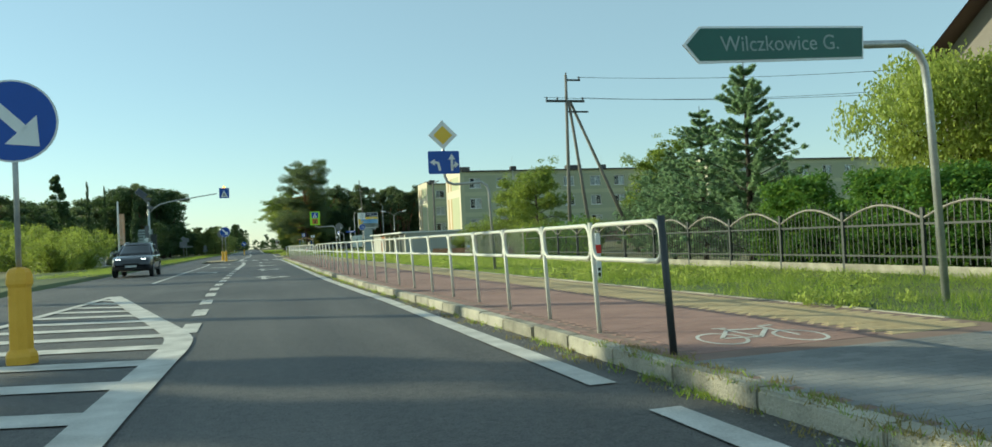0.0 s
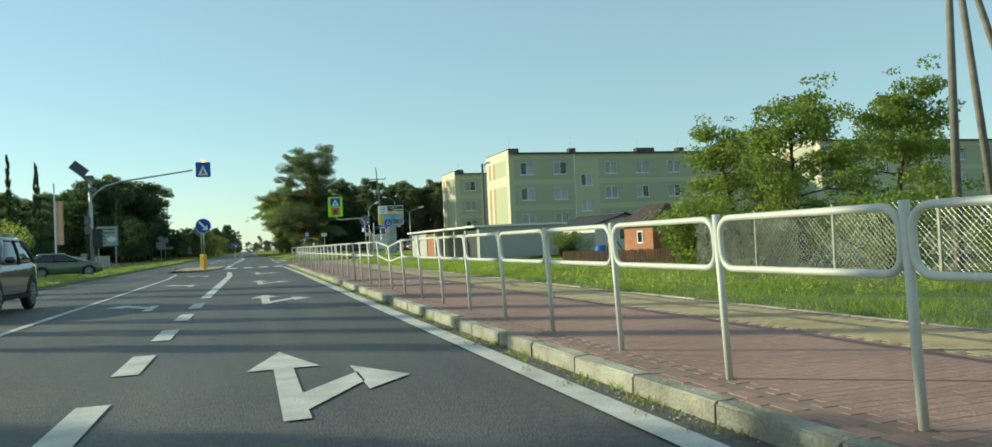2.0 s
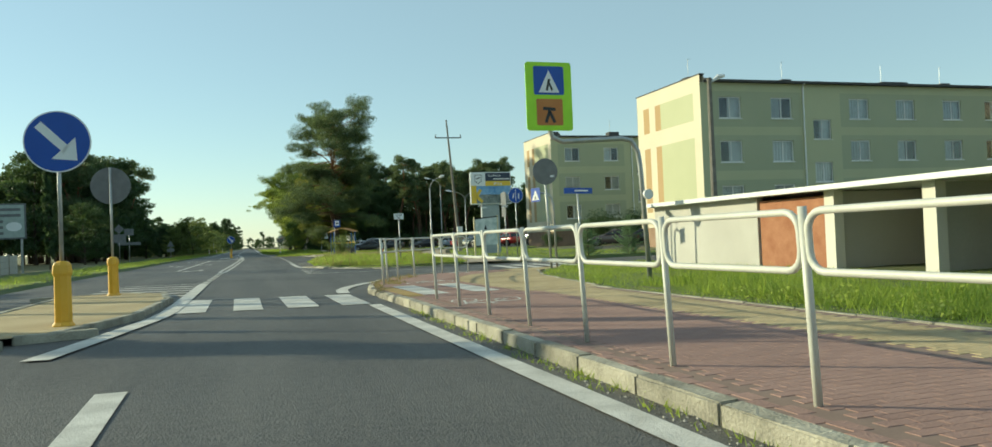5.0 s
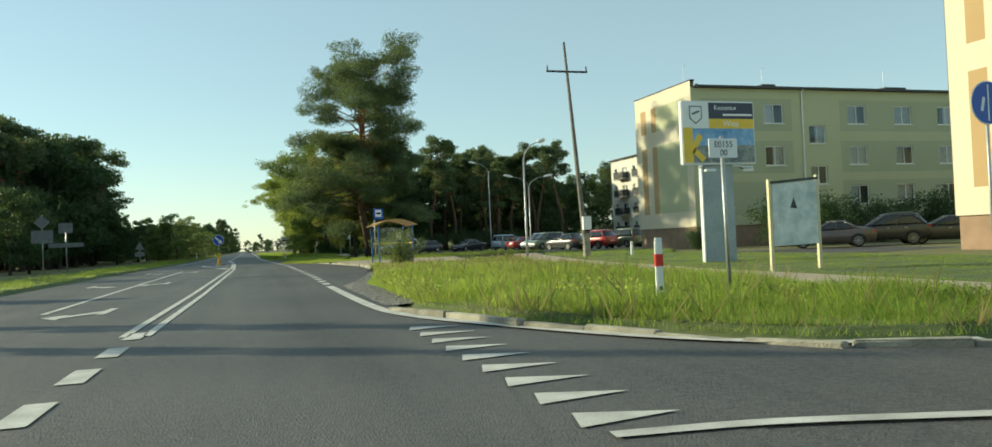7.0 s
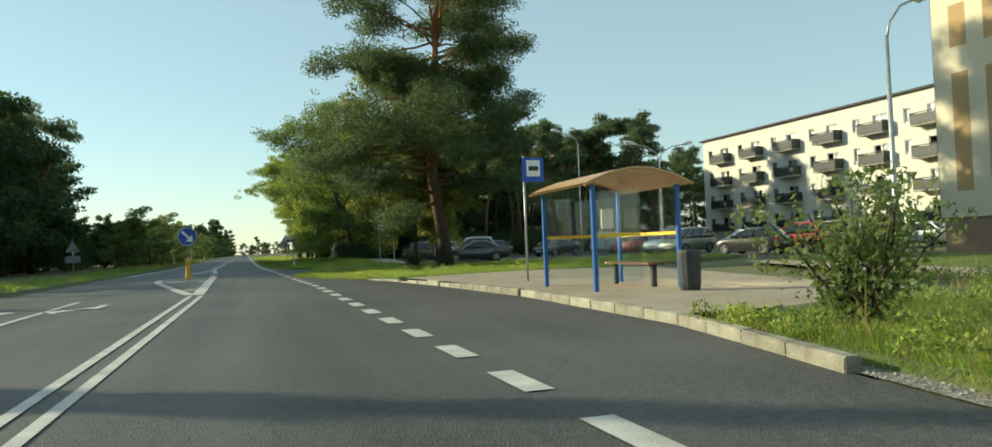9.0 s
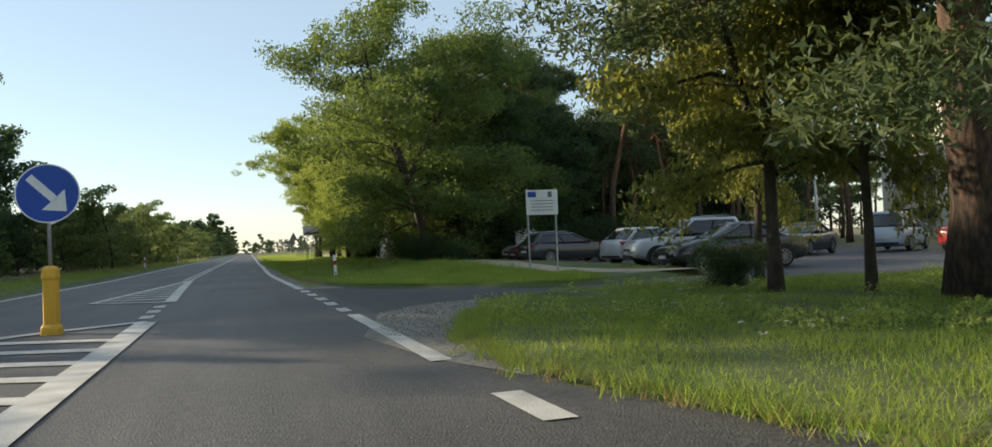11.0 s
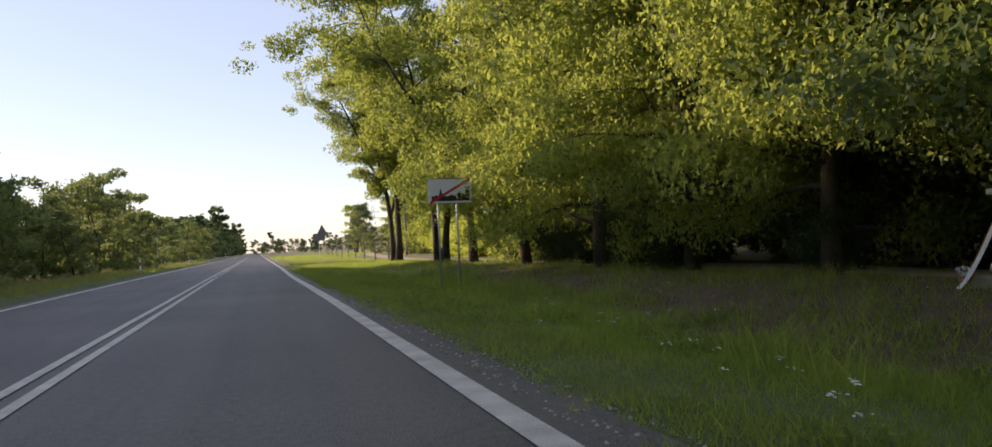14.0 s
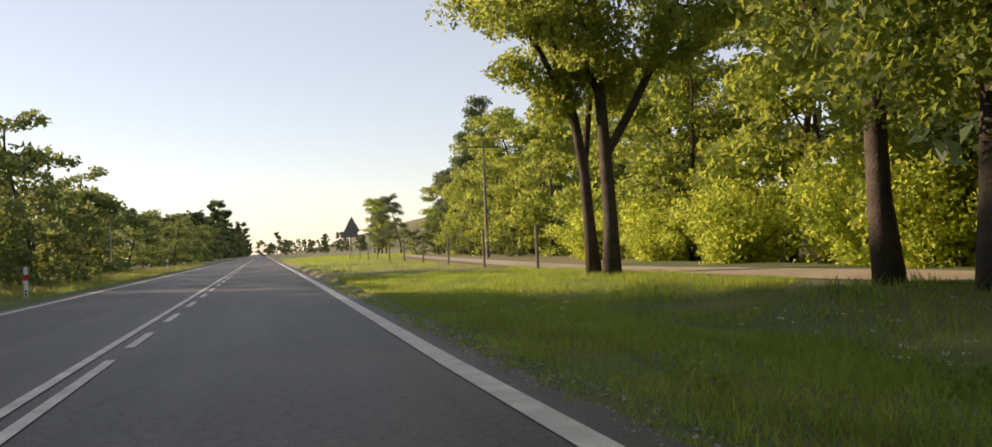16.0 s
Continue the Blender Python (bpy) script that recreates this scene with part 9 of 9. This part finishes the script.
back_sign(-12.1, 160.5, [("plate_back", 2.1, 2.9, 1.2, "rect"), ("diamond_back", 2.95, 3.85, 0.9, "diamond")], "grey backs of a diamond and a plate on a post")
back_sign(-12.2, 167.5, [("arrow_plate", 1.9, 2.2, 2.2, "rect"), ("solar_panel", 2.9, 3.6, 0.9, "rect")], "dark direction plate and a solar panel on a post")
back_sign(-10.5, 192.0, [("plate_back", 1.0, 1.45, 0.9, "rect"), ("triangle_back", 1.7, 2.5, 0.9, "tri")], "grey back of a warning triangle on a post")
back_sign(-16.4, 281.0, [("plate_back", 2.7, 3.9, 2.6, "rect")], "dark back of a large plate on posts")
back_sign(8.5, 316, [("triangle_back", 3.0, 4.6, 1.7, "tri")], "dark back of a warning triangle beside the field")
back_sign(7.6, 310, [("plate_back", 2.3, 2.9, 1.6, "rect")], "back of a small plate beside the field")
s = thing("thin_pole", -9.2, 286, 0.0, 0, "thin steel post across the road", "post")
part("pole", tube([(0, 0, -.1), (0, 0, 3.6)], 0.04, 7), GALV, s)

# posts and poles along the field
for k in range(9):
    s = thing("field_post", 8.4 + k * .08, 259.1 + k * 6.9, 0.05, 0, "pale wooden post along the field", "post", "field posts")
    part("post", tube([(0, 0, -.15), (0, 0, 1.65)], 0.055, 7), WOOD_POLE, s)
s = steel_pole(15.0, 288, 0.0, 8.6, 8.0, "grey wooden electricity pole beside the field")
wire((14.2, 288, 8.4), (30, 240, 9.0), 0.6)
wire((15.8, 288, 8.4), (31, 240, 9.0), 0.6)


def pylon(x, y, h):
    s = thing("pylon", x, y, 0.0, 0, "far lattice electricity pylon", "pylon", "pylons")
    for sx in (-1, 1):
        part("leg", tube([(sx * h * .12, 0, 0), (sx * h * .02, 0, h)], 0.14, 4), SIGN_BACK, s)
    for k in range(5):
        z = h * (.15 + .16 * k)
        w = h * .12 * (1 - z / h * .83)
        part("brace", tube([(-w, 0, z), (w * .8, 0, z + h * .15)], 0.08, 4), SIGN_BACK, s)
    for z in (.72, .86):
        part("arm", box(-h * .16, h * .16, -.1, .1, h * z, h * z + .25), SIGN_BACK, s)


pylon(45, 560, 22)
pylon(62, 640, 24)


def far_hill():
    bm = bmesh.new()
    nx, ny = 24, 6
    g = [[bm.verts.new((20 + 26 * i, 900 + 60 * j, -2 + 46 * math.sin(math.pi * min(1, i / 20)) ** 1.2 * math.sin(math.pi * j / ny) + rt.uniform(-.6, .6))) for i in range(nx)] for j in range(ny + 1)]
    for j in range(ny):
        for i in range(nx - 1):
            bm.faces.new((g[j][i], g[j][i + 1], g[j + 1][i + 1], g[j + 1][i]))
    me = bpy.data.meshes.new("far_hill")
    bm.to_mesh(me)
    bm.free()
    me.materials.append(DRY_GROUND)
    tagged(new("far_hill", me), "low pale hill beyond the field", kind="structure")


far_hill()


# wayside shrine among the trees
s = thing("wayside_shrine", 8.8, 213.0, 0.26, 25, "white stepped wayside shrine hung with white and orange ribbons", "shrine")
part("base", box(-.55, .55, -.55, .55, -.1, 0.14, .02), CONCRETE, s)
part("pillar", box(-.33, .33, -.33, .33, .14, 1.15, .02), WHITE_WALL, s)
part("ledge", box(-.38, .38, -.38, .38, 1.15, 1.22, .01), WHITE_WALL, s)
part("upper_pillar", box(-.17, .17, -.17, .17, 1.22, 2.0, .02), WHITE_WALL, s)
part("cross", box(-.035, .035, -.03, .03, 2.0, 2.75, .005), SIGN_WHITE, s)
part("cross_bar", box(-.2, .2, -.029, .029, 2.4, 2.47, .005), SIGN_WHITE, s)
RIBBON_W, RIBBON_O = mat("white_ribbon", (0.6, 0.6, 0.58), (0.75, 0.74, 0.7), 0.7), mat("orange_ribbon", (0.5, 0.24, 0.06), (0.6, 0.32, 0.1), 0.7)
for k in range(6):
    a = k * math.pi / 3 + .3
    bm = bmesh.new()
    cols = []
    for i in range(9):
        f_ = i / 8
        r_ = 0.2 + 0.75 * f_
        z_ = 1.35 * (1 - f_) ** 1.3 + 0.02
        c_ = Vector((math.cos(a) * r_, math.sin(a) * r_, z_))
        w_ = Vector((-math.sin(a), math.cos(a), 0)) * 0.05
        cols.append((bm.verts.new(c_ - w_), bm.verts.new(c_ + w_)))
    for p0, p1 in zip(cols, cols[1:]):
        bm.faces.new((p0[0], p0[1], p1[1], p1[0]))
    part("ribbon", bm, RIBBON_O if k % 3 == 1 else RIBBON_W, s)
for k in range(5):
    a = k * 1.256
    pot = thing("flower_pot", 8.8 + .75 * math.cos(a), 213.0 + .75 * math.sin(a), 0.29, 0, "small pot of pale flowers at the shrine", "flower pot", "pots at the shrine")
    part("pot", tube([(0, 0, -.02), (0, 0, .12)], [.06, .085], 9), BRICK_WALL, pot)
    rng = np.random.default_rng(k)
    quads_object("bloom", leaf_quads(rng, np.array([[0, 0, .18]]), np.array([[.1, .1, .07]]), [60], .05, .04), PETAL, pot)


# notice board with a rounded top beside the car park
s = thing("notice_board", 16.6, 208.6, -0.02, 0, "white notice board with a rounded top beside the car park", "notice board")
hw_, lo_, hi_ = 0.68, 0.46, 1.95
part("panel", plate([(-hw_, lo_), (hw_, lo_), (hw_, hi_ - .16), (hw_ * .8, hi_ - .04), (hw_ * .4, hi_), (-hw_ * .4, hi_), (-hw_ * .8, hi_ - .04), (-hw_, hi_ - .16)], -0.03, 0.0), SIGN_WHITE, s)
for u_ in (-hw_ + .1, hw_ - .1):
    part("post", tube([(u_, .035, -.1), (u_, .035, hi_ - .2)], .03, 8), GALV, s)
for k in range(3):
    part("text_bar", plate([(-hw_ * .5, hi_ - .4 - .16 * k), (hw_ * .5, hi_ - .4 - .16 * k), (hw_ * .5, hi_ - .36 - .16 * k), (-hw_ * .5, hi_ - .36 - .16 * k)], -0.036, -0.032), SIGN_BACK, s)
